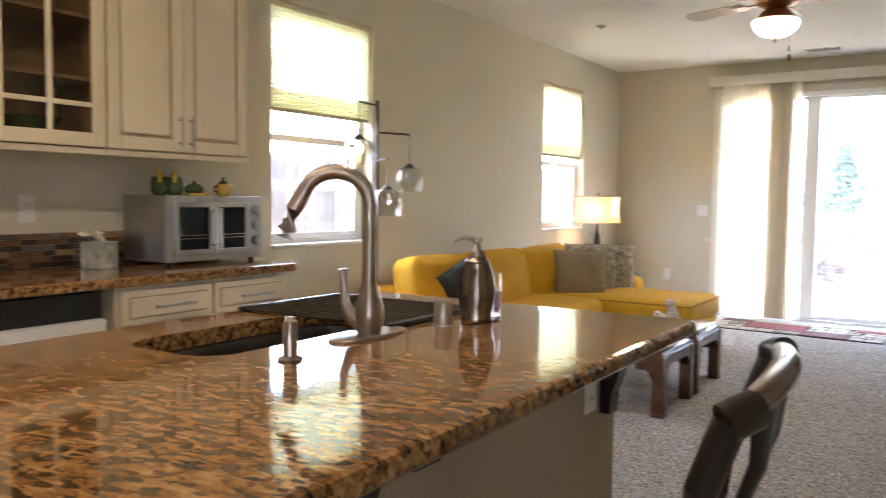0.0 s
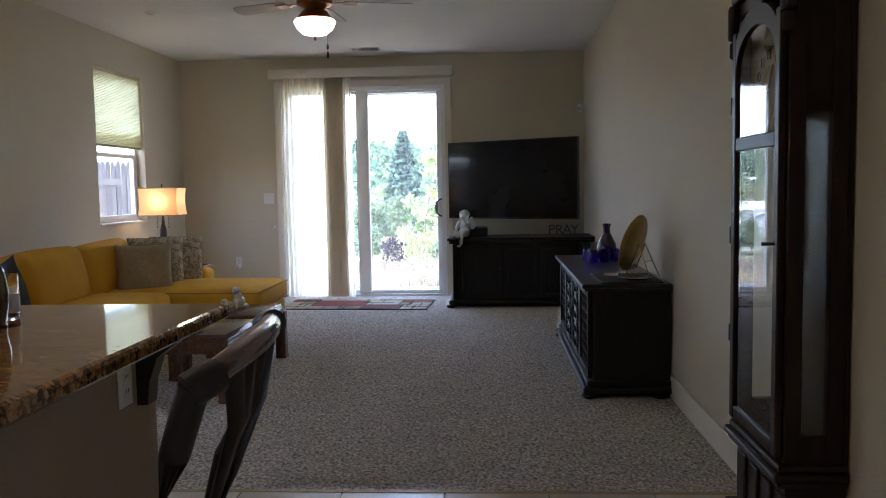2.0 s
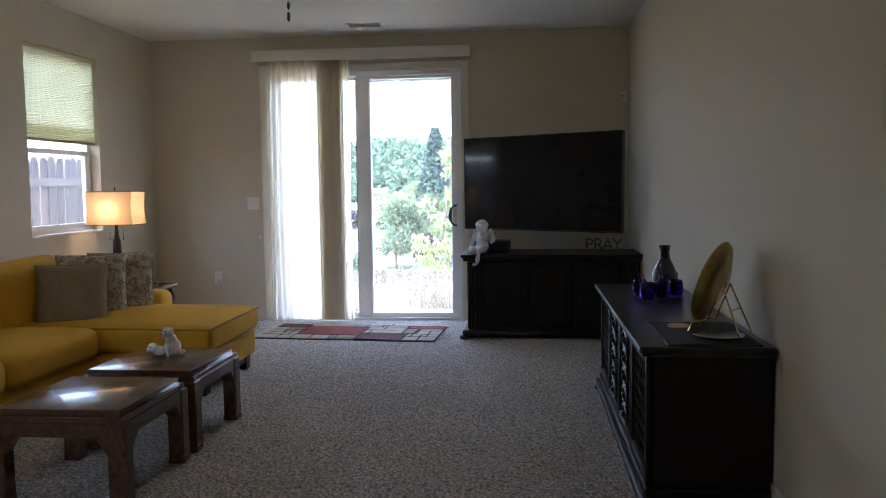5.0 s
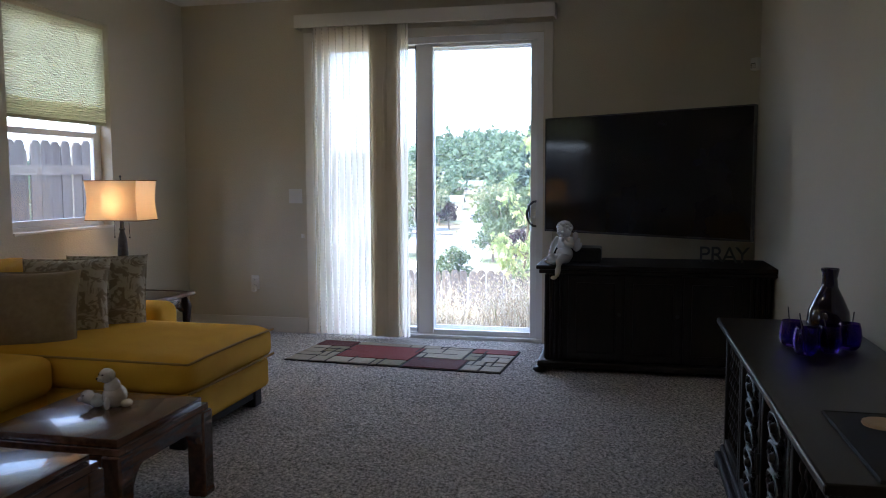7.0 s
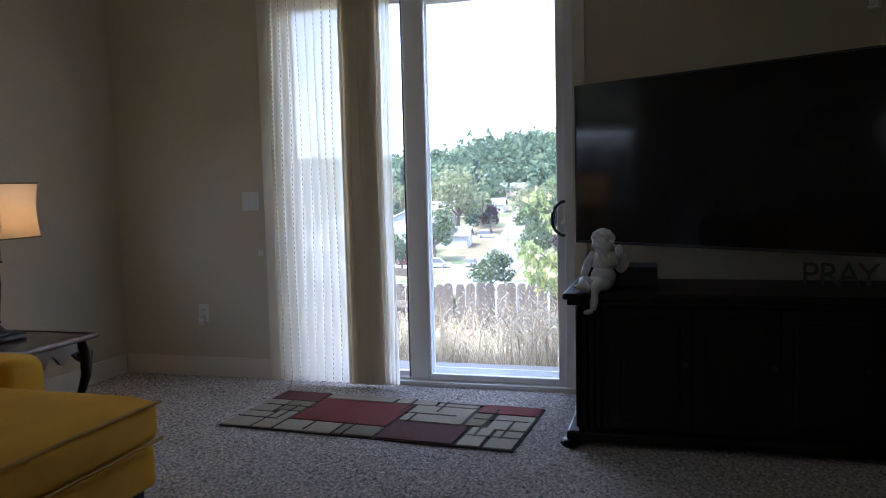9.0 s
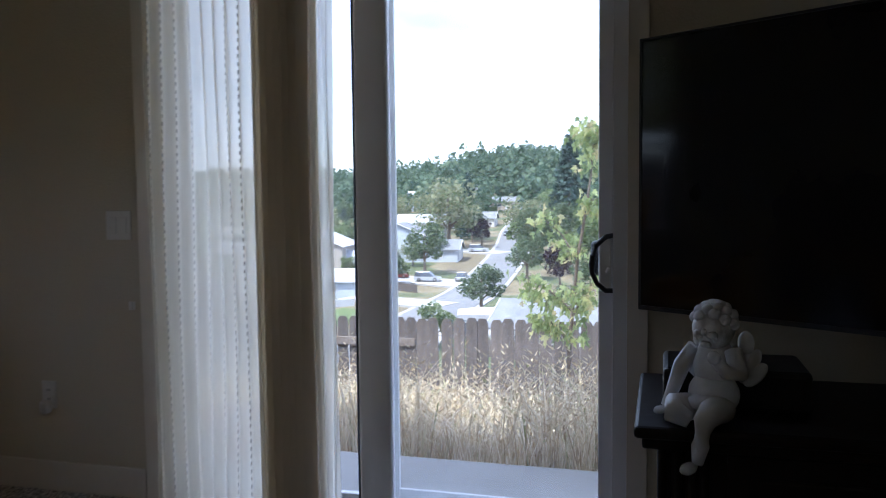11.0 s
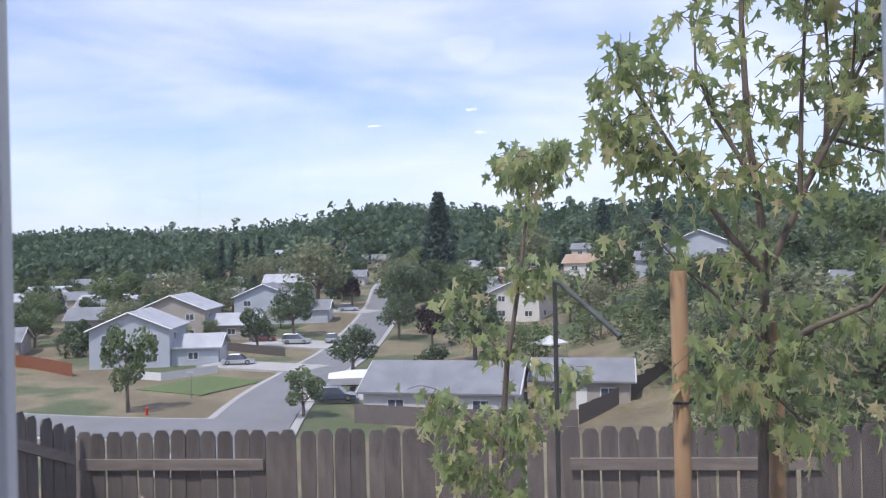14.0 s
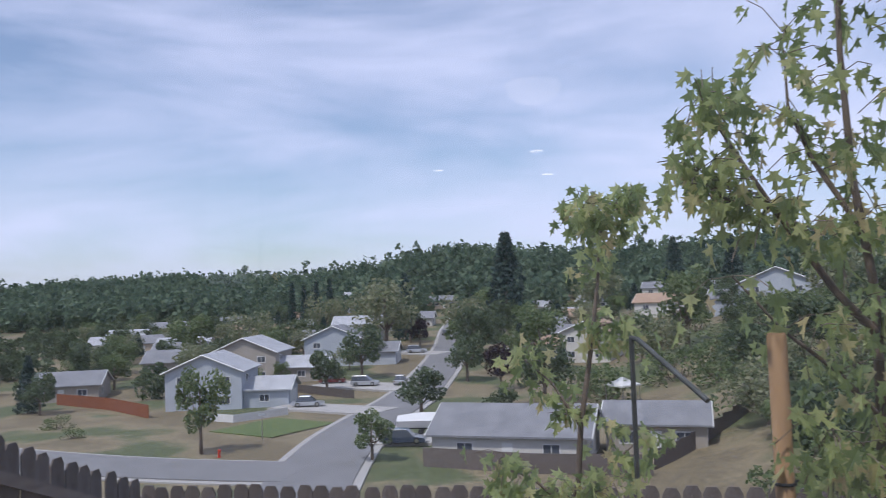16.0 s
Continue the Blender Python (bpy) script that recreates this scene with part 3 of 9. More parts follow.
def leaf(name, x0, x1, y, left, right):
    bm = bmesh.new()
    box(x0, x0 + left, y, y + 0.04, 0.03, DZ - 0.045, 0.014, 3, bm=bm)
    box(x1 - right, x1, y, y + 0.04, 0.03, DZ - 0.045, 0.005, bm=bm)
    box(x0 + left, x1 - right, y + 0.001, y + 0.039, 0.03, 0.07, 0.005, bm=bm)
    box(x0 + left, x1 - right, y + 0.001, y + 0.039, DZ - 0.075, DZ - 0.045, 0.005, bm=bm)
    lf = part(name, bm, VINYL, door)
    g = part("pane", box(x0 + left - 0.008, x1 - right + 0.008, y + 0.018, y + 0.023, 0.065, DZ - 0.07), PANE, lf)
    glaze(g, (0, -1, 0))
    return lf


fixed = leaf("fixed_leaf", DX0 + 0.05, -1.225, 0.085, 0.06, 0.09)
slide = leaf("sliding_leaf", -1.33, DX1 - 0.052, 0.03, 0.138, 0.05)
part("weather_strip", box(-1.336, -1.332, 0.035, 0.07, 0.04, DZ - 0.05), SEALBLU, slide)
hx, hz = -0.388, 1.015
part("lock_plate", box(hx - 0.02, hx + 0.02, 0.022, 0.03, hz - 0.10, hz + 0.10, 0.004), PLASTW, slide)
bm = tube([(hx + 0.03, 0.026, hz + 0.098), (hx + 0.004, -0.008, hz + 0.094), (hx - 0.024, -0.028, hz + 0.068), (hx - 0.04, -0.036, hz + 0.03), (hx - 0.043, -0.038, hz), (hx - 0.04, -0.036, hz - 0.03), (hx - 0.024, -0.028, hz - 0.068), (hx + 0.004, -0.008, hz - 0.094), (hx + 0.03, 0.026, hz - 0.098)], 0.009, 12, flat=0.85)
part("door_handle", bm, BLACKM, slide, "black curved pull handle", 60)
part("latch_lever", tube([(hx + 0.004, 0.022, hz - 0.03), (hx + 0.016, 0.0, hz - 0.012)], 0.005), PLASTW, slide)
part("outer_handle", box(hx - 0.055, hx - 0.002, 0.071, 0.11, hz - 0.05, hz + 0.075, 0.014), BLACKM, slide, "dark outside pull")

bm = bmesh.new()
for a_, b_ in ((-1.262, -1.20), (-0.415, -0.37)):
    box(a_, b_, 0.135, 0.152, 0.045, DZ - 0.055, 0.003, bm=bm)
    box((a_ + b_) / 2 - 0.008, (a_ + b_) / 2 + 0.008, 0.128, 0.135, 0.05, DZ - 0.06, 0.002, bm=bm)
box(-1.20, -0.415, 0.136, 0.151, 0.045, 0.09, 0.003, bm=bm)
box(-1.20, -0.415, 0.136, 0.151, DZ - 0.09, DZ - 0.055, 0.003, bm=bm)
part("screen_door_frame", bm, VINYL, door, "white aluminium frame of the outer insect screen")

# valance over the door
val = thing("valance", pose(-1.255, YF, 2.49), "off-white blind valance box above the sliding door", "valance")
bm = bmesh.new()
box(-1.04, 1.04, -0.13, -0.118, 0.0, 0.105, 0.003, bm=bm)
box(-1.04, -1.028, -0.118, -0.001, 0.0, 0.105, 0.003, bm=bm)
box(1.028, 1.04, -0.118, -0.001, 0.0, 0.105, 0.003, bm=bm)
box(-1.028, 1.028, -0.118, -0.001, 0.095, 0.105, bm=bm)
part("fascia", bm, TRIM, val)
part("head_track", box(-1.02, 1.02, -0.085, -0.045, 0.06, 0.092, 0.004), VINYL, val)

# sheer vertical blind: voile in front of a run of fabric vanes, drawn to the fixed side
cur = thing("sheer_vertical_blind", pose(-1.705, YF - 0.085, 0.02), "off-white sheer vertical blind stacked over half the sliding door", "curtain")
def wavy(x0, x1, amp, folds, z0, z1, n=160, lean=0.0):
    bm = bmesh.new()
    prev = None
    for k in range(n + 1):
        u = k / n
        x = x0 + (x1 - x0) * u
        y = amp * math.sin(2 * math.pi * folds * u + 0.6 * math.sin(9 * u)) + lean * u
        c = [bm.verts.new((x + 0.006 * math.sin(3 * zz + 8 * u), y * (1 + 0.15 * math.sin(2 * zz + 5 * u)), zz)) for zz in np.linspace(z0, z1, 9)]
        if prev:
            for a in range(8):
                bm.faces.new((prev[a], c[a], c[a + 1], prev[a + 1]))
        prev = c
    return bm
part("sheer_panel", wavy(-0.45, 0.06, 0.026, 9, 0.0, 2.55, 200), SHEER, cur, "see-through pleated voile", 170)
SEAM = mat("seam_thread", (0.34, 0.29, 0.21), (0.42, 0.36, 0.27), 40, 0.9, 0.1, 200)
for k in range(8):
    bm = bmesh.new()
    u = (k + 0.25) / 9 + 0.03
    x, y = -0.45 + 0.51 * u, 0.026 * math.sin(2 * math.pi * 9 * u + 0.6 * math.sin(9 * u))
    for q in range(84):
        zz = 0.02 + 0.03 * q
        px, py = x + 0.006 * math.sin(3 * zz + 8 * u), y * (1 + 0.15 * math.sin(2 * zz + 5 * u)) - 0.002
        box(px - 0.0035, px + 0.0035, py - 0.001, py, zz, zz + 0.015, bm=bm)
    part("stitched_seam", bm, SEAM, cur, "dotted seam thread")
for k in range(7):
    xk = 0.06 + 0.030 * k
    v = part("vane", box(-0.043, 0.043, -0.0008, 0.0008, 0.0, 2.54), VANE, cur)
    v.matrix_basis = pose(xk, 0.0, 0, 0, 0, 48 + 5 * math.sin(k * 2.1))
part("gathered_edge", wavy(0.275, 0.34, 0.014, 2, 0.0, 2.55, 40), SHEER, cur, "white gathered voile edge", 170)
part("stacked_sheer", wavy(0.06, 0.272, 0.016, 5, 0.0, 2.55, 90, 0.0), cloth_mat("bunched_voile", (0.82, 0.75, 0.64), 0.07, 0.56), cur, "gathered beige voile", 170)

# ---- living room ----
def sofa():
    """Sectional along the west wall: two seats and a chaise at the far end. Local x runs out from the wall."""
    s = thing("sectional_sofa", pose(-3.33, 3.62, 0), "mustard yellow fabric sectional sofa with a chaise end", "sofa")
    L = 3.22                                       # along y
    part("base", box(0.04, 0.94, 0.05, 2.02, 0.10, 0.27, 0.03, 3), SOFA, s)
    part("chaise_base", box(0.04, 1.655, 2.03, 2.95, 0.10, 0.275, 0.03, 3), SOFA, s)
    part("back_frame", box(0.0, 0.20, 0.0, L, 0.10, 0.645, 0.07, 5), SOFA, s, smooth=40)
    for nm, a, b in (("arm", 0.0, 0.24), ("arm", L - 0.25, L)):
        part(nm, box(0.02, 0.93, a, b, 0.10, 0.54, 0.07, 5), SOFA, s, smooth=40)
    for k in range(2):
        c = part("seat_cushion", cushion(0.80, 0.885, 0.19, 0.5), SOFA, s, smooth=50)
        c.location = (0.585, 0.69 + 0.89 * k, 0.355)
    c = part("chaise_cushion", cushion(1.50, 0.94, 0.18, 0.45), SOFA, s, smooth=50)
    c.location = (0.93, 2.49, 0.365)
    bm = tube([(1.68, 2.03, 0.43), (1.685, 2.2, 0.437), (1.685, 2.8, 0.437), (1.68, 2.95, 0.43)], 0.006, 6)
    tube([(0.2, 2.022, 0.43), (0.9, 2.02, 0.438), (1.68, 2.03, 0.43)], 0.006, 6, bm)
    tube([(1.68, 2.03, 0.29), (1.685, 2.5, 0.29), (1.68, 2.95, 0.29)], 0.006, 6, bm)
    part("piping", bm, PIPING, s, "darker seam cord")
    for k, (w, y) in enumerate(((0.80, 0.62), (0.82, 1.44), (0.80, 2.27))):
        c = part("back_cushion", cushion(w - 0.01, 0.47, 0.24, 1.0), SOFA, s, smooth=50)
        c.matrix_basis = pose(0.29, y, 0.60, 90, 0, 90) @ pose(0, 0, 0, -13, 0, 2 * (k - 1))
    for x, y in ((0.88, 0.1), (1.58, 2.12), (1.58, 2.86), (0.88, 3.1), (0.1, 0.1), (0.1, 3.1)):
        part("foot", box(x - 0.045, x + 0.045, y - 0.045, y + 0.045, 0.0, 0.105, 0.012), DARKW, s)
    part("plinth", box(1.585, 1.615, 2.16, 2.82, 0.05, 0.105, 0.006), DARKW, s)
    return s


sofa()


def throw_pillow(m, size, thick, material, label):
    t = thing("throw_pillow", m, label, "pillow", "pillows on the sofa")
    part("cover", pillow(size, thick), material, t, smooth=170)
    bm = tube([(-size / 2 * .96, 0, -size / 2 * .97), (0, 0, -size / 2 * .94), (size / 2 * .96, 0, -size / 2 * .97), (size / 2 * .94, 0, 0), (size / 2 * .96, 0, size / 2 * .97), (0, 0, size / 2 * .94), (-size / 2 * .96, 0, size / 2 * .97), (-size / 2 * .94, 0, 0), (-size / 2 * .96, 0, -size / 2 * .97)], 0.005, 6)
    part("edge_seam", bm, material, t)


throw_pillow(pose(-2.66, 5.87, 0.605, -20, 0, 26), 0.45, 0.17, TAUPE, "plain taupe linen throw pillow leaning on the chaise")
throw_pillow(pose(-2.68, 6.15, 0.635, -14, 0, 24), 0.46, 0.15, DAMASK, "beige damask patterned throw pillow on the chaise")
throw_pillow(pose(-2.59, 6.38, 0.635, -12, 0, 22), 0.45, 0.15, DAMASK, "beige damask patterned throw pillow against the arm")
throw_pillow(pose(-2.86, 4.25, 0.60, 0, -22, 80), 0.40, 0.14, SLATE, "dark slate throw pillow on the sofa")


def cocktail_table(y0, y1):
    """Low table with a two-tier top, waisted apron and square legs."""
    t = thing("side_table", pose(-1.625, (y0 + y1) / 2, 0), "glossy red-brown wooden low table with arched aprons", "table", "low tables by the sofa")
    hx, hy = 0.30, (y1 - y0) / 2
    part("tabletop", box(-hx + 0.03, hx - 0.03, -hy + 0.03, hy - 0.03, 0.375, 0.405, 0.006), TABLEW, t, smooth=40)
    bm = bmesh.new()
    for a, b, c, d in ((-hx + 0.012, hx - 0.012, -hy + 0.012, -hy + 0.05), (-hx + 0.012, hx - 0.012, hy - 0.05, hy - 0.012), (-hx + 0.012, -hx + 0.05, -hy + 0.05, hy - 0.05), (hx - 0.05, hx - 0.012, -hy + 0.05, hy - 0.05)):
        box(a, b, c, d, 0.352, 0.378, 0.003, bm=bm)
    part("waist", bm, TABLEW, t)
    for sy in (-1, 1):
        for sx in (-1, 1):
            bm = bmesh.new()
            x, y = sx * (hx - 0.038), sy * (hy - 0.038)
            box(x - 0.038, x + 0.038, y - 0.038, y + 0.038, 0.0, 0.354, 0.008, bm=bm)
            box(x - 0.04, x + 0.04, y - 0.04, y + 0.04, 0.0, 0.03, 0.008, bm=bm)
            part("leg", bm, TABLEW, t)

    def apron(length, m):
        bm = bmesh.new()
        n = 20
        rows = []
        for k in range(n + 1):
            u = 2 * k / n - 1
            zb = 0.295 - 0.075 * max(0, (abs(u) - 0.72) / 0.28) ** 1.6
            rows.append([bm.verts.new(m @ Vector((u * length / 2, yy, zz))) for yy, zz in ((-0.03, zb), (0.03, zb), (0.03, 0.353), (-0.03, 0.353))])
        for a, b in zip(rows, rows[1:]):
            for q in range(4):
                bm.faces.new((a[q], a[(q + 1) % 4], b[(q + 1) % 4], b[q]))
        part("apron", bm, TABLEW, t, smooth=40)
    for s in (-1, 1):
        apron(2 * hx - 0.15, pose(0, s * (hy - 0.036), 0))
        apron(2 * hy - 0.15, pose(s * (hx - 0.036), 0, 0, 0, 0, 90))
    return t


cocktail_table(3.96, 4.585)
cocktail_table(4.665, 5.285)


def puppies():
    t = thing("dog_figurine", pose(-1.63, 5.03, 0.405, 0, 0, -25) @ Matrix.Scale(0.9, 4), "glazed cream ceramic figurine of two small puppies", "figurine")
    bm = bmesh.new()
    blob(bm, (0.01, 0.03, 0.05), (0.045, 0.055, 0.052))
    blob(bm, (0.01, 0.02, 0.09), (0.034, 0.036, 0.045))
    blob(bm, (0.005, 0.0, 0.143), (0.033, 0.035, 0.033))
    blob(bm, (0.005, -0.03, 0.135), (0.016, 0.016, 0.014), 10)
    blob(bm, (0.035, 0.006, 0.148), (0.008, 0.014, 0.022), 8)
    blob(bm, (-0.026, 0.006, 0.148), (0.008, 0.014, 0.022), 8)
    blob(bm, (0.03, -0.02, 0.03), (0.012, 0.014, 0.03), 8)
    blob(bm, (0.05, 0.06, 0.018), (0.02, 0.03, 0.018), 8)
    blob(bm, (-0.055, -0.02, 0.03), (0.05, 0.034, 0.03))
    blob(bm, (-0.07, -0.05, 0.05), (0.03, 0.03, 0.03))
    blob(bm, (-0.078, -0.078, 0.042), (0.014, 0.014, 0.012), 8)
    blob(bm, (-0.10, -0.045, 0.05), (0.008, 0.014, 0.02), 8)
    part("body", bm, CERAMIC, t, smooth=170)
    for nm, x, y, z in (("eye", -0.008, -0.028, 0.152), ("eye", 0.018, -0.028, 0.152), ("nose", 0.005, -0.046, 0.137), ("eye", -0.086, -0.07, 0.06), ("eye", -0.06, -0.075, 0.06), ("nose", -0.08, -0.092, 0.045)):
        part(nm, blob(bmesh.new(), (x, y, z), (0.0045, 0.0045, 0.0045), 8), BLACKG, t, "black glazed dot")



puppies()


def end_table():
    t = thing("end_table", pose(-2.98, 7.20, 0), "carved brown wooden end table with scalloped edge and inset top", "table")
    n = 64
    def rim(rad, z, amp):
        out = []
        for k in range(n):
            a = 2 * math.pi * k / n
            c, s = math.cos(a), math.sin(a)
            q = 1 / max(abs(c), abs(s)) ** 0.92
            w = 1 + amp * math.cos(8 * a)
            out.append((0.32 * rad * c * q * w, 0.27 * rad * s * q * w, z))
        return out
    bm = bmesh.new()
    loops = [[bm.verts.new(p) for p in rim(r, z, 0.012)] for r, z in ((0.9, 0.465), (1.0, 0.475), (1.02, 0.485), (1.0, 0.50), (0.92, 0.502))]
    for a, b in zip(loops, loops[1:]):
        for k in range(n):
            bm.faces.new((a[k], a[(k + 1) % n], b[(k + 1) % n], b[k]))
    bm.faces.new(loops[0][::-1])
    part("top_rim", bm, mat("carved_brown_wood", (0.10, 0.05, 0.028), (0.2, 0.11, 0.06), 22, 0.3, 0.3, 50, coat=0.3), t, smooth=60)
    bm = bmesh.new()
    bm.faces.new([bm.verts.new(p) for p in rim(0.925, 0.4985, 0.012)])
    part("inset_panel", bm, mat("glossy_inset", (0.05, 0.035, 0.025), (0.09, 0.06, 0.04), 8, 0.1, 0.0), t)
    for sx in (-1, 1):
        for sy in (-1, 1):
            part("leg", tube([(sx * 0.25, sy * 0.2, 0.47), (sx * 0.275, sy * 0.225, 0.40), (sx * 0.27, sy * 0.22, 0.28), (sx * 0.235, sy * 0.19, 0.14), (sx * 0.23, sy * 0.185, 0.05), (sx * 0.26, sy * 0.21, 0.0)], [0.03, 0.034, 0.026, 0.018, 0.016, 0.024], 10), CLOCKW, t, smooth=170)
    for s in (-1, 1):
        for (l, m) in ((0.5, pose(0, s * 0.205, 0)), (0.4, pose(s * 0.255, 0, 0, 0, 0, 90))):
            bm = bmesh.new()
            prev = None
            for k in range(25):
                u = 2 * k / 24 - 1
                zb = 0.40 + 0.025 * math.cos(u * 9.4) - 0.02 * abs(u)
                cur_ = [bm.verts.new(m @ Vector((u * l / 2, yy, zz))) for yy, zz in ((-0.01, zb), (0.01, zb), (0.01, 0.466), (-0.01, 0.466))]
                if prev:
                    for q in range(4):
                        bm.faces.new((prev[q], prev[(q + 1) % 4], cur_[(q + 1) % 4], cur_[q]))
                prev = cur_
            part("apron", bm, TABLEW, t, smooth=50)


end_table()


def table_lamp():
    t = thing("table_lamp", pose(-3.045, 7.20, 0.502), "table lamp with a lit rectangular linen shade and dark turned base", "lamp")
    bm = bmesh.new()
    box(-0.095, 0.095, -0.095, 0.095, 0, 0.022, 0.006, bm=bm)
    box(-0.07, 0.07, -0.07, 0.07, 0.022, 0.04, 0.006, bm=bm)
    part("base", bm, BLACKM, t)
    part("column", lathe([(0.0, 0.04), (0.045, 0.04), (0.035, 0.055), (0.016, 0.075), (0.024, 0.085), (0.02, 0.1), (0.021, 0.12), (0.036, 0.28), (0.03, 0.38), (0.014, 0.44), (0.022, 0.452), (0.014, 0.462), (0.012, 0.53), (0.0, 0.53)], 20), mat("dark_carved_resin", (0.02, 0.014, 0.01), (0.05, 0.035, 0.025), 40, 0.4, 0.3, 60), t, smooth=50)
    part("socket", lathe([(0, 0.53), (0.016, 0.53), (0.016, 0.57), (0, 0.57)], 14), BRASS, t)
    part("bulb", blob(bmesh.new(), (0, 0, 0.635), (0.03, 0.03, 0.045)), BULB, t, smooth=170)
    bm = bmesh.new()
    hw, hd = 0.20, 0.12
    rows = []
    for k in range(9):
        u = k / 8
        f = 1 - 0.06 * math.sin(math.pi * u) - 0.01 * u
        ring = []
        for (cx, cy) in ((-1, -1), (1, -1), (1, 1), (-1, 1)):
            ring.append(bm.verts.new((cx * hw * f, cy * hd * f, 0.515 + 0.265 * u)))
        rows.append(ring)
    for a, b in zip(rows, rows[1:]):
        for q in range(4):
            bm.faces.new((a[q], a[(q + 1) % 4], b[(q + 1) % 4], b[q]))
    bmesh.ops.solidify(bm, geom=bm.faces[:], thickness=0.002)
    part("shade", bm, SHADE, t, "cream linen shade with concave sides")
    TRIMB = mat("shade_trim_brown", (0.22, 0.13, 0.05), (0.28, 0.17, 0.07), 8, 0.7, 0)
    for z, f in ((0.514, 1.0), (0.782, 0.99)):
        bm = bmesh.new()
        c = [(-hw * f, -hd * f, z), (hw * f, -hd * f, z), (hw * f, hd * f, z), (-hw * f, hd * f, z), (-hw * f, -hd * f, z)]
        for a, b in zip(c, c[1:]):
            tube([a, b], 0.004, 6, bm)
        part("shade_trim", bm, TRIMB, t)
    part("finial", lathe([(0, 0.78), (0.004, 0.78), (0.004, 0.80), (0.009, 0.81), (0, 0.822)], 10), BLACKM, t)
    bm = bmesh.new()
    for s in (-1, 1):
        tube([(s * 0.012, 0, 0.54), (s * 0.055, 0, 0.51), (s * 0.058, 0, 0.40)], 0.0015, 5, bm)
        blob(bm, (s * 0.058, 0, 0.395), (0.005, 0.005, 0.007), 8)
    part("pull_chains", bm, BLACKM, t)


table_lamp()


def tv():
    a, b = Vector((-0.264, 8.265, 0)), Vector((1.055, 7.432, 0))
    ang = math.degrees(math.atan2(b.y - a.y, b.x - a.x))
    m = (a + b) / 2
    t = thing("television", pose(m.x, m.y, 1.3125, 0, 0, ang), "large black flat-screen television on a wall arm, switched off", "television")
    w, h = 1.56, 0.82
    part("housing", box(-w / 2, w / 2, 0.006, 0.045, -h / 2, h / 2, 0.006), PLASTB, t)
    part("screen", box(-w / 2 + 0.008, w / 2 - 0.008, 0.002, 0.0055, -h / 2 + 0.014, h / 2 - 0.008), SCREEN, t)
    bm = bmesh.new()
    for c in ((-w / 2, w / 2, h / 2 - 0.007, h / 2), (-w / 2, w / 2, -h / 2, -h / 2 + 0.013)):
        box(c[0], c[1], -0.001, 0.0055, c[2], c[3], bm=bm)
    for c in ((-w / 2, -w / 2 + 0.007), (w / 2 - 0.007, w / 2)):
        box(c[0], c[1], -0.001, 0.0055, -h / 2 + 0.013, h / 2 - 0.007, bm=bm)
    part("bezel", bm, PLASTB, t)
    part("rear_cover", box(-0.45, 0.45, 0.046, 0.09, -0.3, 0.25, 0.01), PLASTB, t)
    bm = bmesh.new()
    box(-0.2, 0.2, 0.091, 0.11, -0.15, 0.15, bm=bm)
    tube([(0, 0.11, 0), (0.12, 0.28, 0)], 0.025, 8, bm)
    q = Matrix.Rotation(-radians(ang), 4, "Z")
    tube([(0.12, 0.28, 0), tuple(q @ Vector((0.06, 8.575 - m.y, 0)))], 0.025, 8, bm)
    part("wall_arm", bm, BLACKM, t)


tv()


def turned_panel(parent, x0, x1, z0, z1, y, nx, nz):
    """Openwork of small turned spindles with beads between them."""
    for i in range(nx):
        x = x0 + (x1 - x0) * (i + 0.5) / nx
        pr = []
        for j in range(nz):
            z = z0 + (z1 - z0) * j / nz
            d = (z1 - z0) / nz
            pr += [(0.005, z), (0.012, z + 0.3 * d), (0.012, z + 0.5 * d), (0.005, z + 0.8 * d)]
        part("spindle", lathe([(0, z0)] + pr + [(0.005, z1), (0, z1)], 8, m=Matrix.Translation((x, y, 0))), DARKW, parent, smooth=60)


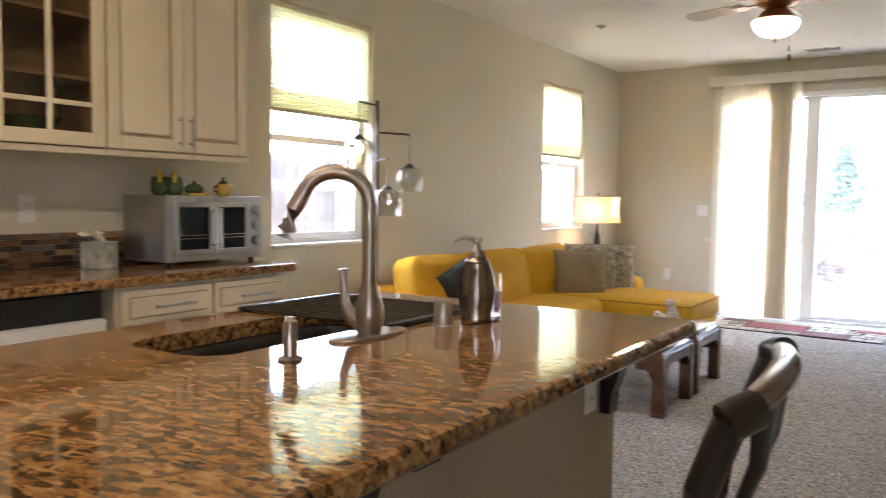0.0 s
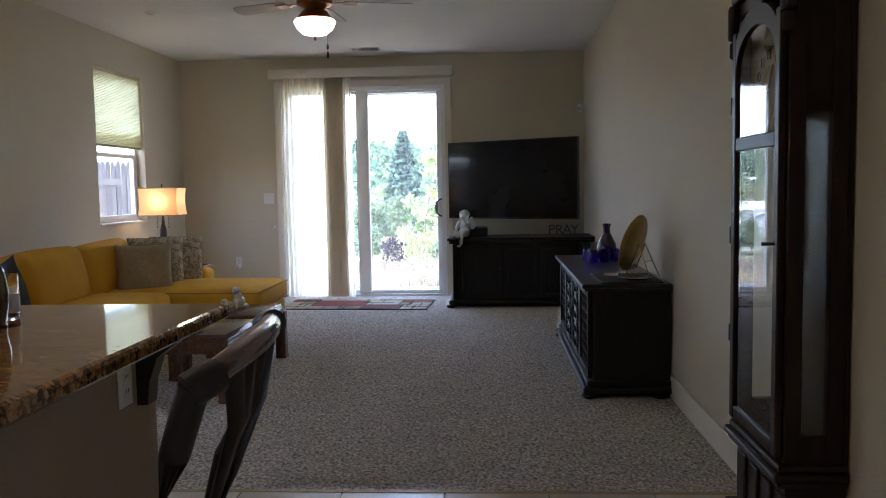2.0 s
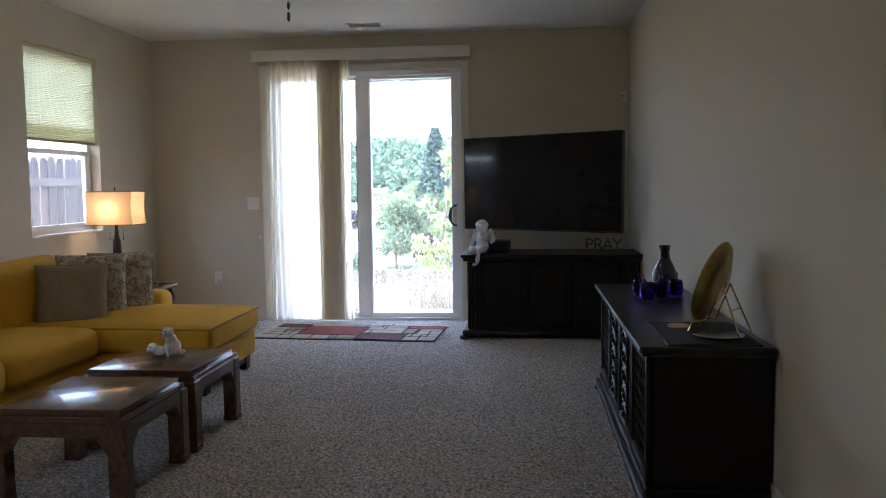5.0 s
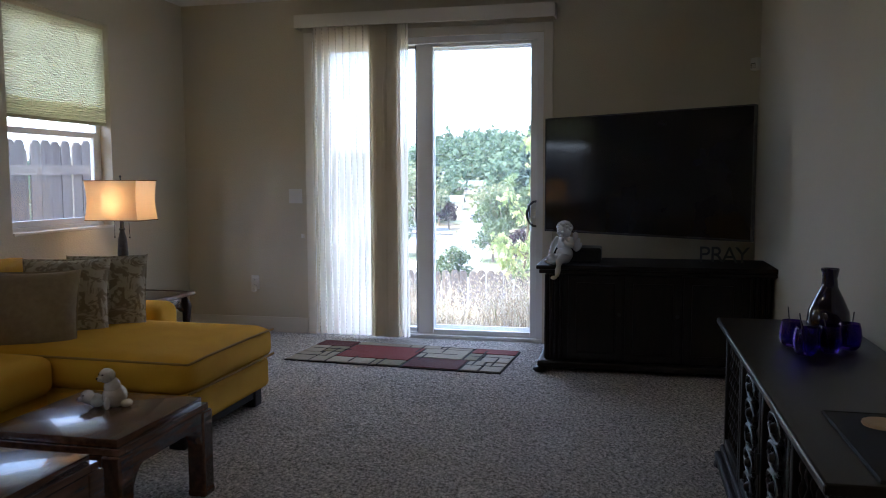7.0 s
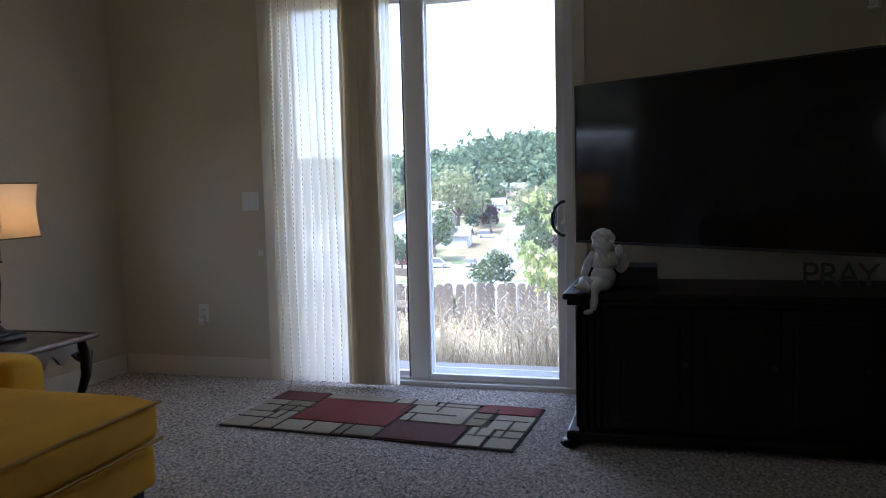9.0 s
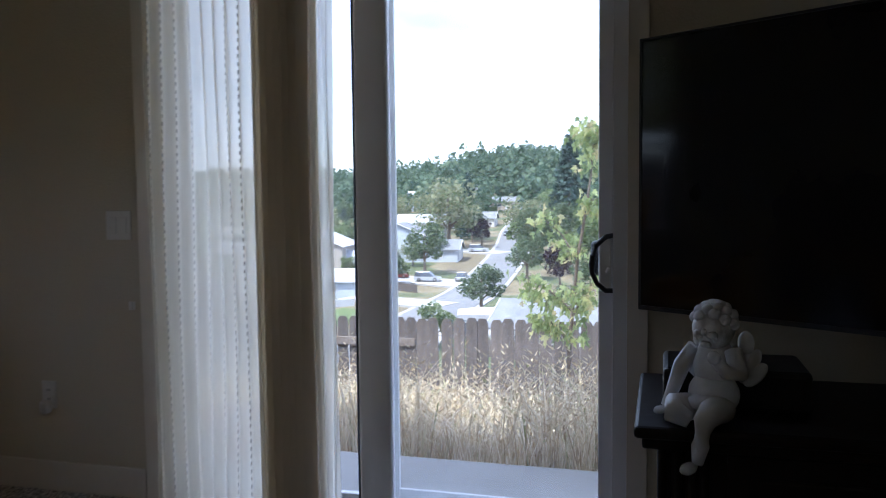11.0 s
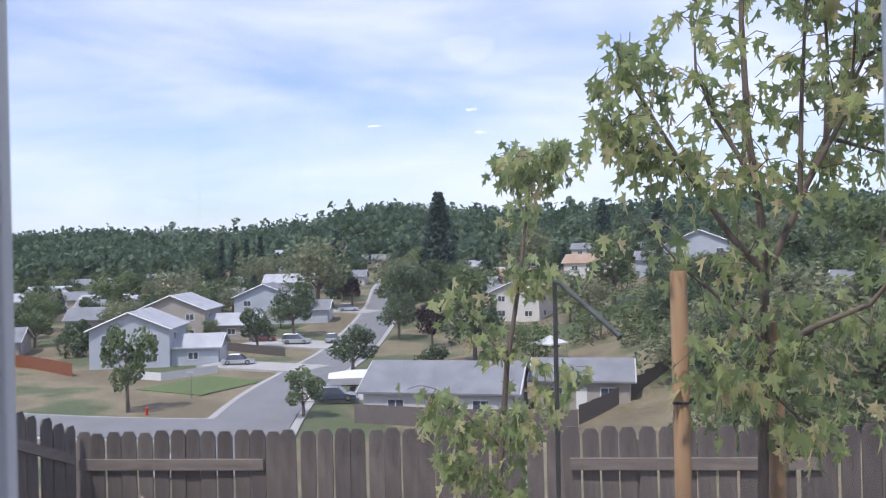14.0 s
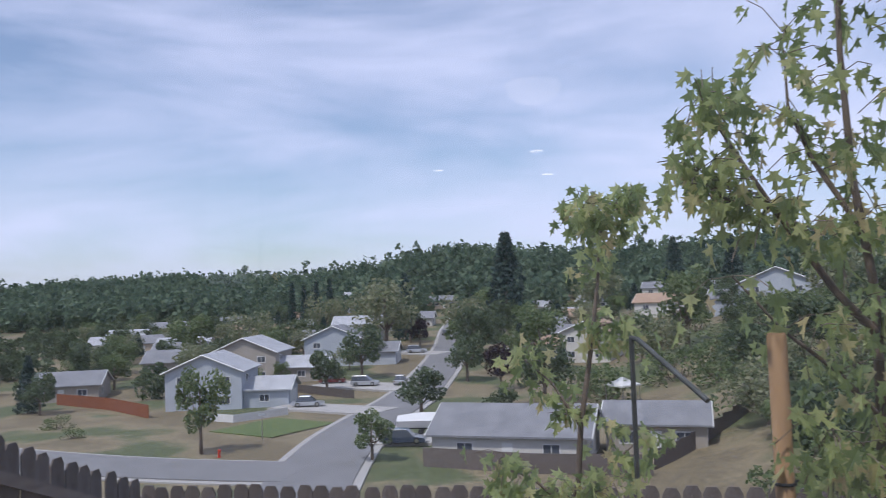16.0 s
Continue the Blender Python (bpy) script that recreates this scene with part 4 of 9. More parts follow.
def credenza():
    """Long low cabinet on the east wall; local x runs along its front, local -y faces the room."""
    t = thing("credenza", pose(XR - 0.012, 5.05, 0, 0, 0, -90), "black-stained carved wooden credenza with openwork doors", "credenza")
    W, D = 0.985, 0.50
    part("carcass", box(-W + 0.03, W - 0.03, -D + 0.055, 0, 0.10, 0.635, 0.004), DARKW, t)
    bm = bmesh.new()
    box(-W - 0.015, W + 0.015, -D - 0.012, 0.0, 0.645, 0.672, 0.008, bm=bm)
    box(-W, W, -D + 0.002, 0.0, 0.63, 0.646, 0.004, bm=bm)
    part("top", bm, wood("black_top", (0.006, 0.004, 0.0035), (0.014, 0.009, 0.007), 0.3, coat=0.12), t)
    bm = bmesh.new()
    box(-W - 0.01, W + 0.01, -D - 0.008, 0.0, 0.03, 0.07, 0.012, bm=bm)
    box(-W + 0.005, W - 0.005, -D + 0.015, 0.0, 0.07, 0.105, 0.008, bm=bm)
    part("plinth", bm, DARKW, t)
    for x in (-W + 0.03, W - 0.03):
        for y in (-D + 0.03, -0.06):
            part("bun_foot", lathe([(0, 0), (0.03, 0), (0.045, 0.012), (0.04, 0.03), (0, 0.032)], 14, m=Matrix.Translation((x, y, 0))), DARKW, t, smooth=170)
    n = 4
    for k in range(n):
        x0 = -W + 0.04 + k * (2 * W - 0.08) / n
        x1 = x0 + (2 * W - 0.08) / n - 0.012
        bm = bmesh.new()
        for a, b, c, d in ((x0, x0 + 0.035, 0.11, 0.625), (x1 - 0.035, x1, 0.11, 0.625), (x0 + 0.035, x1 - 0.035, 0.11, 0.15), (x0 + 0.035, x1 - 0.035, 0.585, 0.625)):
            box(a, b, -D + 0.025, -D + 0.053, c, d, 0.005, bm=bm)
        d_ = part("door", bm, DARKW, t, smooth=40)
        if k in (1, 2):
            xm = (x0 + x1) / 2
            for q in range(5):
                zz = 0.19 + q * 0.09
                for sgn in (-1, 1):
                    part("carved_scroll", tube([(xm + sgn * 0.1 * math.cos(u), -D + 0.03, zz + 0.04 * math.sin(u)) for u in np.linspace(0, 2 * math.pi, 12)][:-1], 0.008, 6), DARKW, d_, smooth=40)
                part("rosette", lathe([(0, 0), (0.02, 0.0), (0.012, 0.014), (0, 0.018)], 10, m=Matrix.Translation((xm, -D + 0.028, zz)) @ Matrix.Rotation(radians(90), 4, "X")), DARKW, d_, smooth=40)
        turned_panel(d_, x0 + 0.04, x1 - 0.04, 0.15, 0.585, -D + 0.045, 6 if k in (0, 3) else 3, 7)
        if k in (1, 2):
            part("drop_pull", tube([((x1 if k == 1 else x0) + (-0.016 if k == 1 else 0.016), -D + 0.018, z) for z in (0.40, 0.36, 0.33)], 0.006, 8), BLACKM, d_)
    return t


credenza()


def tv_stand():
    t = thing("tv_cabinet", pose(0.505, 8.205, 0), "black wooden television cabinet with fluted corner posts", "cabinet")
    W, D = 0.73, 0.56
    part("carcass", box(-W + 0.03, W - 0.03, -D + 0.03, 0, 0.07, 0.665, 0.004), DARKW, t)
    bm = bmesh.new()
    box(-W - 0.03, W + 0.03, -D - 0.03, 0.0, 0.69, 0.72, 0.01, bm=bm)
    box(-W - 0.012, W + 0.012, -D - 0.012, 0.0, 0.662, 0.69, 0.008, bm=bm)
    part("top", bm, DARKW, t)
    bm = bmesh.new()
    box(-W - 0.02, W + 0.02, -D - 0.02, 0.0, 0.03, 0.08, 0.014, bm=bm)
    part("plinth", bm, DARKW, t)
    for x in (-W, W):
        part("bun_foot", lathe([(0, 0), (0.035, 0), (0.05, 0.015), (0.04, 0.035), (0, 0.036)], 14, m=Matrix.Translation((x, -D, 0))), DARKW, t, smooth=170)
    for s in (-1, 1):
        bm = bmesh.new()
        for q in range(4):
            x = s * (W - 0.035 - 0.032 * q)
            tube([(x, -D + 0.02, 0.09), (x, -D + 0.02, 0.655)], 0.012, 8, bm)
        part("fluted_post", bm, DARKW, t, smooth=60)
    for k in range(3):
        x0 = -W + 0.18 + k * 0.367
        x1 = x0 + 0.355
        bm = bmesh.new()
        box(x0, x1, -D + 0.012, -D + 0.029, 0.09, 0.655, 0.004, bm=bm)
        d_ = part("door", bm, DARKW, t)
        part("raised_panel", box(x0 + 0.05, x1 - 0.05, -D + 0.002, -D + 0.012, 0.14, 0.605, 0.008), DARKW, d_)
        part("knob", lathe([(0, 0), (0.008, 0), (0.014, 0.014), (0, 0.02)], 12, m=Matrix.Translation((x1 - 0.025, -D + 0.012, 0.40)) @ Matrix.Rotation(radians(90), 4, "X")), BLACKM, d_)


tv_stand()

# boxed speaker and PRAY letters on the cabinet
sp = thing("speaker_box", pose(0.0, 7.93, 0.72), "low black speaker box on the television cabinet", "speaker")
part("cabinet", box(-0.19, 0.16, -0.12, 0.12, 0.0, 0.10, 0.012), PLASTB, sp)
part("grille", box(-0.175, 0.145, -0.126, -0.1205, 0.012, 0.088, 0.004), MATBLK, sp)
word = thing("word_sign", pose(0.955, 7.95, 0.72, 0, 0, -8), "dark standing letters spelling PRAY on the television cabinet", "sign")
for k, ch in enumerate("PRAY"):
    lt = text_part("letter", ch, 0.15, pose(-0.12 + 0.08 * k, 0, 0.052, 90, 0, 0), mat("letter_grey", (0.10, 0.105, 0.11), (0.15, 0.155, 0.16), 20, 0.6, 0.1) if k == 0 else word.children[0].data.materials[0], word, 0.012)


def cherub():
    """Seated winged figure, one plain mesh, over the cabinet's edge."""
    bm = bmesh.new()
    R = Matrix.Rotation
    blob(bm, (0, 0, 0.075), (0.065, 0.055, 0.06), 16)
    blob(bm, (0, 0.005, 0.15), (0.055, 0.045, 0.07), 16, R(radians(-6), 4, "X"))
    blob(bm, (0, -0.005, 0.245), (0.052, 0.055, 0.056), 18)
    for k in range(26):
        a, e = k * 2.4, 0.15 + 0.055 * k
        d = Vector((math.cos(a) * math.cos(e), math.sin(a) * math.cos(e), math.sin(e)))
        if d.y > -0.55 or d.z > 0.5:
            blob(bm, (d.x * 0.05, -0.002 + d.y * 0.052, 0.25 + d.z * 0.052), (0.017, 0.017, 0.015), 8)
    blob(bm, (-0.018, -0.052, 0.232), (0.016, 0.012, 0.012), 8)
    blob(bm, (0.018, -0.052, 0.232), (0.016, 0.012, 0.012), 8)
    blob(bm, (0, -0.06, 0.24), (0.008, 0.008, 0.009), 8)
    blob(bm, (0, -0.05, 0.208), (0.016, 0.012, 0.01), 8)
    tube([(-0.05, 0, 0.19), (-0.082, -0.012, 0.14), (-0.10, -0.02, 0.08), (-0.115, -0.035, 0.03)], [0.022, 0.022, 0.018, 0.013], 12, bm)
    blob(bm, (-0.122, -0.05, 0.022), (0.016, 0.024, 0.010), 10)
    tube([(0.05, -0.005, 0.19), (0.078, -0.03, 0.14), (0.062, -0.07, 0.15), (0.045, -0.085, 0.175)], [0.022, 0.022, 0.018, 0.015], 12, bm)
    blob(bm, (0.04, -0.088, 0.185), (0.017, 0.014, 0.018), 10)
    tube([(0.03, -0.02, 0.045), (0.035, -0.085, 0.05), (0.03, -0.115, 0.03), (0.02, -0.115, -0.03), (0.012, -0.112, -0.075)], [0.036, 0.034, 0.028, 0.022, 0.014], 12, bm)
    blob(bm, (0.0, -0.135, -0.085), (0.018, 0.034, 0.014), 10)
    tube([(-0.03, -0.01, 0.04), (-0.07, -0.075, 0.045), (-0.06, -0.10, 0.038), (-0.02, -0.09, 0.02)], [0.036, 0.034, 0.03, 0.02], 12, bm)
    blob(bm, (-0.035, -0.095, 0.03), (0.026, 0.018, 0.015), 10)
    for s in (-1, 1):
        for q in range(3):
            blob(bm, (s * (0.055 + 0.014 * q), 0.055, 0.165 - 0.02 * q), (0.02, 0.008, 0.062 - 0.01 * q), 12, R(radians(s * (14 + 14 * q)), 4, "Y"))
        blob(bm, (s * 0.06, 0.05, 0.205), (0.022, 0.012, 0.03), 10)
    blob(bm, (0, -0.05, 0.06), (0.05, 0.03, 0.022), 12)
    ob = part("cherub_statue", bm, PLASTER, None, "", 170)
    ob.matrix_world = pose(-0.075, 7.69, 0.7205, 0, 0, -28) @ Matrix.Scale(0.92, 4)
    tagged(ob, "white plaster seated cherub statue on the cabinet edge", "statue")


cherub()


def gold_plate():
    t = thing("display_plate", pose(1.06, 4.36, 0.681, 0, 0, -124), "gold decorative plate standing on a thin metal easel", "plate")
    m = pose(0, 0.03, 0.20, 73, 0, 0)
    part("plate", lathe([(0, 0), (0.08, 0.002), (0.13, 0.012), (0.172, 0.026), (0.174, 0.03), (0.13, 0.018), (0.08, 0.009), (0, 0.007)], 44, m=m), GOLD, t, smooth=50)
    part("back", lathe([(0, -0.002), (0.08, -0.0), (0.10, -0.004), (0.06, -0.008), (0, -0.008)], 30, m=m), GOLD, t, "raised gold foot ring")
    bm = bmesh.new()
    for s in (-1, 1):
        tube([(s * 0.06, -0.075, 0.002), (s * 0.055, -0.06, 0.04), (s * 0.05, 0.0, 0.05), (s * 0.045, 0.06, 0.20)], 0.0035, 6, bm)
        tube([(s * 0.045, 0.06, 0.20), (s * 0.07, 0.14, 0.002)], 0.0035, 6, bm)
    tube([(-0.05, 0.0, 0.05), (0.05, 0.0, 0.05)], 0.0035, 6, bm)
    tube([(-0.058, 0.1, 0.1), (0.058, 0.1, 0.1)], 0.0035, 6, bm)
    part("easel", bm, BRASS, t, "thin wire easel")


gold_plate()
pm = thing("placemat", pose(1.0, 4.33, 0.672), "black woven placemat lying on the credenza", "placemat")
part("mat", box(-0.17, 0.19, -0.26, 0.25, 0.0, 0.006, 0.002), MATBLK, pm)
part("hem", (lambda b: (tube([(-0.165, -0.255, 0.006), (0.185, -0.255, 0.006), (0.185, 0.245, 0.006), (-0.165, 0.245, 0.006), (-0.165, -0.255, 0.006)], 0.003, 6, b), b)[-1])(bmesh.new()), MATBLK, pm)
co_ = thing("coaster", pose(0.945, 4.47, 0.679), "round pale wooden coaster on the placemat", "coaster")
part("disc", lathe([(0, 0), (0.044, 0), (0.046, 0.004), (0.044, 0.009), (0, 0.009)], 28), mat("pale_wood", (0.5, 0.34, 0.2), (0.6, 0.42, 0.26), 20, 0.5, 0.1), co_, smooth=50)
gm = thing("glass_dish", pose(1.05, 4.2, 0.679), "shallow clear glass dish on the placemat", "dish")
part("dish", lathe([(0, 0.002), (0.06, 0.003), (0.10, 0.016), (0.101, 0.018), (0.06, 0.007), (0, 0.006)], 30), CLEARG, gm, smooth=60)
vs = thing("vase", pose(1.08, 5.62, 0.673), "tall dark violet glass bottle vase on the credenza", "vase")
part("body", lathe([(0, 0), (0.055, 0), (0.072, 0.015), (0.078, 0.06), (0.072, 0.11), (0.05, 0.16), (0.03, 0.20), (0.026, 0.235), (0.033, 0.272), (0.029, 0.272), (0.022, 0.235), (0.02, 0.2), (0, 0.19)], 28), VASEG, vs, smooth=60)
for x, y in ((0.92, 5.46), (0.94, 5.32), (1.11, 5.44), (1.03, 5.38)):
    g = thing("drinking_glass", pose(x, y, 0.673, 0, 0, x * 900), "small round purple glass tumbler on the credenza", "glass", "purple tumblers")
    part("cup", lathe([(0, 0.004), (0.025, 0.0), (0.036, 0.012), (0.043, 0.045), (0.038, 0.08), (0.034, 0.095), (0.0315, 0.095), (0.035, 0.078), (0.039, 0.045), (0.032, 0.016), (0, 0.012)], 20), PURPLEG, g, smooth=60)
    part("straw", tube([(0.0, 0, 0.015), (0.03, 0, 0.14)], 0.0022, 6), BLACKM, g, "thin dark stirrer")

# bordered rug in front of the door
rug = thing("area_rug", pose(-1.234, 7.883, 0.0, 0, 0, -3.65), "runner rug in red, tan and olive blocks with dark lines", "rug")
RW, RD = 0.79, 0.35
part("backing", box(-RW, RW, -RD, RD, 0.003, 0.010, 0.003), RUGBLK, rug, "dark woven ground showing as lines")
blocks = [(0.0, 0.185, 0.74, 1.0, RUGDRK), (0.0, 0.085, 0.40, 0.72, RUGTAN), (0.095, 0.185, 0.46, 0.72, RUGOLV), (0.0, 0.105, 0.0, 0.37, RUGTAN), (0.115, 0.185, 0.0, 0.43, RUGTAN), (0.197, 0.46, 0.87, 1.0, RUGTAN), (0.197, 0.55, 0.26, 0.85, RUGRED), (0.197, 0.40, 0.0, 0.235, RUGTAN), (0.412, 0.55, 0.0, 0.235, RUGOLV), (0.472, 0.62, 0.87, 1.0, RUGTAN), (0.562, 0.78, 0.44, 0.85, RUGTAN), (0.632, 0.78, 0.87, 1.0, RUGTAN), (0.562, 0.815, 0.0, 0.41, RUGDRK), (0.792, 0.86, 0.44, 0.75, RUGOLV), (0.792, 1.0, 0.78, 1.0, RUGRED), (0.872, 1.0, 0.40, 0.75, RUGTAN), (0.827, 0.90, 0.0, 0.41, RUGTAN), (0.912, 1.0, 0.0, 0.37, RUGTAN)]
blocks = [((a_ * 2 - 1) * RW * 0.985, (b_ * 2 - 1) * RW * 0.985, (c_ * 2 - 1) * RD * 0.97, (d_ * 2 - 1) * RD * 0.97, mt) for a_, b_, c_, d_, mt in blocks]
for x0, x1, y0, y1, mt in blocks:
    part("pile_block", box(x0, x1, y0, y1, 0.0105, 0.0165, 0.002, 1), mt, rug)
for u_, v0, v1 in ((0.15, 0.25, 0.62), (0.30, 0.02, 0.30), (0.44, 0.0, 0.28), (0.53, 0.62, 1.0), (0.65, 0.70, 1.0), (0.59, 0.30, 0.62), (0.845, 0.2, 0.9), (0.93, 0.2, 0.6)):
    part("woven_bar", box((u_ * 2 - 1) * RW, (u_ * 2 - 1) * RW + 0.014, (v0 * 2 - 1) * RD * 0.97, (v1 * 2 - 1) * RD * 0.97, 0.0105, 0.0185, 0.002, 1), RUGBLK, rug, "dark woven line")
for u0, u1, v_ in ((0.02, 0.22, 0.56), (0.0, 0.16, 0.22), (0.55, 0.74, 0.62), (0.62, 0.80, 0.93), (0.80, 0.99, 0.60), (0.83, 1.0, 0.22)):
    part("woven_bar", box((u0 * 2 - 1) * RW * 0.985, (u1 * 2 - 1) * RW * 0.985, (v_ * 2 - 1) * RD, (v_ * 2 - 1) * RD + 0.014, 0.0105, 0.0182, 0.002, 1), RUGBLK, rug, "dark woven line")


# ---- ceiling things ----
def ceiling_fan():
    t = thing("ceiling_fan", pose(-1.0, 5.04, H), "bronze ceiling fan with pale blades and a lit alabaster bowl", "ceiling fan")
    part("canopy", lathe([(0, 0), (0.07, 0), (0.068, -0.03), (0.03, -0.06), (0, -0.06)], 24), COPPER, t, smooth=50)
    part("downrod", lathe([(0, -0.05), (0.012, -0.05), (0.012, -0.13), (0, -0.13)], 12), COPPER, t)
    part("motor", lathe([(0, -0.12), (0.06, -0.125), (0.11, -0.15), (0.125, -0.19), (0.12, -0.225), (0.075, -0.245), (0.06, -0.27), (0, -0.27)], 32), COPPER, t, smooth=40)
    part("light_fitter", lathe([(0, -0.268), (0.085, -0.27), (0.11, -0.30), (0.135, -0.325), (0.13, -0.335), (0, -0.335)], 32), COPPER, t, smooth=40)
    part("light_bowl", lathe([(0.138, -0.33), (0.142, -0.345), (0.125, -0.385), (0.085, -0.42), (0.03, -0.436), (0, -0.438)], 36), BOWL, t, "glowing alabaster glass", 170)
    part("finial", lathe([(0, -0.435), (0.012, -0.44), (0.008, -0.45), (0.011, -0.46), (0, -0.472)], 14), COPPER, t, smooth=60)
    bm = tube([(0.09, -0.02, -0.30), (0.09, -0.02, -0.52)], 0.0012, 5)
    lathe([(0, -0.60), (0.009, -0.585), (0.007, -0.55), (0, -0.545)], 8, bm, Matrix.Translation((0.09, -0.02, 0)))
    lathe([(0, -0.54), (0.009, -0.525), (0.007, -0.50), (0, -0.495)], 8, bm, Matrix.Translation((0.09, -0.02, 0)))
    part("pull_chain", bm, BLACKM, t)
    BLADE = mat("fan_blade_wash", (0.42, 0.38, 0.33), (0.5, 0.46, 0.4), 4, 0.5, 0.05, 60, stretch=(1, 12, 1))
    for k in range(5):
        a = pose(0, 0, -0.20, 0, 0, 14 + 72 * k)
        bm = bmesh.new()
        box(0.10, 0.24, -0.02, 0.02, -0.012, -0.004, 0.003, bm=bm)
        box(0.20, 0.30, -0.05, 0.05, -0.012, -0.005, 0.003, bm=bm)
        br = part("blade_arm", bm, COPPER, t)
        br.matrix_basis = a
        bm = bmesh.new()
        pts = [(0.23, -0.055), (0.60, -0.072), (0.66, -0.062), (0.685, -0.02), (0.685, 0.02), (0.66, 0.062), (0.60, 0.072), (0.23, 0.055)]
        top = [bm.verts.new((x, y, 0.003)) for x, y in pts]
        bot = [bm.verts.new((x, y, -0.003)) for x, y in pts]
        bm.faces.new(top)
        bm.faces.new(bot[::-1])
        for i in range(len(pts)):
            j = (i + 1) % len(pts)
            bm.faces.new((top[i], bot[i], bot[j], top[j]))
        bl = part("blade", bm, BLADE, t)
        bl.matrix_basis = a @ pose(0, 0, 0, 11, 0, 0)


ceiling_fan()
vent = thing("ceiling_vent", pose(-1.13, 8.12, H), "white louvred ceiling air vent", "vent")
bm = bmesh.new()
for a in ((-0.16, 0.16, -0.09, -0.07), (-0.16, 0.16, 0.07, 0.09), (-0.16, -0.14, -0.07, 0.07), (0.14, 0.16, -0.07, 0.07)):
    box(*a, -0.008, -0.0005, 0.002, 1, bm=bm)
part("frame", bm, PLASTW, vent)
part("backing", box(-0.14, 0.14, -0.07, 0.07, -0.003, -0.001), BLACKM, vent)
for k in range(8):
    s_ = part("slat", box(-0.138, 0.138, -0.008, 0.008, -0.0008, 0.0008), PLASTW, vent)
    s_.matrix_basis = pose(0, -0.06 + 0.017 * k, -0.0085, 35, 0, 0)
smk = thing("smoke_detector", pose(-2.61, 6.09, H), "small white ceiling sprinkler cap", "detector")
part("cap", lathe([(0, 0), (0.045, 0), (0.043, -0.012), (0.03, -0.02), (0, -0.02)], 22), PLASTW, smk, smooth=40)
part("vent_ring", lathe([(0, -0.018), (0.016, -0.019), (0.014, -0.026), (0, -0.026)], 16), PLASTW, smk, smooth=40)


def plate_on_wall(name, m, label, cat, kindp):
    t = thing(name, m, label, cat)
    part("cover_plate", box(-0.06 if kindp == "switch2" else -0.037, 0.06 if kindp == "switch2" else 0.037, -0.007, -0.001, -0.06, 0.06, 0.003), PLASTW, t)
    if kindp == "switch2":
        for x in (-0.024, 0.024):
            part("rocker", box(x - 0.016, x + 0.016, -0.0105, -0.0075, -0.034, 0.034, 0.002), PLASTW, t)
    elif kindp == "switch":
        part("rocker", box(-0.016, 0.016, -0.0105, -0.0075, -0.034, 0.034, 0.002), PLASTW, t)
    else:
        for z in (-0.02, 0.02):
            part("socket", box(-0.017, 0.017, -0.0095, -0.0075, z - 0.014, z + 0.014, 0.003), PLASTW, t)
            bm = bmesh.new()
            for x in (-0.006, 0.006):
                box(x - 0.001, x + 0.001, -0.0105, -0.009, z - 0.004, z + 0.006, bm=bm)
            part("slots", bm, PLASTB, t)
    return t


plate_on_wall("light_switch", pose(-2.36, YF, 1.15), "white double rocker light switch on the tan wall", "switch", "switch2")
o = plate_on_wall("wall_outlet", pose(-2.74, YF, 0.42), "white wall outlet by the sliding door", "outlet", "outlet")
nl = thing("plug_in_light", pose(-2.74, YF - 0.012, 0.39), "small white plug-in night light in the outlet", "night light")
part("body", box(-0.022, 0.022, -0.035, 0.0, -0.045, 0.01, 0.01), PLASTW, nl)
part("lens", blob(bmesh.new(), (0, -0.03, -0.03), (0.018, 0.012, 0.018), 12), SMOKEG, nl, smooth=170)
plate_on_wall("light_switch", pose(XR, 1.88, 1.16, 0, 0, -90), "white rocker light switch beside the tall clock", "switch", "switch")
sn = thing("alarm_sensor", pose(XR - 0.03, YF - 0.03, 2.10, 0, 0, -45), "small white corner alarm sensor high on the wall", "sensor")
part("housing", box(-0.03, 0.03, -0.035, 0.01, -0.045, 0.045, 0.01), PLASTW, sn)
part("lens", box(-0.02, 0.02, -0.04, -0.034, -0.03, 0.005, 0.004), SMOKEG, sn)
cs = thing("door_sensor", pose(-2.30, YF - 0.02, 0.82), "tiny white door alarm contact on the casing", "sensor")
part("housing", box(-0.008, 0.008, -0.01, 0.0, -0.018, 0.018, 0.003), PLASTW, cs)
part("magnet", box(0.012, 0.02, -0.009, 0.0, -0.018, 0.018, 0.003), PLASTW, cs)

# ---- kitchen ----
IX0, IX1, IY0, IY1, CT = -1.69, -0.555, -1.1, 1.735, 0.915
island = thing("kitchen_island", pose(0, 0, 0), "tan painted kitchen island with an overhanging bar side", "kitchen island")
bm = bmesh.new()
box(IX0 + 0.04, -0.765, IY0 + 0.04, 1.665, 0.0, CT - 0.27, bm=bm)
for x0_, x1_, y0_, y1_ in ((IX0 + 0.04, -1.535, IY0 + 0.04, 1.665), (-1.18, -0.765, IY0 + 0.04, 1.665), (-1.535, -1.18, IY0 + 0.04, 0.545), (-1.535, -1.18, 1.305, 1.665)):
    box(x0_, x1_, y0_, y1_, CT - 0.27, CT - 0.042, bm=bm)
part("body", bm, ISLANDP, island)
part("baseboard", box(-0.764, -0.751, IY0 + 0.05, 1.667, 0.0, 0.12, 0.003), TRIM, island)
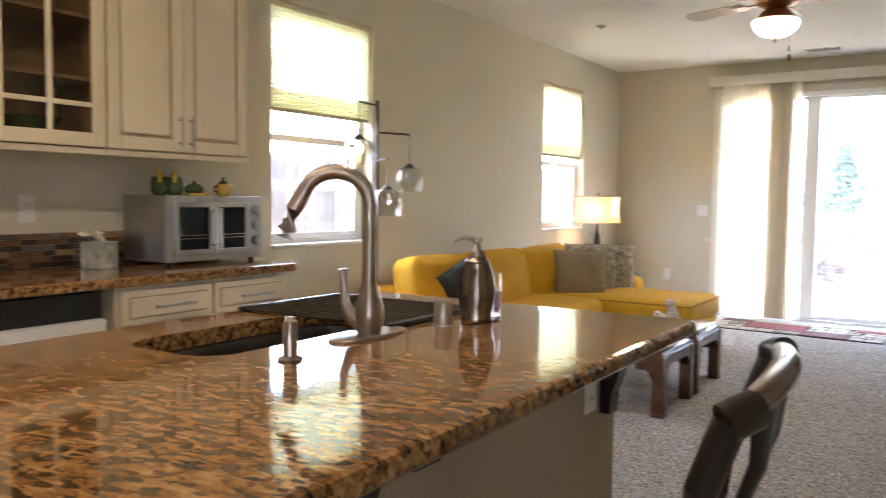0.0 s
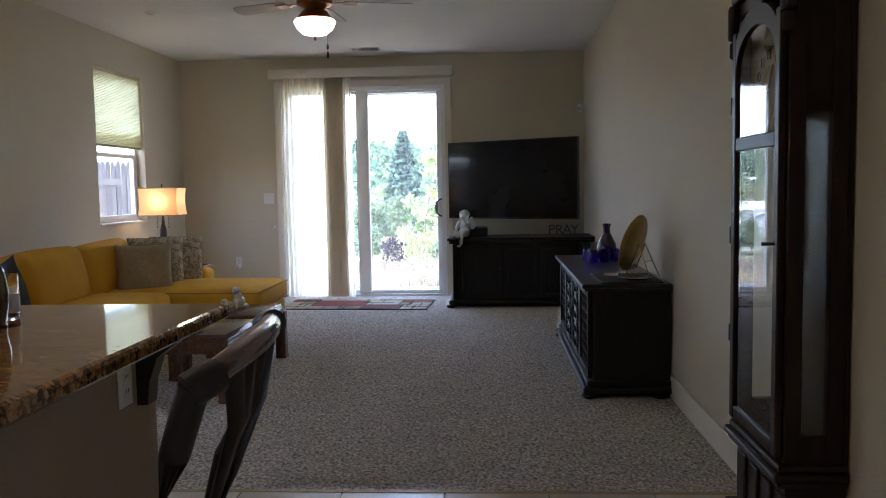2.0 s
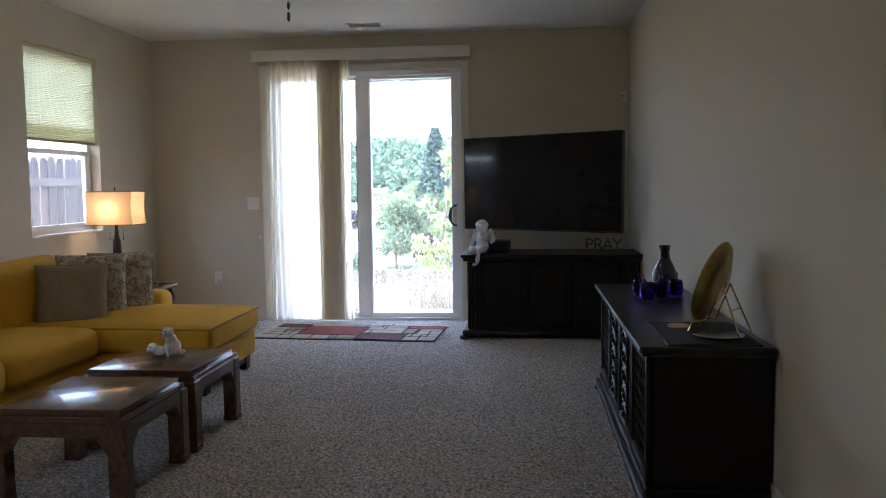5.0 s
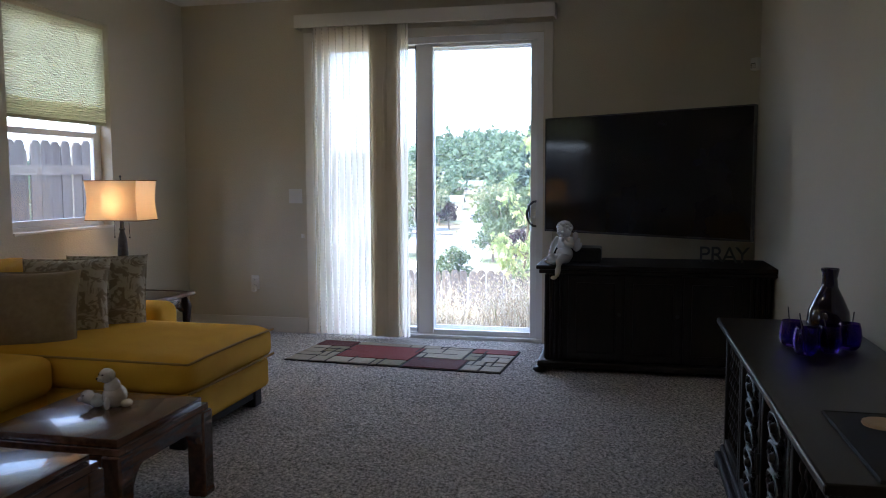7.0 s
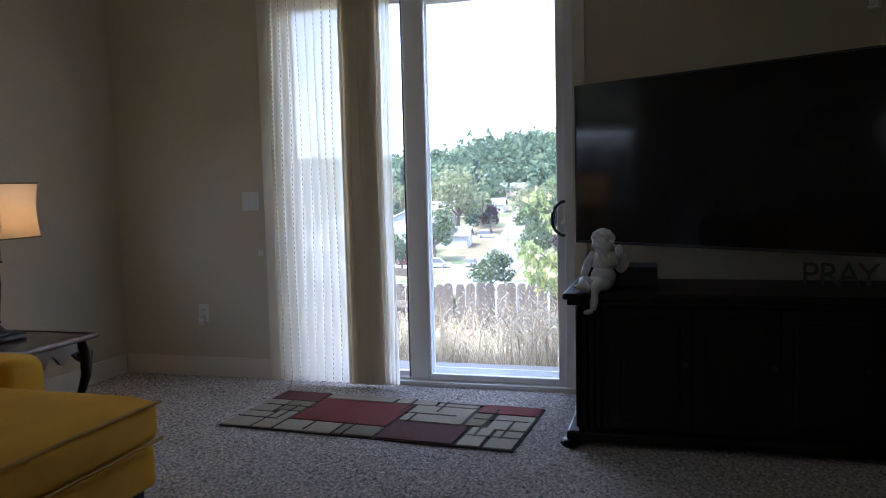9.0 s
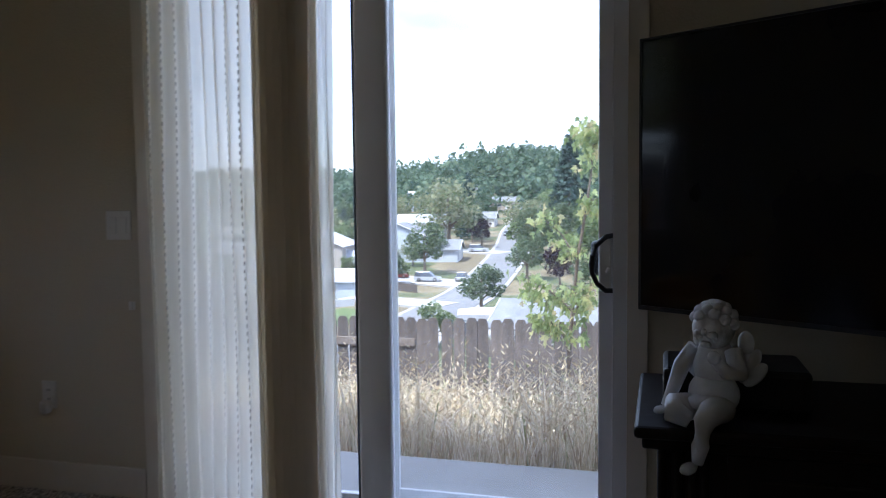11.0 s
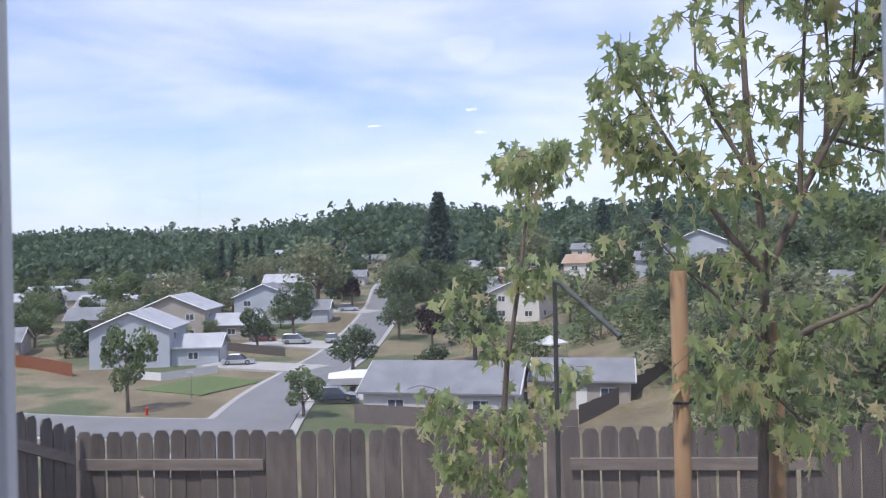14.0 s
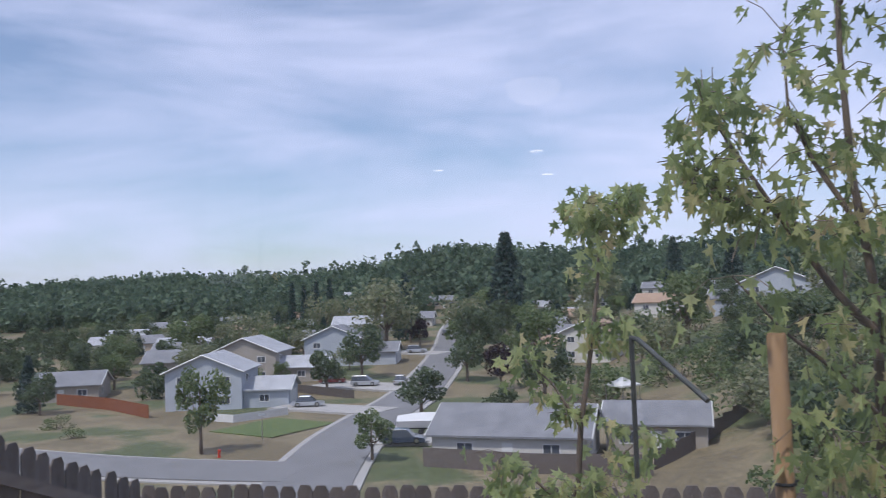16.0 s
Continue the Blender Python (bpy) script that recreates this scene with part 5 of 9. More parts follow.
for y in (0.45, 1.575):
    bm = bmesh.new()
    prof = [(0, 0), (0.17, 0), (0.17, -0.02), (0.12, -0.035), (0.06, -0.08), (0.035, -0.15), (0.03, -0.21), (0, -0.21)]
    a = [bm.verts.new((-0.764 + u, y - 0.03, CT - 0.043 + v)) for u, v in prof]
    b = [bm.verts.new((-0.764 + u, y + 0.03, CT - 0.043 + v)) for u, v in prof]
    bm.faces.new(a)
    bm.faces.new(b[::-1])
    for i in range(len(prof)):
        j = (i + 1) % len(prof)
        bm.faces.new((a[i], b[i], b[j], a[j]))
    part("corbel", bm, CHAIRB, island, "dark wooden bracket under the overhang")
plate_on_wall("wall_outlet", pose(-0.764, 1.47, 0.74, 0, 0, 90), "white outlet on the island's side panel", "outlet", "outlet")

# island top, with the sink's cut-out
SX0, SX1, SY0, SY1 = -1.51, -1.21, 0.575, 1.275
top = thing("island_countertop", pose(0, 0, 0), "polished brown and gold granite island countertop with a sink cut-out", "countertop")
bm = bmesh.new()
def slab_with_hole(bm, x0, x1, y0, y1, z0, z1, hole, e=0.012):
    """A slab with eased outer edges and an opening given as a loop of points."""
    outer = []
    for cx, cy, a0 in ((x1 - 0.02, y1 - 0.02, 0), (x0 + 0.02, y1 - 0.02, 90), (x0 + 0.02, y0 + 0.02, 180), (x1 - 0.02, y0 + 0.02, 270)):
        for q in range(0, 91, 30):
            outer.append((cx + 0.02 * math.cos(radians(a0 + q)), cy + 0.02 * math.sin(radians(a0 + q))))
    def ring(pts, z, inset):
        mx_, my_ = (x0 + x1) / 2, (y0 + y1) / 2
        return [bm.verts.new((px - inset * (1 if px > mx_ else -1), py - inset * (1 if py > my_ else -1), z)) for px, py in pts]
    levels = [ring(outer, z0, e * 0.6), ring(outer, z0 + e * 0.6, 0), ring(outer, z1 - e, 0), ring(outer, z1 - e * 0.3, e * 0.3), ring(outer, z1, e)]
    for a, b in zip(levels, levels[1:]):
        for k in range(len(a)):
            j = (k + 1) % len(a)
            bm.faces.new((a[k], a[j], b[j], b[k]))
    ht = [bm.verts.new((px, py, z1)) for px, py in hole]
    hb = [bm.verts.new((px, py, z0)) for px, py in hole]
    for k in range(len(ht)):
        j = (k + 1) % len(ht)
        bm.faces.new((ht[k], ht[j], hb[j], hb[k]))
    for o, h in ((levels[-1], ht), (levels[0], hb)):
        eds = []
        for lp in (o, h):
            for k in range(len(lp)):
                v0, v1 = lp[k], lp[(k + 1) % len(lp)]
                eds.append(bm.edges.get((v0, v1)) or bm.edges.new((v0, v1)))
        bmesh.ops.triangle_fill(bm, use_beauty=True, edges=eds)
hole = []
for cx, cy, a0 in ((SX1 - 0.09, SY1 - 0.09, 0), (SX0 + 0.09, SY1 - 0.09, 90), (SX0 + 0.09, SY0 + 0.09, 180), (SX1 - 0.09, SY0 + 0.09, 270)):
    for q in range(0, 91, 15):
        hole.append((cx + 0.09 * math.cos(radians(a0 + q)), cy + 0.09 * math.sin(radians(a0 + q))))
slab_with_hole(bm, IX0, IX1, IY0, IY1, CT - 0.04, CT, hole)
part("slab", bm, GRANITE, top)

sink = thing("kitchen_sink", pose((SX0 + SX1) / 2, (SY0 + SY1) / 2, CT - 0.045), "undermount stainless steel kitchen sink set in the island", "sink")
bm = bmesh.new()
mxs, mys = (SX0 + SX1) / 2, (SY0 + SY1) / 2
rings = []
for f, z in ((1.03, 0.004), (1.0, 0.0), (0.985, -0.02), (0.96, -0.16), (0.9, -0.185), (0.1, -0.195)):
    rings.append([bm.verts.new(((px - mxs) * f, (py - mys) * f, z)) for px, py in hole])
for a, b in zip(rings, rings[1:]):
    for k in range(len(a)):
        j = (k + 1) % len(a)
        bm.faces.new((a[k], a[j], b[j], b[k]))
bm.faces.new(rings[-1])
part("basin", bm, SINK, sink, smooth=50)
part("drain", lathe([(0, -0.19), (0.04, -0.189), (0.045, -0.186), (0.03, -0.186), (0, -0.188)], 20), STEEL, sink, smooth=60)

# roll-up drying rack over the far end of the sink
rack = thing("drying_rack", pose(-1.41, 1.295, CT + 0.001), "roll-up drying rack of dark steel rods over the sink", "dish rack")
for k in range(15):
    part("rod", tube([(-0.26, -0.20 + 0.03 * k, 0.006), (0.27, -0.20 + 0.03 * k, 0.006)], 0.0048, 8), mat("rack_steel", (0.05, 0.045, 0.04), (0.09, 0.08, 0.07), 8, 0.3, 0, metal=0.8) if k == 0 else rack.children[0].data.materials[0], rack)
for x in (-0.255, 0.265):
    part("silicone_edge", box(x - 0.012, x + 0.012, -0.21, 0.23, 0.0, 0.0125, 0.003), PLASTB, rack)

fx, fy = -1.125, 0.985
faucet = thing("kitchen_faucet", pose(fx, fy, CT) @ Matrix.Scale(0.945, 4), "brushed bronze-nickel gooseneck pull-down faucet", "faucet")
bm = bmesh.new()
n = 40
pl = [(0.05 * math.copysign(abs(math.cos(a)) ** 0.8, math.cos(a)), 0.14 * math.copysign(abs(math.sin(a)) ** 0.9, math.sin(a))) for a in [2 * math.pi * k / n for k in range(n)]]
lo, md, hi = [[bm.verts.new((x * f, y * f, z)) for x, y in pl] for f, z in ((1.0, 0.0), (1.0, 0.004), (0.93, 0.008))]
for a, b in ((lo, md), (md, hi)):
    for k in range(n):
        bm.faces.new((a[k], a[(k + 1) % n], b[(k + 1) % n], b[k]))
bm.faces.new(hi)
part("deck_plate", bm, NICKEL, faucet, smooth=40)
part("body", lathe([(0, 0.006), (0.029, 0.006), (0.032, 0.02), (0.0375, 0.05), (0.036, 0.075), (0.027, 0.105), (0.0205, 0.13), (0.0, 0.13)], 26), NICKEL, faucet, smooth=60)
d = Vector((-0.8, -0.6, 0)).normalized()
pts = [(0, 0, 0.11), (0, 0, 0.20), (0, 0, 0.27), (0, 0, 0.33)]
for a in range(15, 166, 15):
    r = 0.085
    pts.append((d.x * r * (1 - math.cos(radians(a))), d.y * r * (1 - math.cos(radians(a))), 0.33 + r * math.sin(radians(a)) * 0.95))
part("gooseneck", tube(pts, 0.0185, 16), NICKEL, faucet, smooth=60)
e = Vector(pts[-1])
part("spray_head", tube([e, e + Vector((d.x * 0.02, d.y * 0.02, -0.035)), e + Vector((d.x * 0.036, d.y * 0.036, -0.085)), e + Vector((d.x * 0.043, d.y * 0.043, -0.105))], [0.019, 0.021, 0.025, 0.023], 18), NICKEL, faucet, smooth=50)
e2 = e + Vector((d.x * 0.05, d.y * 0.05, -0.075))
part("spray_button", box(e2.x - 0.006, e2.x + 0.012, e2.y + 0.006, e2.y + 0.024, e2.z - 0.012, e2.z + 0.018, 0.004), PLASTB, faucet)
part("handle", tube([(-0.012, -0.008, 0.03), (-0.038, -0.024, 0.048), (-0.052, -0.033, 0.085), (-0.054, -0.034, 0.13), (-0.057, -0.036, 0.168)], [0.024, 0.020, 0.0125, 0.009, 0.012], 14), NICKEL, faucet, smooth=60)

sd = thing("soap_pump", pose(-1.075, 0.665, CT), "short brushed nickel built-in soap pump", "soap dispenser")
part("flange", lathe([(0, 0), (0.024, 0), (0.025, 0.004), (0.016, 0.01), (0, 0.01)], 22), NICKEL, sd, smooth=50)
part("stem", lathe([(0, 0.008), (0.0155, 0.01), (0.0155, 0.075), (0.012, 0.08), (0, 0.08)], 22), NICKEL, sd, smooth=50)
part("button", lathe([(0, 0.08), (0.01, 0.08), (0.01, 0.088), (0, 0.089)], 16), PLASTW, sd)
ag = thing("air_gap_cap", pose(-1.07, 1.225, CT), "round brushed nickel air gap cap", "air gap cap")
part("cap", lathe([(0, 0), (0.024, 0), (0.024, 0.058), (0.022, 0.062), (0, 0.062)], 24), NICKEL, ag, smooth=40)
part("foot_ring", lathe([(0, 0), (0.027, 0), (0.027, 0.004), (0, 0.0045)], 24), STEEL, ag, smooth=40)

bt = thing("soap_bottle", pose(-1.035, 1.335, CT) @ Matrix.Scale(0.945, 4), "ribbed bronze metal soap bottle with a pump", "soap bottle")
prof = [(0, 0), (0.044, 0), (0.047, 0.006), (0.044, 0.014), (0.05, 0.06), (0.05, 0.10), (0.043, 0.145), (0.036, 0.165), (0.037, 0.17), (0.028, 0.176), (0.026, 0.185), (0, 0.185)]
bm = bmesh.new()
seg = 48
rg = []
for r, z in prof:
    if r == 0:
        rg.append([bm.verts.new((0, 0, z))])
    else:
        rib = 0.03 if 0.015 < z < 0.165 else 0.0
        rg.append([bm.verts.new((r * (1 + rib * math.cos(24 * 2 * math.pi * k / seg)) * math.cos(2 * math.pi * k / seg), r * (1 + rib * math.cos(24 * 2 * math.pi * k / seg)) * math.sin(2 * math.pi * k / seg), z)) for k in range(seg)])
for a, b in zip(rg, rg[1:]):
    for k in range(seg):
        j = (k + 1) % seg
        if len(a) == 1:
            bm.faces.new((a[0], b[k], b[j]))
        elif len(b) == 1:
            bm.faces.new((a[k], b[0], a[j]))
        else:
            bm.faces.new((a[k], b[k], b[j], a[j]))
part("bottle", bm, mat("bottle_bronze", (0.20, 0.16, 0.13), (0.30, 0.25, 0.20), 10, 0.24, 0.05, 80, metal=1.0), bt, smooth=60)
part("pump_collar", lathe([(0, 0.185), (0.02, 0.185), (0.02, 0.20), (0.012, 0.205), (0.009, 0.222), (0.016, 0.226), (0.016, 0.24), (0, 0.242)], 20), NICKEL, bt, smooth=50)
part("pump_spout", tube([(0, 0, 0.233), (-0.03, -0.022, 0.238), (-0.05, -0.038, 0.232), (-0.055, -0.042, 0.224)], [0.008, 0.006, 0.005, 0.005], 10), NICKEL, bt, smooth=60)
cj = thing("candle_jar", pose(-1.07, 1.465, CT) @ Matrix.Scale(0.945, 4), "glass candle jar with dark red wax and pale label", "candle")
part("jar", lathe([(0, 0), (0.034, 0), (0.036, 0.004), (0.036, 0.125), (0.033, 0.125), (0.033, 0.008), (0, 0.007)], 26), CLEARG, cj, smooth=50)
part("wax", lathe([(0, 0.009), (0.032, 0.009), (0.032, 0.06), (0, 0.058)], 24), DRINK, cj, smooth=50)
part("paper_label", lathe([(0.0365, 0.02), (0.0368, 0.022), (0.0368, 0.07), (0.0365, 0.072)], 26), PLASTW, cj, smooth=50)


# ---- kitchen wall run ----
def raised_door(parent, y0, y1, z0, z1, x, name="door", glazed=False):
    """A framed door facing +x with a moulded panel and a darker glaze in its grooves."""
    bm = bmesh.new()
    f = 0.058
    for a, b, c, d in ((y0, y0 + f, z0, z1), (y1 - f, y1, z0, z1), (y0 + f, y1 - f, z0, z0 + f), (y0 + f, y1 - f, z1 - f, z1)):
        box(x, x + 0.02, a, b, c, d, 0.004, bm=bm)
    dr = part(name, bm, CREAM, parent)
    if glazed:
        g = part("pane", box(x + 0.008, x + 0.011, y0 + f - 0.004, y1 - f + 0.004, z0 + f - 0.004, z1 - f + 0.004), CABGLASS, dr)
        glaze(g, (1, 0, 0))
        ym = (y0 + y1) / 2
        bm = bmesh.new()
        box(x + 0.004, x + 0.018, ym - 0.011, ym + 0.011, z0 + f, z1 - f, 0.003, bm=bm)
        for zz in (z0 + f + 0.115, z1 - f - 0.115):
            if True:
                box(x + 0.004, x + 0.0175, y0 + f, ym - 0.011, zz - 0.01, zz + 0.01, 0.003, bm=bm)
                box(x + 0.004, x + 0.0175, ym + 0.011, y1 - f, zz - 0.01, zz + 0.01, 0.003, bm=bm)
        part("muntins", bm, CREAM, dr)
    else:
        part("panel_groove", box(x + 0.003, x + 0.007, y0 + f, y1 - f, z0 + f, z1 - f), GLAZE, dr, "darker glazed groove")
        part("raised_panel", box(x + 0.004, x + 0.017, y0 + f + 0.013, y1 - f - 0.013, z0 + f + 0.013, z1 - f - 0.013, 0.009, 3), CREAM, dr)
    return dr


def bar_pull(parent, p, q):
    bm = tube([p, q], 0.006, 10)
    for c in (Vector(p).lerp(Vector(q), 0.12), Vector(p).lerp(Vector(q), 0.88)):
        tube([c, c + Vector((-0.03, 0, 0))], 0.005, 8, bm)
    part("handle", bm, STEEL, parent, "satin steel bar pull", 60)


UX, UZ0, UZ1 = -3.04, 1.418, 2.44
uc = thing("wall_cabinet", pose(0, 0, 0), "cream painted double-door wall cabinet with bar pulls", "cabinet", "wall cabinets")
part("body", box(XL + 0.002, UX, 1.605, 2.405, UZ0 + 0.02, UZ1, 0.002), CREAM, uc)
part("light_rail", box(UX - 0.03, UX + 0.012, 1.605, 2.405, UZ0 - 0.008, UZ0 + 0.019, 0.004), CREAM, uc)
d1 = raised_door(uc, 1.61, 2.002, UZ0 + 0.024, UZ1 - 0.005, UX + 0.001)
d2 = raised_door(uc, 2.008, 2.40, UZ0 + 0.024, UZ1 - 0.005, UX + 0.001)
bar_pull(d1, (UX + 0.05, 1.975, UZ0 + 0.05), (UX + 0.05, 1.975, UZ0 + 0.19))
bar_pull(d2, (UX + 0.05, 2.035, UZ0 + 0.05), (UX + 0.05, 2.035, UZ0 + 0.19))
gc = thing("display_cabinet", pose(0, 0, 0), "cream wall cabinet with a mullioned glass door and shelves", "cabinet", "wall cabinets")
bm = bmesh.new()
for a in ((XL + 0.002, XL + 0.012, 1.10, 1.60, UZ0 + 0.02, UZ1), (XL + 0.012, UX, 1.10, 1.118, UZ0 + 0.02, UZ1), (XL + 0.012, UX, 1.582, 1.60, UZ0 + 0.02, UZ1), (XL + 0.012, UX, 1.118, 1.582, UZ0 + 0.02, UZ0 + 0.038), (XL + 0.012, UX, 1.118, 1.582, UZ1 - 0.02, UZ1)):
    box(*a, bm=bm)
part("body", bm, [CABIN], gc)
part("face_side", box(XL + 0.013, UX + 0.0005, 1.6003, 1.6045, UZ0 + 0.02, UZ1), CREAM, gc)
for zz in (UZ0 + 0.30, UZ0 + 0.56, UZ0 + 0.80):
    part("shelf", box(XL + 0.013, UX - 0.03, 1.119, 1.581, zz, zz + 0.016), CABIN, gc)
raised_door(gc, 1.105, 1.597, UZ0 + 0.024, UZ1 - 0.005, UX + 0.001, glazed=True)
part("light_rail", box(UX - 0.03, UX + 0.012, 1.10, 1.60, UZ0 - 0.008, UZ0 + 0.019, 0.004), CREAM, gc)
oc = thing("wall_cabinet", pose(0, 0, 0), "cream painted wall cabinet beside the range", "cabinet", "wall cabinets")
part("body", box(XL + 0.002, UX, 0.30, 1.095, UZ0 + 0.02, UZ1, 0.002), CREAM, oc)
raised_door(oc, 0.305, 0.695, UZ0 + 0.024, UZ1 - 0.005, UX + 0.001)
raised_door(oc, 0.70, 1.09, UZ0 + 0.024, UZ1 - 0.005, UX + 0.001)
bw = thing("serving_bowl", pose(-3.2, 1.36, UZ0 + 0.0385), "green glazed bowl inside the glass cabinet", "bowl")
part("bowl", lathe([(0, 0), (0.05, 0), (0.06, 0.01), (0.11, 0.07), (0.125, 0.10), (0.12, 0.10), (0.10, 0.066), (0, 0.014)], 28), GREENG, bw, smooth=50)
part("foot_ring", lathe([(0, 0), (0.055, 0), (0.055, 0.008), (0, 0.008)], 24), GREENG, bw)

BX = -2.72
bc = thing("wall_countertop", pose(0, 0, 0), "polished brown granite counter along the kitchen wall", "countertop")
part("slab", box(XL + 0.002, BX, -1.0, 2.445, CT - 0.04, CT, 0.008, 3), GRANITE, bc)
bs = structure("backsplash", box(XL + 0.001, XL + 0.006, -1.0, 2.43, CT + 0.001, CT + 0.155), GROUT, "strip of brown mosaic tile above the counter", "backsplash")
MOS = [mat("mosaic_%s" % nm, c, tuple(v * 1.3 for v in c), 25, 0.2, 0.05, 60, vary=0.2) for nm, c in (("dark", (0.03, 0.018, 0.012)), ("brown", (0.14, 0.07, 0.035)), ("tan", (0.30, 0.18, 0.09)), ("grey", (0.10, 0.085, 0.075)))]
rnd = random.Random(5)
base_me = {}
for row in range(6):
    y = 0.62 + rnd.random() * 0.03
    while y < 2.29:
        ln = rnd.choice((0.05, 0.075, 0.1, 0.14))
        k = rnd.choice((0, 0, 1, 1, 2, 3))
        if (ln, k) not in base_me:
            t_ = part("mosaic_tile", box(0, 0.006, 0, ln - 0.003, 0, 0.0225, 0.0012, 1), MOS[k], bs)
            base_me[ln, k] = t_.data
        else:
            t_ = new("mosaic_tile", base_me[ln, k])
            t_.parent = bs
        t_.location = (XL + 0.006, y, CT + 0.003 + row * 0.0253)
        y += ln
bcb = thing("base_cabinet", pose(0, 0, 0), "cream painted base cabinet with drawers under the granite", "cabinet")
part("body", box(XL + 0.002, BX - 0.045, 1.45, 2.415, 0.10, CT - 0.042, 0.002), CREAM, bcb)
part("toe_kick", box(XL + 0.002, BX - 0.11, 1.45, 2.405, 0.0, 0.099), CABIN, bcb)
for y0, y1 in ((1.47, 1.93), (1.94, 2.40)):
    dw = part("drawer", box(BX - 0.044, BX - 0.025, y0, y1, CT - 0.20, CT - 0.06, 0.004), CREAM, bcb)
    part("groove", box(BX - 0.0255, BX - 0.0245, y0 + 0.03, y1 - 0.03, CT - 0.175, CT - 0.085), GLAZE, dw)
    part("raised_panel", box(BX - 0.026, BX - 0.016, y0 + 0.036, y1 - 0.036, CT - 0.169, CT - 0.091, 0.005), CREAM, dw)
    bar_pull(dw, (BX + 0.02, (y0 + y1) / 2 - 0.1, CT - 0.13), (BX + 0.02, (y0 + y1) / 2 + 0.1, CT - 0.13))
    raised_door(bcb, y0, y1, 0.12, CT - 0.215, BX - 0.044)
dish = thing("dishwasher", pose(0, 0, 0), "white dishwasher under the kitchen counter", "dishwasher")
part("body", box(XL + 0.01, BX - 0.09, 0.82, 1.42, 0.10, CT - 0.06), PLASTB, dish)
part("door", box(BX - 0.088, BX - 0.04, 0.83, 1.41, 0.12, CT - 0.16, 0.008), PLASTW, dish)
part("toe_panel", box(BX - 0.12, BX - 0.1, 0.83, 1.41, 0.005, 0.098), PLASTB, dish)
ob_ = thing("base_cabinet", pose(0, 0, 0), "cream painted base cabinet beside the dishwasher", "cabinet")
part("body", box(XL + 0.002, BX - 0.045, -0.95, 0.80, 0.10, CT - 0.042, 0.002), CREAM, ob_)
raised_door(ob_, 0.30, 0.79, 0.12, CT - 0.06, BX - 0.044)
plate_on_wall("wall_outlet", pose(XL, 1.44, 1.175, 0, 0, 90), "white wall outlet above the kitchen backsplash", "outlet", "outlet")

ov = thing("toaster_oven", pose(-3.0, 2.185, CT) @ Matrix.Diagonal((0.88, 1.28, 1.04, 1)), "stainless countertop oven with French doors and three knobs", "toaster oven")
part("housing", box(-0.36, -0.012, -0.235, 0.235, 0.016, 0.315, 0.008), STEEL, ov)
part("face", box(-0.0115, 0.0, -0.235, 0.235, 0.016, 0.315, 0.004), STEEL, ov)
for y0, y1, hy in ((-0.205, -0.025, -0.035), (-0.02, 0.155, -0.008)):
    bm = bmesh.new()
    for a, b, c, d in ((y0, y0 + 0.022, 0.045, 0.285), (y1 - 0.022, y1, 0.045, 0.285), (y0 + 0.022, y1 - 0.022, 0.045, 0.07), (y0 + 0.022, y1 - 0.022, 0.262, 0.285)):
        box(0.001, 0.016, a, b, c, d, 0.003, bm=bm)
    dd = part("door", bm, STEEL, ov)
    part("pane", box(0.004, 0.010, y0 + 0.018, y1 - 0.018, 0.066, 0.266), SCREEN, dd, "dark oven glass")
    bm = tube([(0.045, hy, 0.075), (0.045, hy, 0.26)], 0.008, 10)
    for z in (0.09, 0.245):
        tube([(0.045, hy, z), (0.012, hy, z)], 0.006, 8, bm)
    part("handle", bm, STEEL, dd, smooth=60)
bm = bmesh.new()
for z in (0.12, 0.135):
    tube([(0.0115, -0.18, z), (0.0115, 0.13, z)], 0.002, 6, bm)
part("oven_rack", bm, STEEL, ov)
for z in (0.10, 0.175, 0.25):
    part("knob", lathe([(0, 0), (0.022, 0), (0.024, 0.006), (0.02, 0.024), (0, 0.026)], 20, m=Matrix.Translation((0.0, 0.195, z)) @ Matrix.Rotation(radians(90), 4, "Y")), STEEL, ov, smooth=50)
for x in (-0.33, -0.04):
    for y in (-0.2, 0.2):
        part("foot", lathe([(0, 0), (0.014, 0), (0.016, 0.016), (0, 0.016)], 12, m=Matrix.Translation((x, y, 0))), PLASTB, ov)


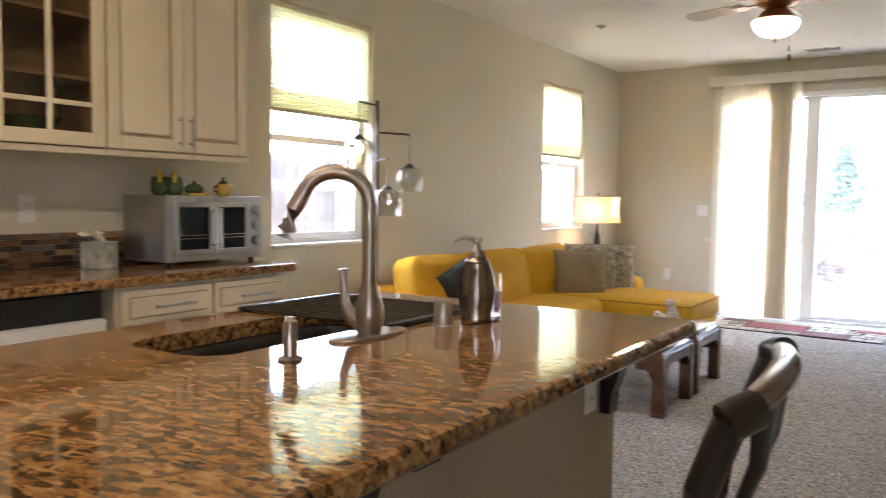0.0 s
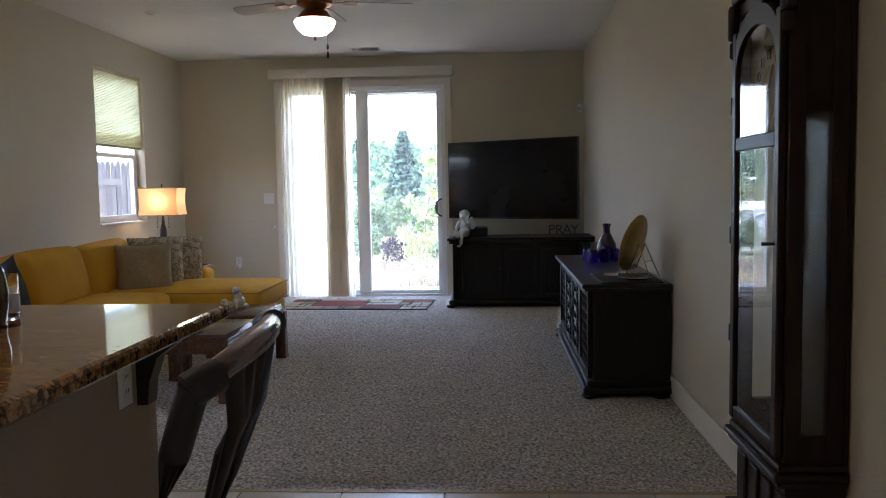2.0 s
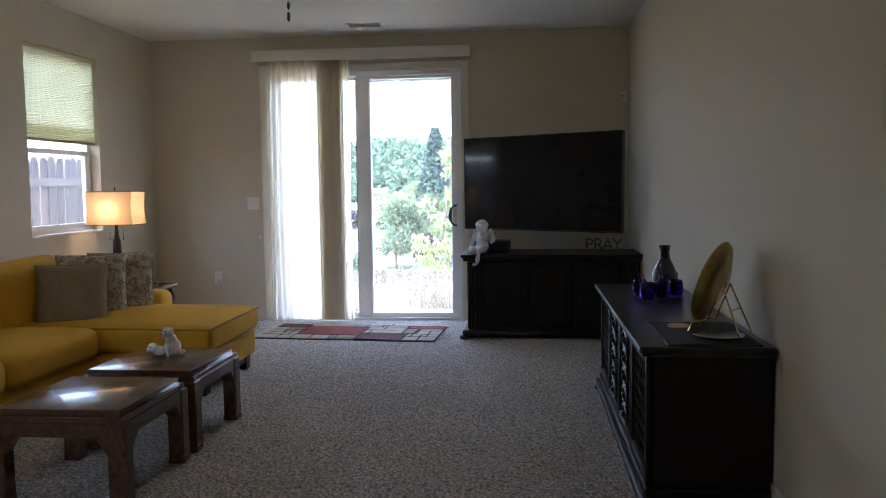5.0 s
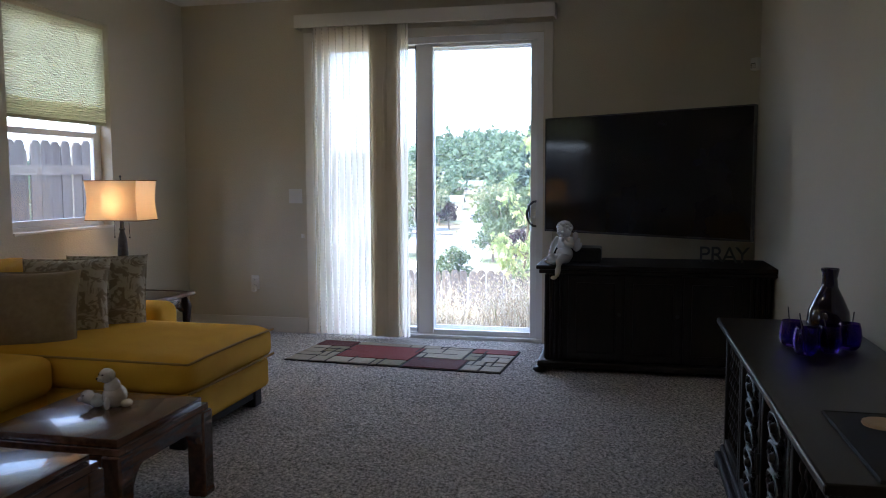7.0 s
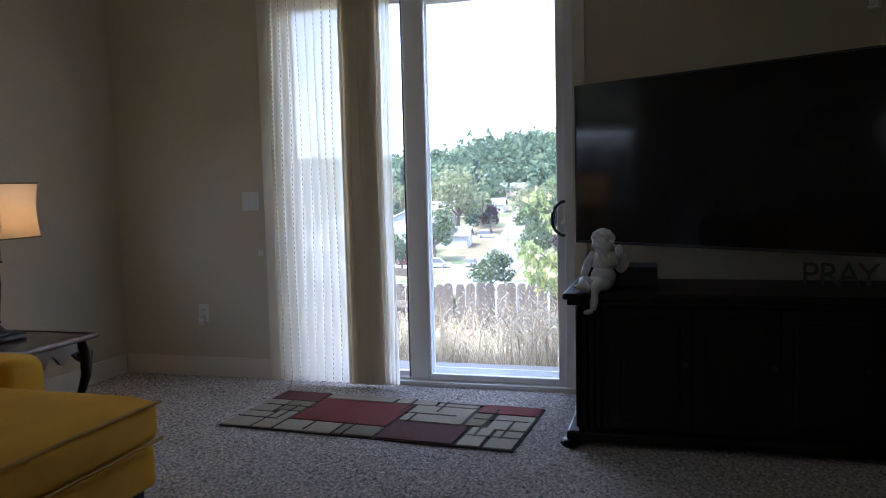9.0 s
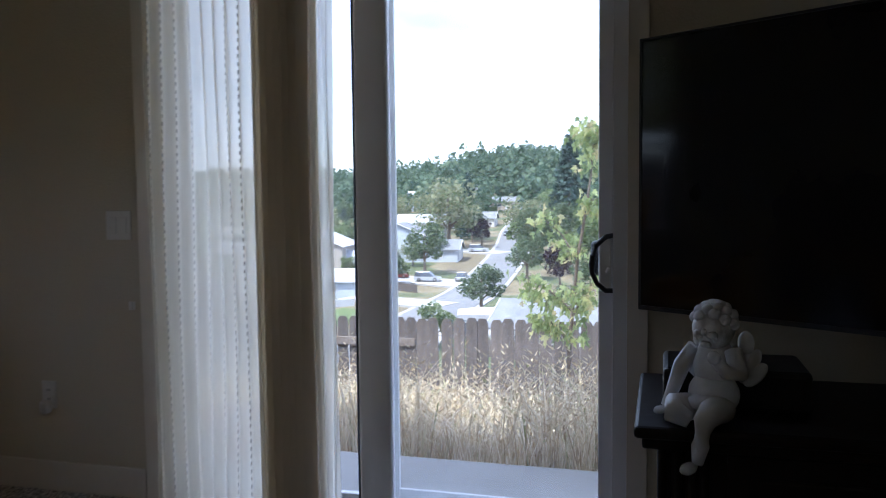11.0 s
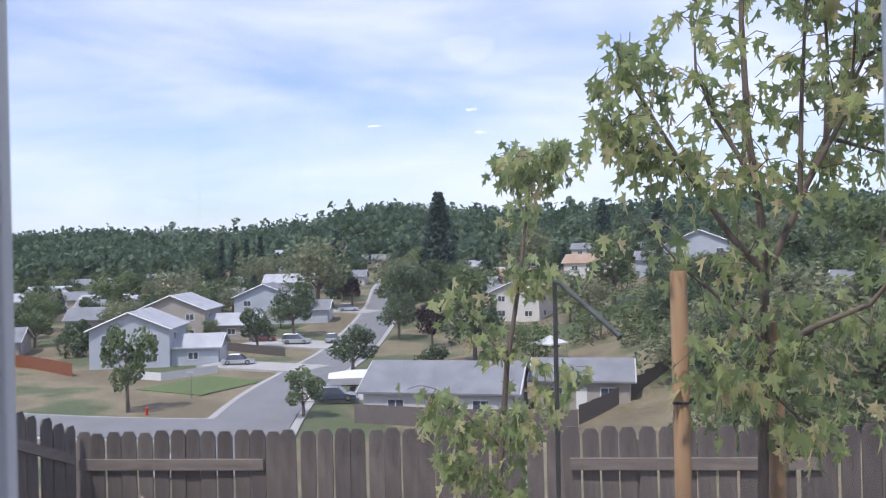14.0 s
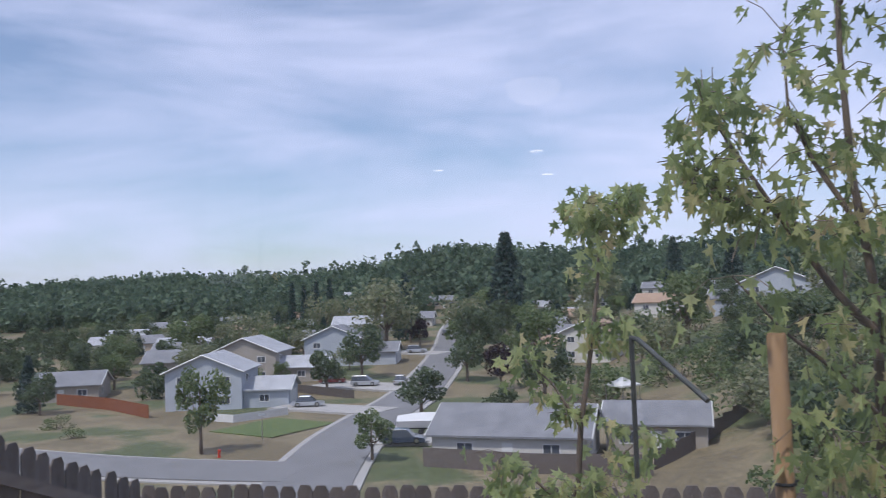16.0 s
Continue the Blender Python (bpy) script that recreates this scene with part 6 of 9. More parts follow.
def pot(x, y, label, corn=False, spout=False):
    t = thing("ceramic_pot", pose(x, y, CT + 0.3285), label, "ceramic", "ceramics on the oven")
    part("body", lathe([(0, 0), (0.028, 0), (0.04, 0.02), (0.042, 0.04), (0.032, 0.06), (0, 0.062)], 20), GREENG if not spout else YELLOWG, t, smooth=60)
    if corn:
        part("ear_of_corn", lathe([(0, 0.04), (0.024, 0.05), (0.024, 0.08), (0.014, 0.115), (0, 0.12)], 16), YELLOWG, t, "yellow corn tip", 60)
        bm = bmesh.new()
        for k in range(5):
            a = k * 1.2566
            blob(bm, (0.03 * math.cos(a), 0.03 * math.sin(a), 0.05), (0.012, 0.012, 0.04), 8)
        part("husk", bm, GREENG, t, smooth=170)
    if spout:
        part("spout", tube([(0, 0.038, 0.03), (0, 0.06, 0.045), (0, 0.07, 0.06)], [0.01, 0.008, 0.006], 8), YELLOWG, t, smooth=60)
        part("handle", tube([(0, -0.036, 0.05), (0, -0.06, 0.045), (0, -0.06, 0.025), (0, -0.038, 0.018)], 0.005, 8), BLACKG, t, smooth=60)
        part("lid", lathe([(0, 0.06), (0.026, 0.06), (0.016, 0.075), (0.006, 0.08), (0.008, 0.092), (0, 0.096)], 16), GREENG, t, smooth=60)


pot(-3.18, 1.99, "yellow and green ceramic corn shaker on the oven", corn=True)
pot(-3.16, 2.06, "yellow and green ceramic corn shaker on the oven", corn=True)
pot(-3.13, 2.34, "small yellow and green ceramic teapot on the oven", spout=True)
bd = thing("butter_dish", pose(-3.16, 2.18, CT + 0.3285), "dark green ceramic butter dish on the oven", "dish")
part("tray", box(-0.04, 0.04, -0.065, 0.065, 0, 0.012, 0.005), YELLOWG, bd)
part("lid", blob(bmesh.new(), (0, 0, 0.03), (0.035, 0.055, 0.03), 18), GREENG, bd, smooth=170)
part("knob", blob(bmesh.new(), (0, 0, 0.062), (0.01, 0.01, 0.012), 10), GREENG, bd, smooth=170)
tb = thing("tissue_box", pose(-3.17, 1.66, CT, 0, 0, 12), "patterned tissue box with a tissue pulled out", "tissue box")
part("box", box(-0.055, 0.055, -0.055, 0.055, 0, 0.12, 0.004), mat("tissue_box_print", (0.20, 0.24, 0.22), (0.55, 0.52, 0.46), 28, 0.6, 0.0), tb)
bm = bmesh.new()
pv = None
for k in range(9):
    u = k / 8
    c = [bm.verts.new((0.03 * (v - 0.5) + 0.02 * math.sin(6 * u + 3 * v), -0.07 * u * u + 0.035 * (v - 0.5) * (1 + u), 0.12 + 0.085 * u - 0.05 * u * u + 0.012 * math.sin(7 * v + 3 * u))) for v in np.linspace(0, 1, 7)]
    if pv:
        for a in range(6):
            bm.faces.new((pv[a], c[a], c[a + 1], pv[a + 1]))
    pv = c
part("tissue", bm, TISSUE, tb, "crumpled cream tissue", 170)


# ---- lantern floor lamp by the kitchen window ----
fl = thing("floor_lamp", pose(-3.10, 3.59, 0), "black iron floor lamp with hanging glass lanterns", "lamp")
part("base", lathe([(0, 0), (0.15, 0), (0.15, 0.015), (0.02, 0.025), (0, 0.025)], 28), BLACKM, fl, smooth=40)
part("pole", tube([(0, 0, 0.02), (0, 0, 1.86)], 0.0125, 10), BLACKM, fl, smooth=60)


def lantern(d, z, drop, lit):
    e = Vector((d[0], d[1], 0)) * 0.24
    bm = tube([(0, 0, z), (e.x, e.y, z)], 0.007, 8)
    part("arm", bm, BLACKM, fl)
    q = Matrix.Translation((e.x, e.y, z - drop))
    l_ = part("glass_shade", lathe([(0.03, 0.0), (0.075, -0.02), (0.092, -0.07), (0.092, -0.12), (0.078, -0.165), (0.074, -0.165), (0.088, -0.12), (0.088, -0.07), (0.072, -0.024), (0.03, -0.004)], 28, m=q), SMOKEG, fl, "smoked ribbed glass lantern", 60)
    l_.visible_shadow = False
    part("cord", tube([(e.x, e.y, z), (e.x, e.y, z - drop + 0.015)], 0.003, 6), BLACKM, l_)
    part("cap", lathe([(0, 0.02), (0.012, 0.02), (0.032, 0.0), (0.03, -0.012), (0, -0.012)], 16, m=q), BLACKM, l_)
    part("bulb", blob(bmesh.new(), q @ Vector((0, 0, -0.065)), (0.025, 0.025, 0.035), 12), CLEARG if not lit else glow_mat("lantern_bulb", (1, 0.7, 0.3), 1.2), l_, smooth=170)


lantern((0.35, 1.0), 1.66, 0.21, False)
lantern((0.1, -0.9), 1.83, 0.22, True)
lantern((0.9, -0.75), 1.48, 0.18, False)


# ---- tall case clock ----
def clock():
    """Case against the east wall, its face towards -x. Local x runs along the wall, local -y is the front."""
    t = thing("grandfather_clock", pose(XR - 0.005, 2.045, 0, 0, 0, -90), "dark cherry grandfather clock with a glazed door", "grandfather clock")
    W, D = 0.24, 0.195
    part("plinth", (lambda b: (box(-W - 0.03, W + 0.03, -D - 0.03, 0, 0.0, 0.09, 0.012, bm=b), box(-W - 0.018, W + 0.018, -D - 0.018, 0, 0.09, 0.125, 0.012, bm=b), b)[-1])(bmesh.new()), CLOCKW, t)
    part("base_case", box(-W + 0.01, W - 0.01, -D + 0.02, 0, 0.125, 0.34), CLOCKW, t)
    for k in range(4):
        x = -W + 0.04 + 0.125 * k
        part("reeded_panel", box(x, x + 0.085, -D + 0.008, -D + 0.02, 0.145, 0.315, 0.008), CLOCKW, t)
    part("waist_moulding", (lambda b: (box(-W - 0.022, W + 0.022, -D - 0.022, 0, 0.36, 0.385, 0.01, bm=b), box(-W - 0.01, W + 0.01, -D - 0.008, 0, 0.34, 0.36, 0.006, bm=b), box(-W - 0.008, W + 0.008, -D - 0.006, 0, 0.385, 0.41, 0.008, bm=b), b)[-1])(bmesh.new()), CLOCKW, t)
    bm = bmesh.new()
    for sx in (-1, 1):
        x = sx * (W - 0.02)
        box(x - 0.02, x + 0.02, -D + 0.012, -D + 0.06, 0.41, 1.80, 0.004, bm=bm)
        box(x - 0.02, x + 0.02, -0.06, -0.012, 0.41, 1.80, 0.004, bm=bm)
        box(x - 0.014, x + 0.014, -D + 0.06, -0.06, 0.41, 0.49, bm=bm)
        box(x - 0.014, x + 0.014, -D + 0.06, -0.06, 1.44, 1.80, bm=bm)
    box(-W, W, -0.012, 0, 0.41, 1.80, bm=bm)
    box(-W, W, -D + 0.012, -0.012, 1.80, 1.84, bm=bm)
    part("case", bm, CLOCKW, t)
    for sx in (-1, 1):
        x = sx * (W - 0.02)
        g = part("side_glass", box(x - 0.002, x + 0.002, -D + 0.06, -0.06, 0.49, 1.44), PANE_CASE, t)
        glaze(g, (sx, 0, 0))
    bm = bmesh.new()
    dz0, dz1 = 0.425, 1.74
    for a in ((-W + 0.012, -W + 0.052, dz0, dz1), (W - 0.052, W - 0.012, dz0, dz1)):
        box(a[0], a[1], -D - 0.012, -D + 0.01, a[2], a[3], 0.005, bm=bm)
    for z in (dz0, 1.345, ):
        box(-W + 0.052, W - 0.052, -D - 0.011, -D + 0.009, z, z + 0.045, 0.005, bm=bm)
    n = 16
    pr = []
    for k in range(n + 1):
        a = math.pi * k / n
        pr.append((Vector(((W - 0.052) * math.cos(a), -D - 0.001, 1.60 + 0.13 * math.sin(a))), Vector(((W - 0.012) * math.cos(a), -D - 0.001, 1.62 + 0.17 * math.sin(a)))))
    for (a0, b0), (a1, b1) in zip(pr, pr[1:]):
        for yy in (-D - 0.011, -D + 0.009):
            bm.faces.new([bm.verts.new(Vector((v.x, yy, v.z))) for v in (a0, b0, b1, a1)])
        for (p0, p1) in ((a0, a1), (b0, b1)):
            bm.faces.new([bm.verts.new(v) for v in (Vector((p0.x, -D - 0.011, p0.z)), Vector((p1.x, -D - 0.011, p1.z)), Vector((p1.x, -D + 0.009, p1.z)), Vector((p0.x, -D + 0.009, p0.z)))])
    dr = part("door", bm, CLOCKW, t)
    g = part("pane", box(-W + 0.05, W - 0.05, -D - 0.003, -D + 0.001, dz0 + 0.043, 1.735), PANE_CASE, dr, "door glass")
    glaze(g, (0, -1, 0))
    part("latch", tube([(W - 0.035, -D - 0.012, 1.06), (W - 0.035, -D - 0.05, 1.06)], 0.005, 8), BLACKM, dr)
    for z in (0.72, 1.06, 1.5):
        part("hinge", box(-W + 0.004, -W + 0.014, -D - 0.014, -D + 0.004, z - 0.03, z + 0.03, 0.002), BLACKM, dr)
    bm = bmesh.new()
    box(-W - 0.012, W + 0.012, -D - 0.012, 0, 1.84, 1.87, 0.008, bm=bm)
    box(-W - 0.035, W + 0.035, -D - 0.035, 0, 1.87, 1.90, 0.01, bm=bm)
    box(-W - 0.055, W + 0.055, -D - 0.055, 0, 1.90, 1.925, 0.008, bm=bm)
    box(-W - 0.01, W + 0.01, -D - 0.01, 0, 1.925, 2.02, 0.02, bm=bm)
    part("cornice", bm, CLOCKW, t)
    for sx in (-1, 1):
        bm = bmesh.new()
        box(sx * (W + 0.01) - 0.018, sx * (W + 0.01) + 0.018, -D - 0.02, -D + 0.03, 1.72, 1.84, 0.012, bm=bm)
        box(sx * (W + 0.012) - 0.012, sx * (W + 0.012) + 0.012, -D - 0.014, -D + 0.02, 1.66, 1.72, 0.01, bm=bm)
        part("bracket", bm, CLOCKW, t)
    part("dial_plate", box(-W + 0.05, W - 0.05, -D + 0.04, -D + 0.046, 1.39, 1.745), mat("aged_brass_dial", (0.34, 0.25, 0.12), (0.46, 0.35, 0.18), 12, 0.35, 0.05, 60, metal=0.6), t)
    part("chapter_ring", lathe([(0.085, 0), (0.145, 0), (0.145, 0.004), (0.085, 0.004)], 40, m=Matrix.Translation((0, -D + 0.039, 1.52)) @ Matrix.Rotation(radians(90), 4, "X")), mat("silvered_ring", (0.5, 0.45, 0.34), (0.58, 0.53, 0.42), 9, 0.4, 0.02, 80), t)
    for k in range(1, 13):
        a = radians(90 - 30 * k)
        text_part("numeral", str(k), 0.045, pose(0.115 * math.cos(a), -D + 0.034, 1.52 + 0.115 * math.sin(a), 90, 0, 0), BLACKG, t, 0.0006)
    part("minute_pointer", tube([(0, -D + 0.03, 1.52), (0.05, -D + 0.03, 1.60)], [0.004, 0.002], 6), BLACKG, t)
    part("hour_pointer", tube([(0, -D + 0.028, 1.52), (-0.05, -D + 0.028, 1.55)], [0.005, 0.002], 6), BLACKG, t)
    part("moon_disc", lathe([(0, 0), (0.05, 0), (0.05, 0.003), (0, 0.003)], 28, m=Matrix.Translation((0, -D + 0.038, 1.69)) @ Matrix.Rotation(radians(90), 4, "X")), BRASS, t)
    part("pendulum_rod", tube([(0, -0.10, 1.38), (0, -0.10, 0.88)], 0.003, 8), BLACKM, t)
    part("pendulum_bob", lathe([(0, -0.008), (0.05, -0.006), (0.062, 0), (0.05, 0.006), (0, 0.008)], 28, m=Matrix.Translation((0, -0.10, 0.84)) @ Matrix.Rotation(radians(90), 4, "X")), BRASS, t, smooth=50)


clock()


# ---- chair beside the island ----
def dining_chair(m):
    """Local y runs along the back; local -x faces the island."""
    t = thing("dining_chair", m, "dark rosewood chair with a curved round top rail", "chair")
    rail = []
    for k in range(21):
        u = k / 10 - 1
        rail.append((0.028 * (1 - u * u), 0.235 * u, 0.998 + 0.012 * (1 - u * u)))
    part("top_rail", tube(rail, [0.017 + 0.004 * (1 - abs(k / 10 - 1)) for k in range(21)], 14), CHAIRW, t, "polished reddish top rail", 60)
    for s in (-1, 1):
        part("rail_collar", tube([(0.012, s * 0.205, 1.0), (0.0, s * 0.226, 0.996), (-0.014, s * 0.236, 0.988)], 0.024, 14), CHAIRB, t, smooth=60)
        part("back_post", tube([(-0.008, s * 0.232, 0.992), (-0.04, s * 0.222, 0.90), (-0.085, s * 0.208, 0.76), (-0.125, s * 0.20, 0.60), (-0.15, s * 0.205, 0.42), (-0.12, s * 0.215, 0.0)], [0.021, 0.02, 0.0195, 0.019, 0.018, 0.014], 12), CHAIRB, t, smooth=60)
        part("front_leg", tube([(-0.47, s * 0.18, 0.42), (-0.475, s * 0.19, 0.25), (-0.48, s * 0.2, 0.0)], [0.022, 0.02, 0.016], 12), CHAIRB, t, smooth=60)
        part("side_stretcher", tube([(-0.14, s * 0.212, 0.25), (-0.475, s * 0.19, 0.25)], 0.012, 10), CHAIRB, t, smooth=60)
    for y in (-0.12, -0.045, 0.045, 0.12):
        part("back_slat", tube([(0.024 - abs(y) * 0.06, y, 0.99), (0.008, y * 0.72, 0.90), (-0.035, y * 0.5, 0.78), (-0.085, y * 0.55, 0.66), (-0.13, y * 0.8, 0.44)], [0.010, 0.009, 0.008, 0.008, 0.009], 8, flat=1.5), CHAIRB, t, smooth=60)
    part("seat", box(-0.50, -0.12, -0.21, 0.21, 0.405, 0.45, 0.02, 3), CHAIRB, t, smooth=40)
    c = part("seat_pad", cushion(0.36, 0.40, 0.06, 0.4), mat("seat_leather", (0.03, 0.018, 0.014), (0.05, 0.03, 0.022), 12, 0.45, 0.15, 90), t, smooth=50)
    c.location = (-0.31, 0, 0.472)
    part("foot_rail", tube([(-0.475, -0.19, 0.22), (-0.475, 0.19, 0.22)], 0.013, 10), CHAIRB, t, smooth=60)
    part("rear_stretcher", tube([(-0.135, -0.21, 0.30), (-0.135, 0.21, 0.30)], 0.012, 10), CHAIRB, t, smooth=60)
    return t


dining_chair(pose(-0.178, 0.65, 0.004, 0, 0, 5))

# recessed kitchen lights above the island
for x, y in ((-1.25, -0.4), (-1.25, 1.2), (-2.4, 0.4)):
    cn = thing("recessed_light", pose(x, y, H), "lit white recessed ceiling downlight over the kitchen", "ceiling light", "recessed lights")
    part("trim_ring", lathe([(0.07, -0.002), (0.095, -0.002), (0.094, -0.008), (0.07, -0.004)], 28), PLASTW, cn)
    part("lens", lathe([(0, -0.003), (0.07, -0.003), (0.07, -0.0045), (0, -0.0045)], 24), CANL, cn)

# ---- outside ----
def island_mat(name, stops, rough=0.8, trans=0.0, scale=0.0):
    """Colour picked piece by piece from a ramp, for blades and leaves joined in one mesh; trans: light let through."""
    m, n, l, b = nodes_of(name)
    g = n.new("ShaderNodeNewGeometry")
    r = ramp(n, stops)
    l.new(g.outputs["Random Per Island"], r.inputs[0])
    l.new(r.outputs[0], b.inputs["Base Color"])
    b.inputs["Roughness"].default_value = rough
    b.inputs["Specular IOR Level"].default_value = 0.25
    if trans:
        tl, mi = n.new("ShaderNodeBsdfTranslucent"), n.new("ShaderNodeMixShader")
        l.new(r.outputs[0], tl.inputs[0])
        mi.inputs[0].default_value = trans
        l.new(b.outputs[0], mi.inputs[1])
        l.new(tl.outputs[0], mi.inputs[2])
        l.new(mi.outputs[0], n["Material Output"].inputs[0])
    return m


def ground_mat():
    m, n, l, b = nodes_of("dry_hillside")
    g = n.new("ShaderNodeNewGeometry")
    a, c = n.new("ShaderNodeTexNoise"), n.new("ShaderNodeTexNoise")
    a.inputs["Scale"].default_value, a.inputs["Detail"].default_value = 0.07, 6
    c.inputs["Scale"].default_value, c.inputs["Detail"].default_value = 2.2, 6
    l.new(g.outputs["Position"], a.inputs["Vector"])
    l.new(g.outputs["Position"], c.inputs["Vector"])
    r1 = ramp(n, [(0.40, (0.15, 0.125, 0.078)), (0.50, (0.21, 0.178, 0.115)), (0.58, (0.085, 0.105, 0.048))])
    l.new(a.outputs[0], r1.inputs[0])
    r2 = ramp(n, [(0.3, (0.6, 0.6, 0.6)), (0.7, (1.3, 1.25, 1.15))])
    l.new(c.outputs[0], r2.inputs[0])
    mx_ = n.new("ShaderNodeMix")
    mx_.data_type, mx_.blend_type = "RGBA", "MULTIPLY"
    mx_.inputs[0].default_value = 1.0
    l.new(r1.outputs[0], mx_.inputs[6])
    l.new(r2.outputs[0], mx_.inputs[7])
    l.new(mx_.outputs[2], b.inputs["Base Color"])
    b.inputs["Roughness"].default_value = 0.95
    bp = n.new("ShaderNodeBump")
    bp.inputs["Strength"].default_value, bp.inputs["Distance"].default_value = 0.6, 0.1
    l.new(c.outputs[0], bp.inputs["Height"])
    l.new(bp.outputs[0], b.inputs["Normal"])
    return m


def smooth_step(a, b, t):
    t = max(0.0, min(1.0, (t - a) / (b - a)))
    return t * t * (3 - 2 * t)


LEVELS = ((8.7, -0.36), (9.8, -0.36), (11.5, -0.95), (14.3, -1.95), (18, -3.4), (30, -8), (45, -12.4), (60, -14), (125, -14), (160, -12.6), (250, -9), (330, -5.5), (430, -3), (700, -6), (1500, -10))


YAW = -3.46                                # how far the yard and the valley are turned against the house


def turned(x, y, deg):
    c_, s_ = math.cos(radians(deg)), math.sin(radians(deg))
    dx, dy = x + 0.72, y - 8.18
    return dx * c_ - dy * s_ - 0.72, dx * s_ + dy * c_ + 8.18


def yard(x, y):
    """Plan coordinates of the yard turned into the house's."""
    return turned(x, y, YAW)


def terrain(x, y):
    """Height of the land: the yard's bank, the valley with its street, the wooded hills behind."""
    x, y = turned(x, y, -YAW)
    z = LEVELS[-1][1]
    if y <= LEVELS[0][0]:
        z = LEVELS[0][1]
    else:
        for (a, p), (b, q) in zip(LEVELS, LEVELS[1:]):
            if y <= b:
                z = p + (q - p) * (y - a) / (b - a)
                break
    z -= 1.5 * smooth_step(60, 160, -x) * smooth_step(60, 120, y)
    z += 8.0 * smooth_step(0, 34, x + 0.12 * (y - 60)) * smooth_step(20, 60, y) * (1 - smooth_step(230, 330, y))
    z += 13.5 * math.exp(-((x + 104) / 62) ** 2 - ((y - 430) / 75) ** 2)
    z -= 0.0045 * max(0.0, min(y, 600) - 90)
    z += 13 * smooth_step(300, 430, y) * (0.75 + 0.25 * math.sin(x * 0.021 + 1.3))
    z += 12 * math.exp(-((x - 110) / 90) ** 2 - ((y - 400) / 90) ** 2)
    return z


def site(x, y, turn=radians(-2.58)):
    """Plan coordinates of the valley turned into the house's."""
    dx, dy = x + 0.676, y - 8.013
    return yard(dx * math.cos(turn) - dy * math.sin(turn) - 0.712, dx * math.sin(turn) + dy * math.cos(turn) + 8.066)


def axis(marks):
    out = []
    for a, b, s in marks:
        out += list(np.arange(a, b, s))
    return out + [marks[-1][1]]


gxs = axis(((-3000, -400, 200), (-400, -120, 20), (-120, -8, 4), (-8, 8, 0.8), (8, 80, 4), (80, 400, 20), (400, 3000, 200)))
gys = axis(((-600, -20, 60), (-20, 8.0, 4), (8.0, 16, 0.8), (16, 60, 2.5), (60, 180, 4), (180, 520, 9), (520, 900, 40), (900, 4000, 300)))
rb = random.Random(2)
verts = [(x, y, terrain(x, y) + (rb.uniform(-0.05, 0.05) if 10 < y < 60 and x > -9 else 0)) for y in gys for x in gxs]
nxg = len(gxs)
faces = [(j * nxg + i, j * nxg + i + 1, (j + 1) * nxg + i + 1, (j + 1) * nxg + i) for j in range(len(gys) - 1) for i in range(nxg - 1)]
me = bpy.data.meshes.new("ground")
me.from_pydata(verts, [], faces)
me.polygons.foreach_set("use_smooth", [True] * len(me.polygons))
me.materials.append(ground_mat())
tagged(new("ground", me), "dry tan hillside ground falling to a valley and rising to hills", "ground", kind="structure")

CONC = mat("pale_concrete", (0.31, 0.30, 0.285), (0.39, 0.378, 0.36), 2.0, 0.85, 0.2, 60, world_space=True)
ASPH = mat("grey_asphalt", (0.155, 0.155, 0.158), (0.20, 0.20, 0.205), 0.3, 0.9, 0.3, 30, world_space=True)
LAWN = mat("green_lawn", (0.06, 0.10, 0.025), (0.12, 0.15, 0.05), 1.0, 0.95, 0.3, 20, world_space=True)
FENCEW = mat("weathered_fence_wood", (0.07, 0.058, 0.052), (0.16, 0.135, 0.122), 5, 0.9, 0.4, 60, stretch=(6, 6, 0.8), vary=0.25)
FENCER = mat("fence_rail_wood", (0.14, 0.115, 0.10), (0.22, 0.185, 0.16), 5, 0.9, 0.3, 60, stretch=(0.8, 6, 6))
REDF = mat("red_stained_fence", (0.16, 0.05, 0.02), (0.22, 0.075, 0.03), 2, 0.9, 0.3, 20)
STAKEW = mat("tree_stake_wood", (0.30, 0.18, 0.09), (0.42, 0.27, 0.15), 6, 0.8, 0.2, 60, stretch=(5, 5, 0.6))
BARK = mat("grey_brown_bark", (0.10, 0.075, 0.055), (0.19, 0.15, 0.12), 14, 0.9, 0.5, 40, stretch=(1, 1, 0.3))
structure("patio", box(-3.6, 1.6, YF + 0.172, 9.66, -0.4, -0.10, 0.012), CONC, "pale concrete patio slab outside the sliding door", "patio")


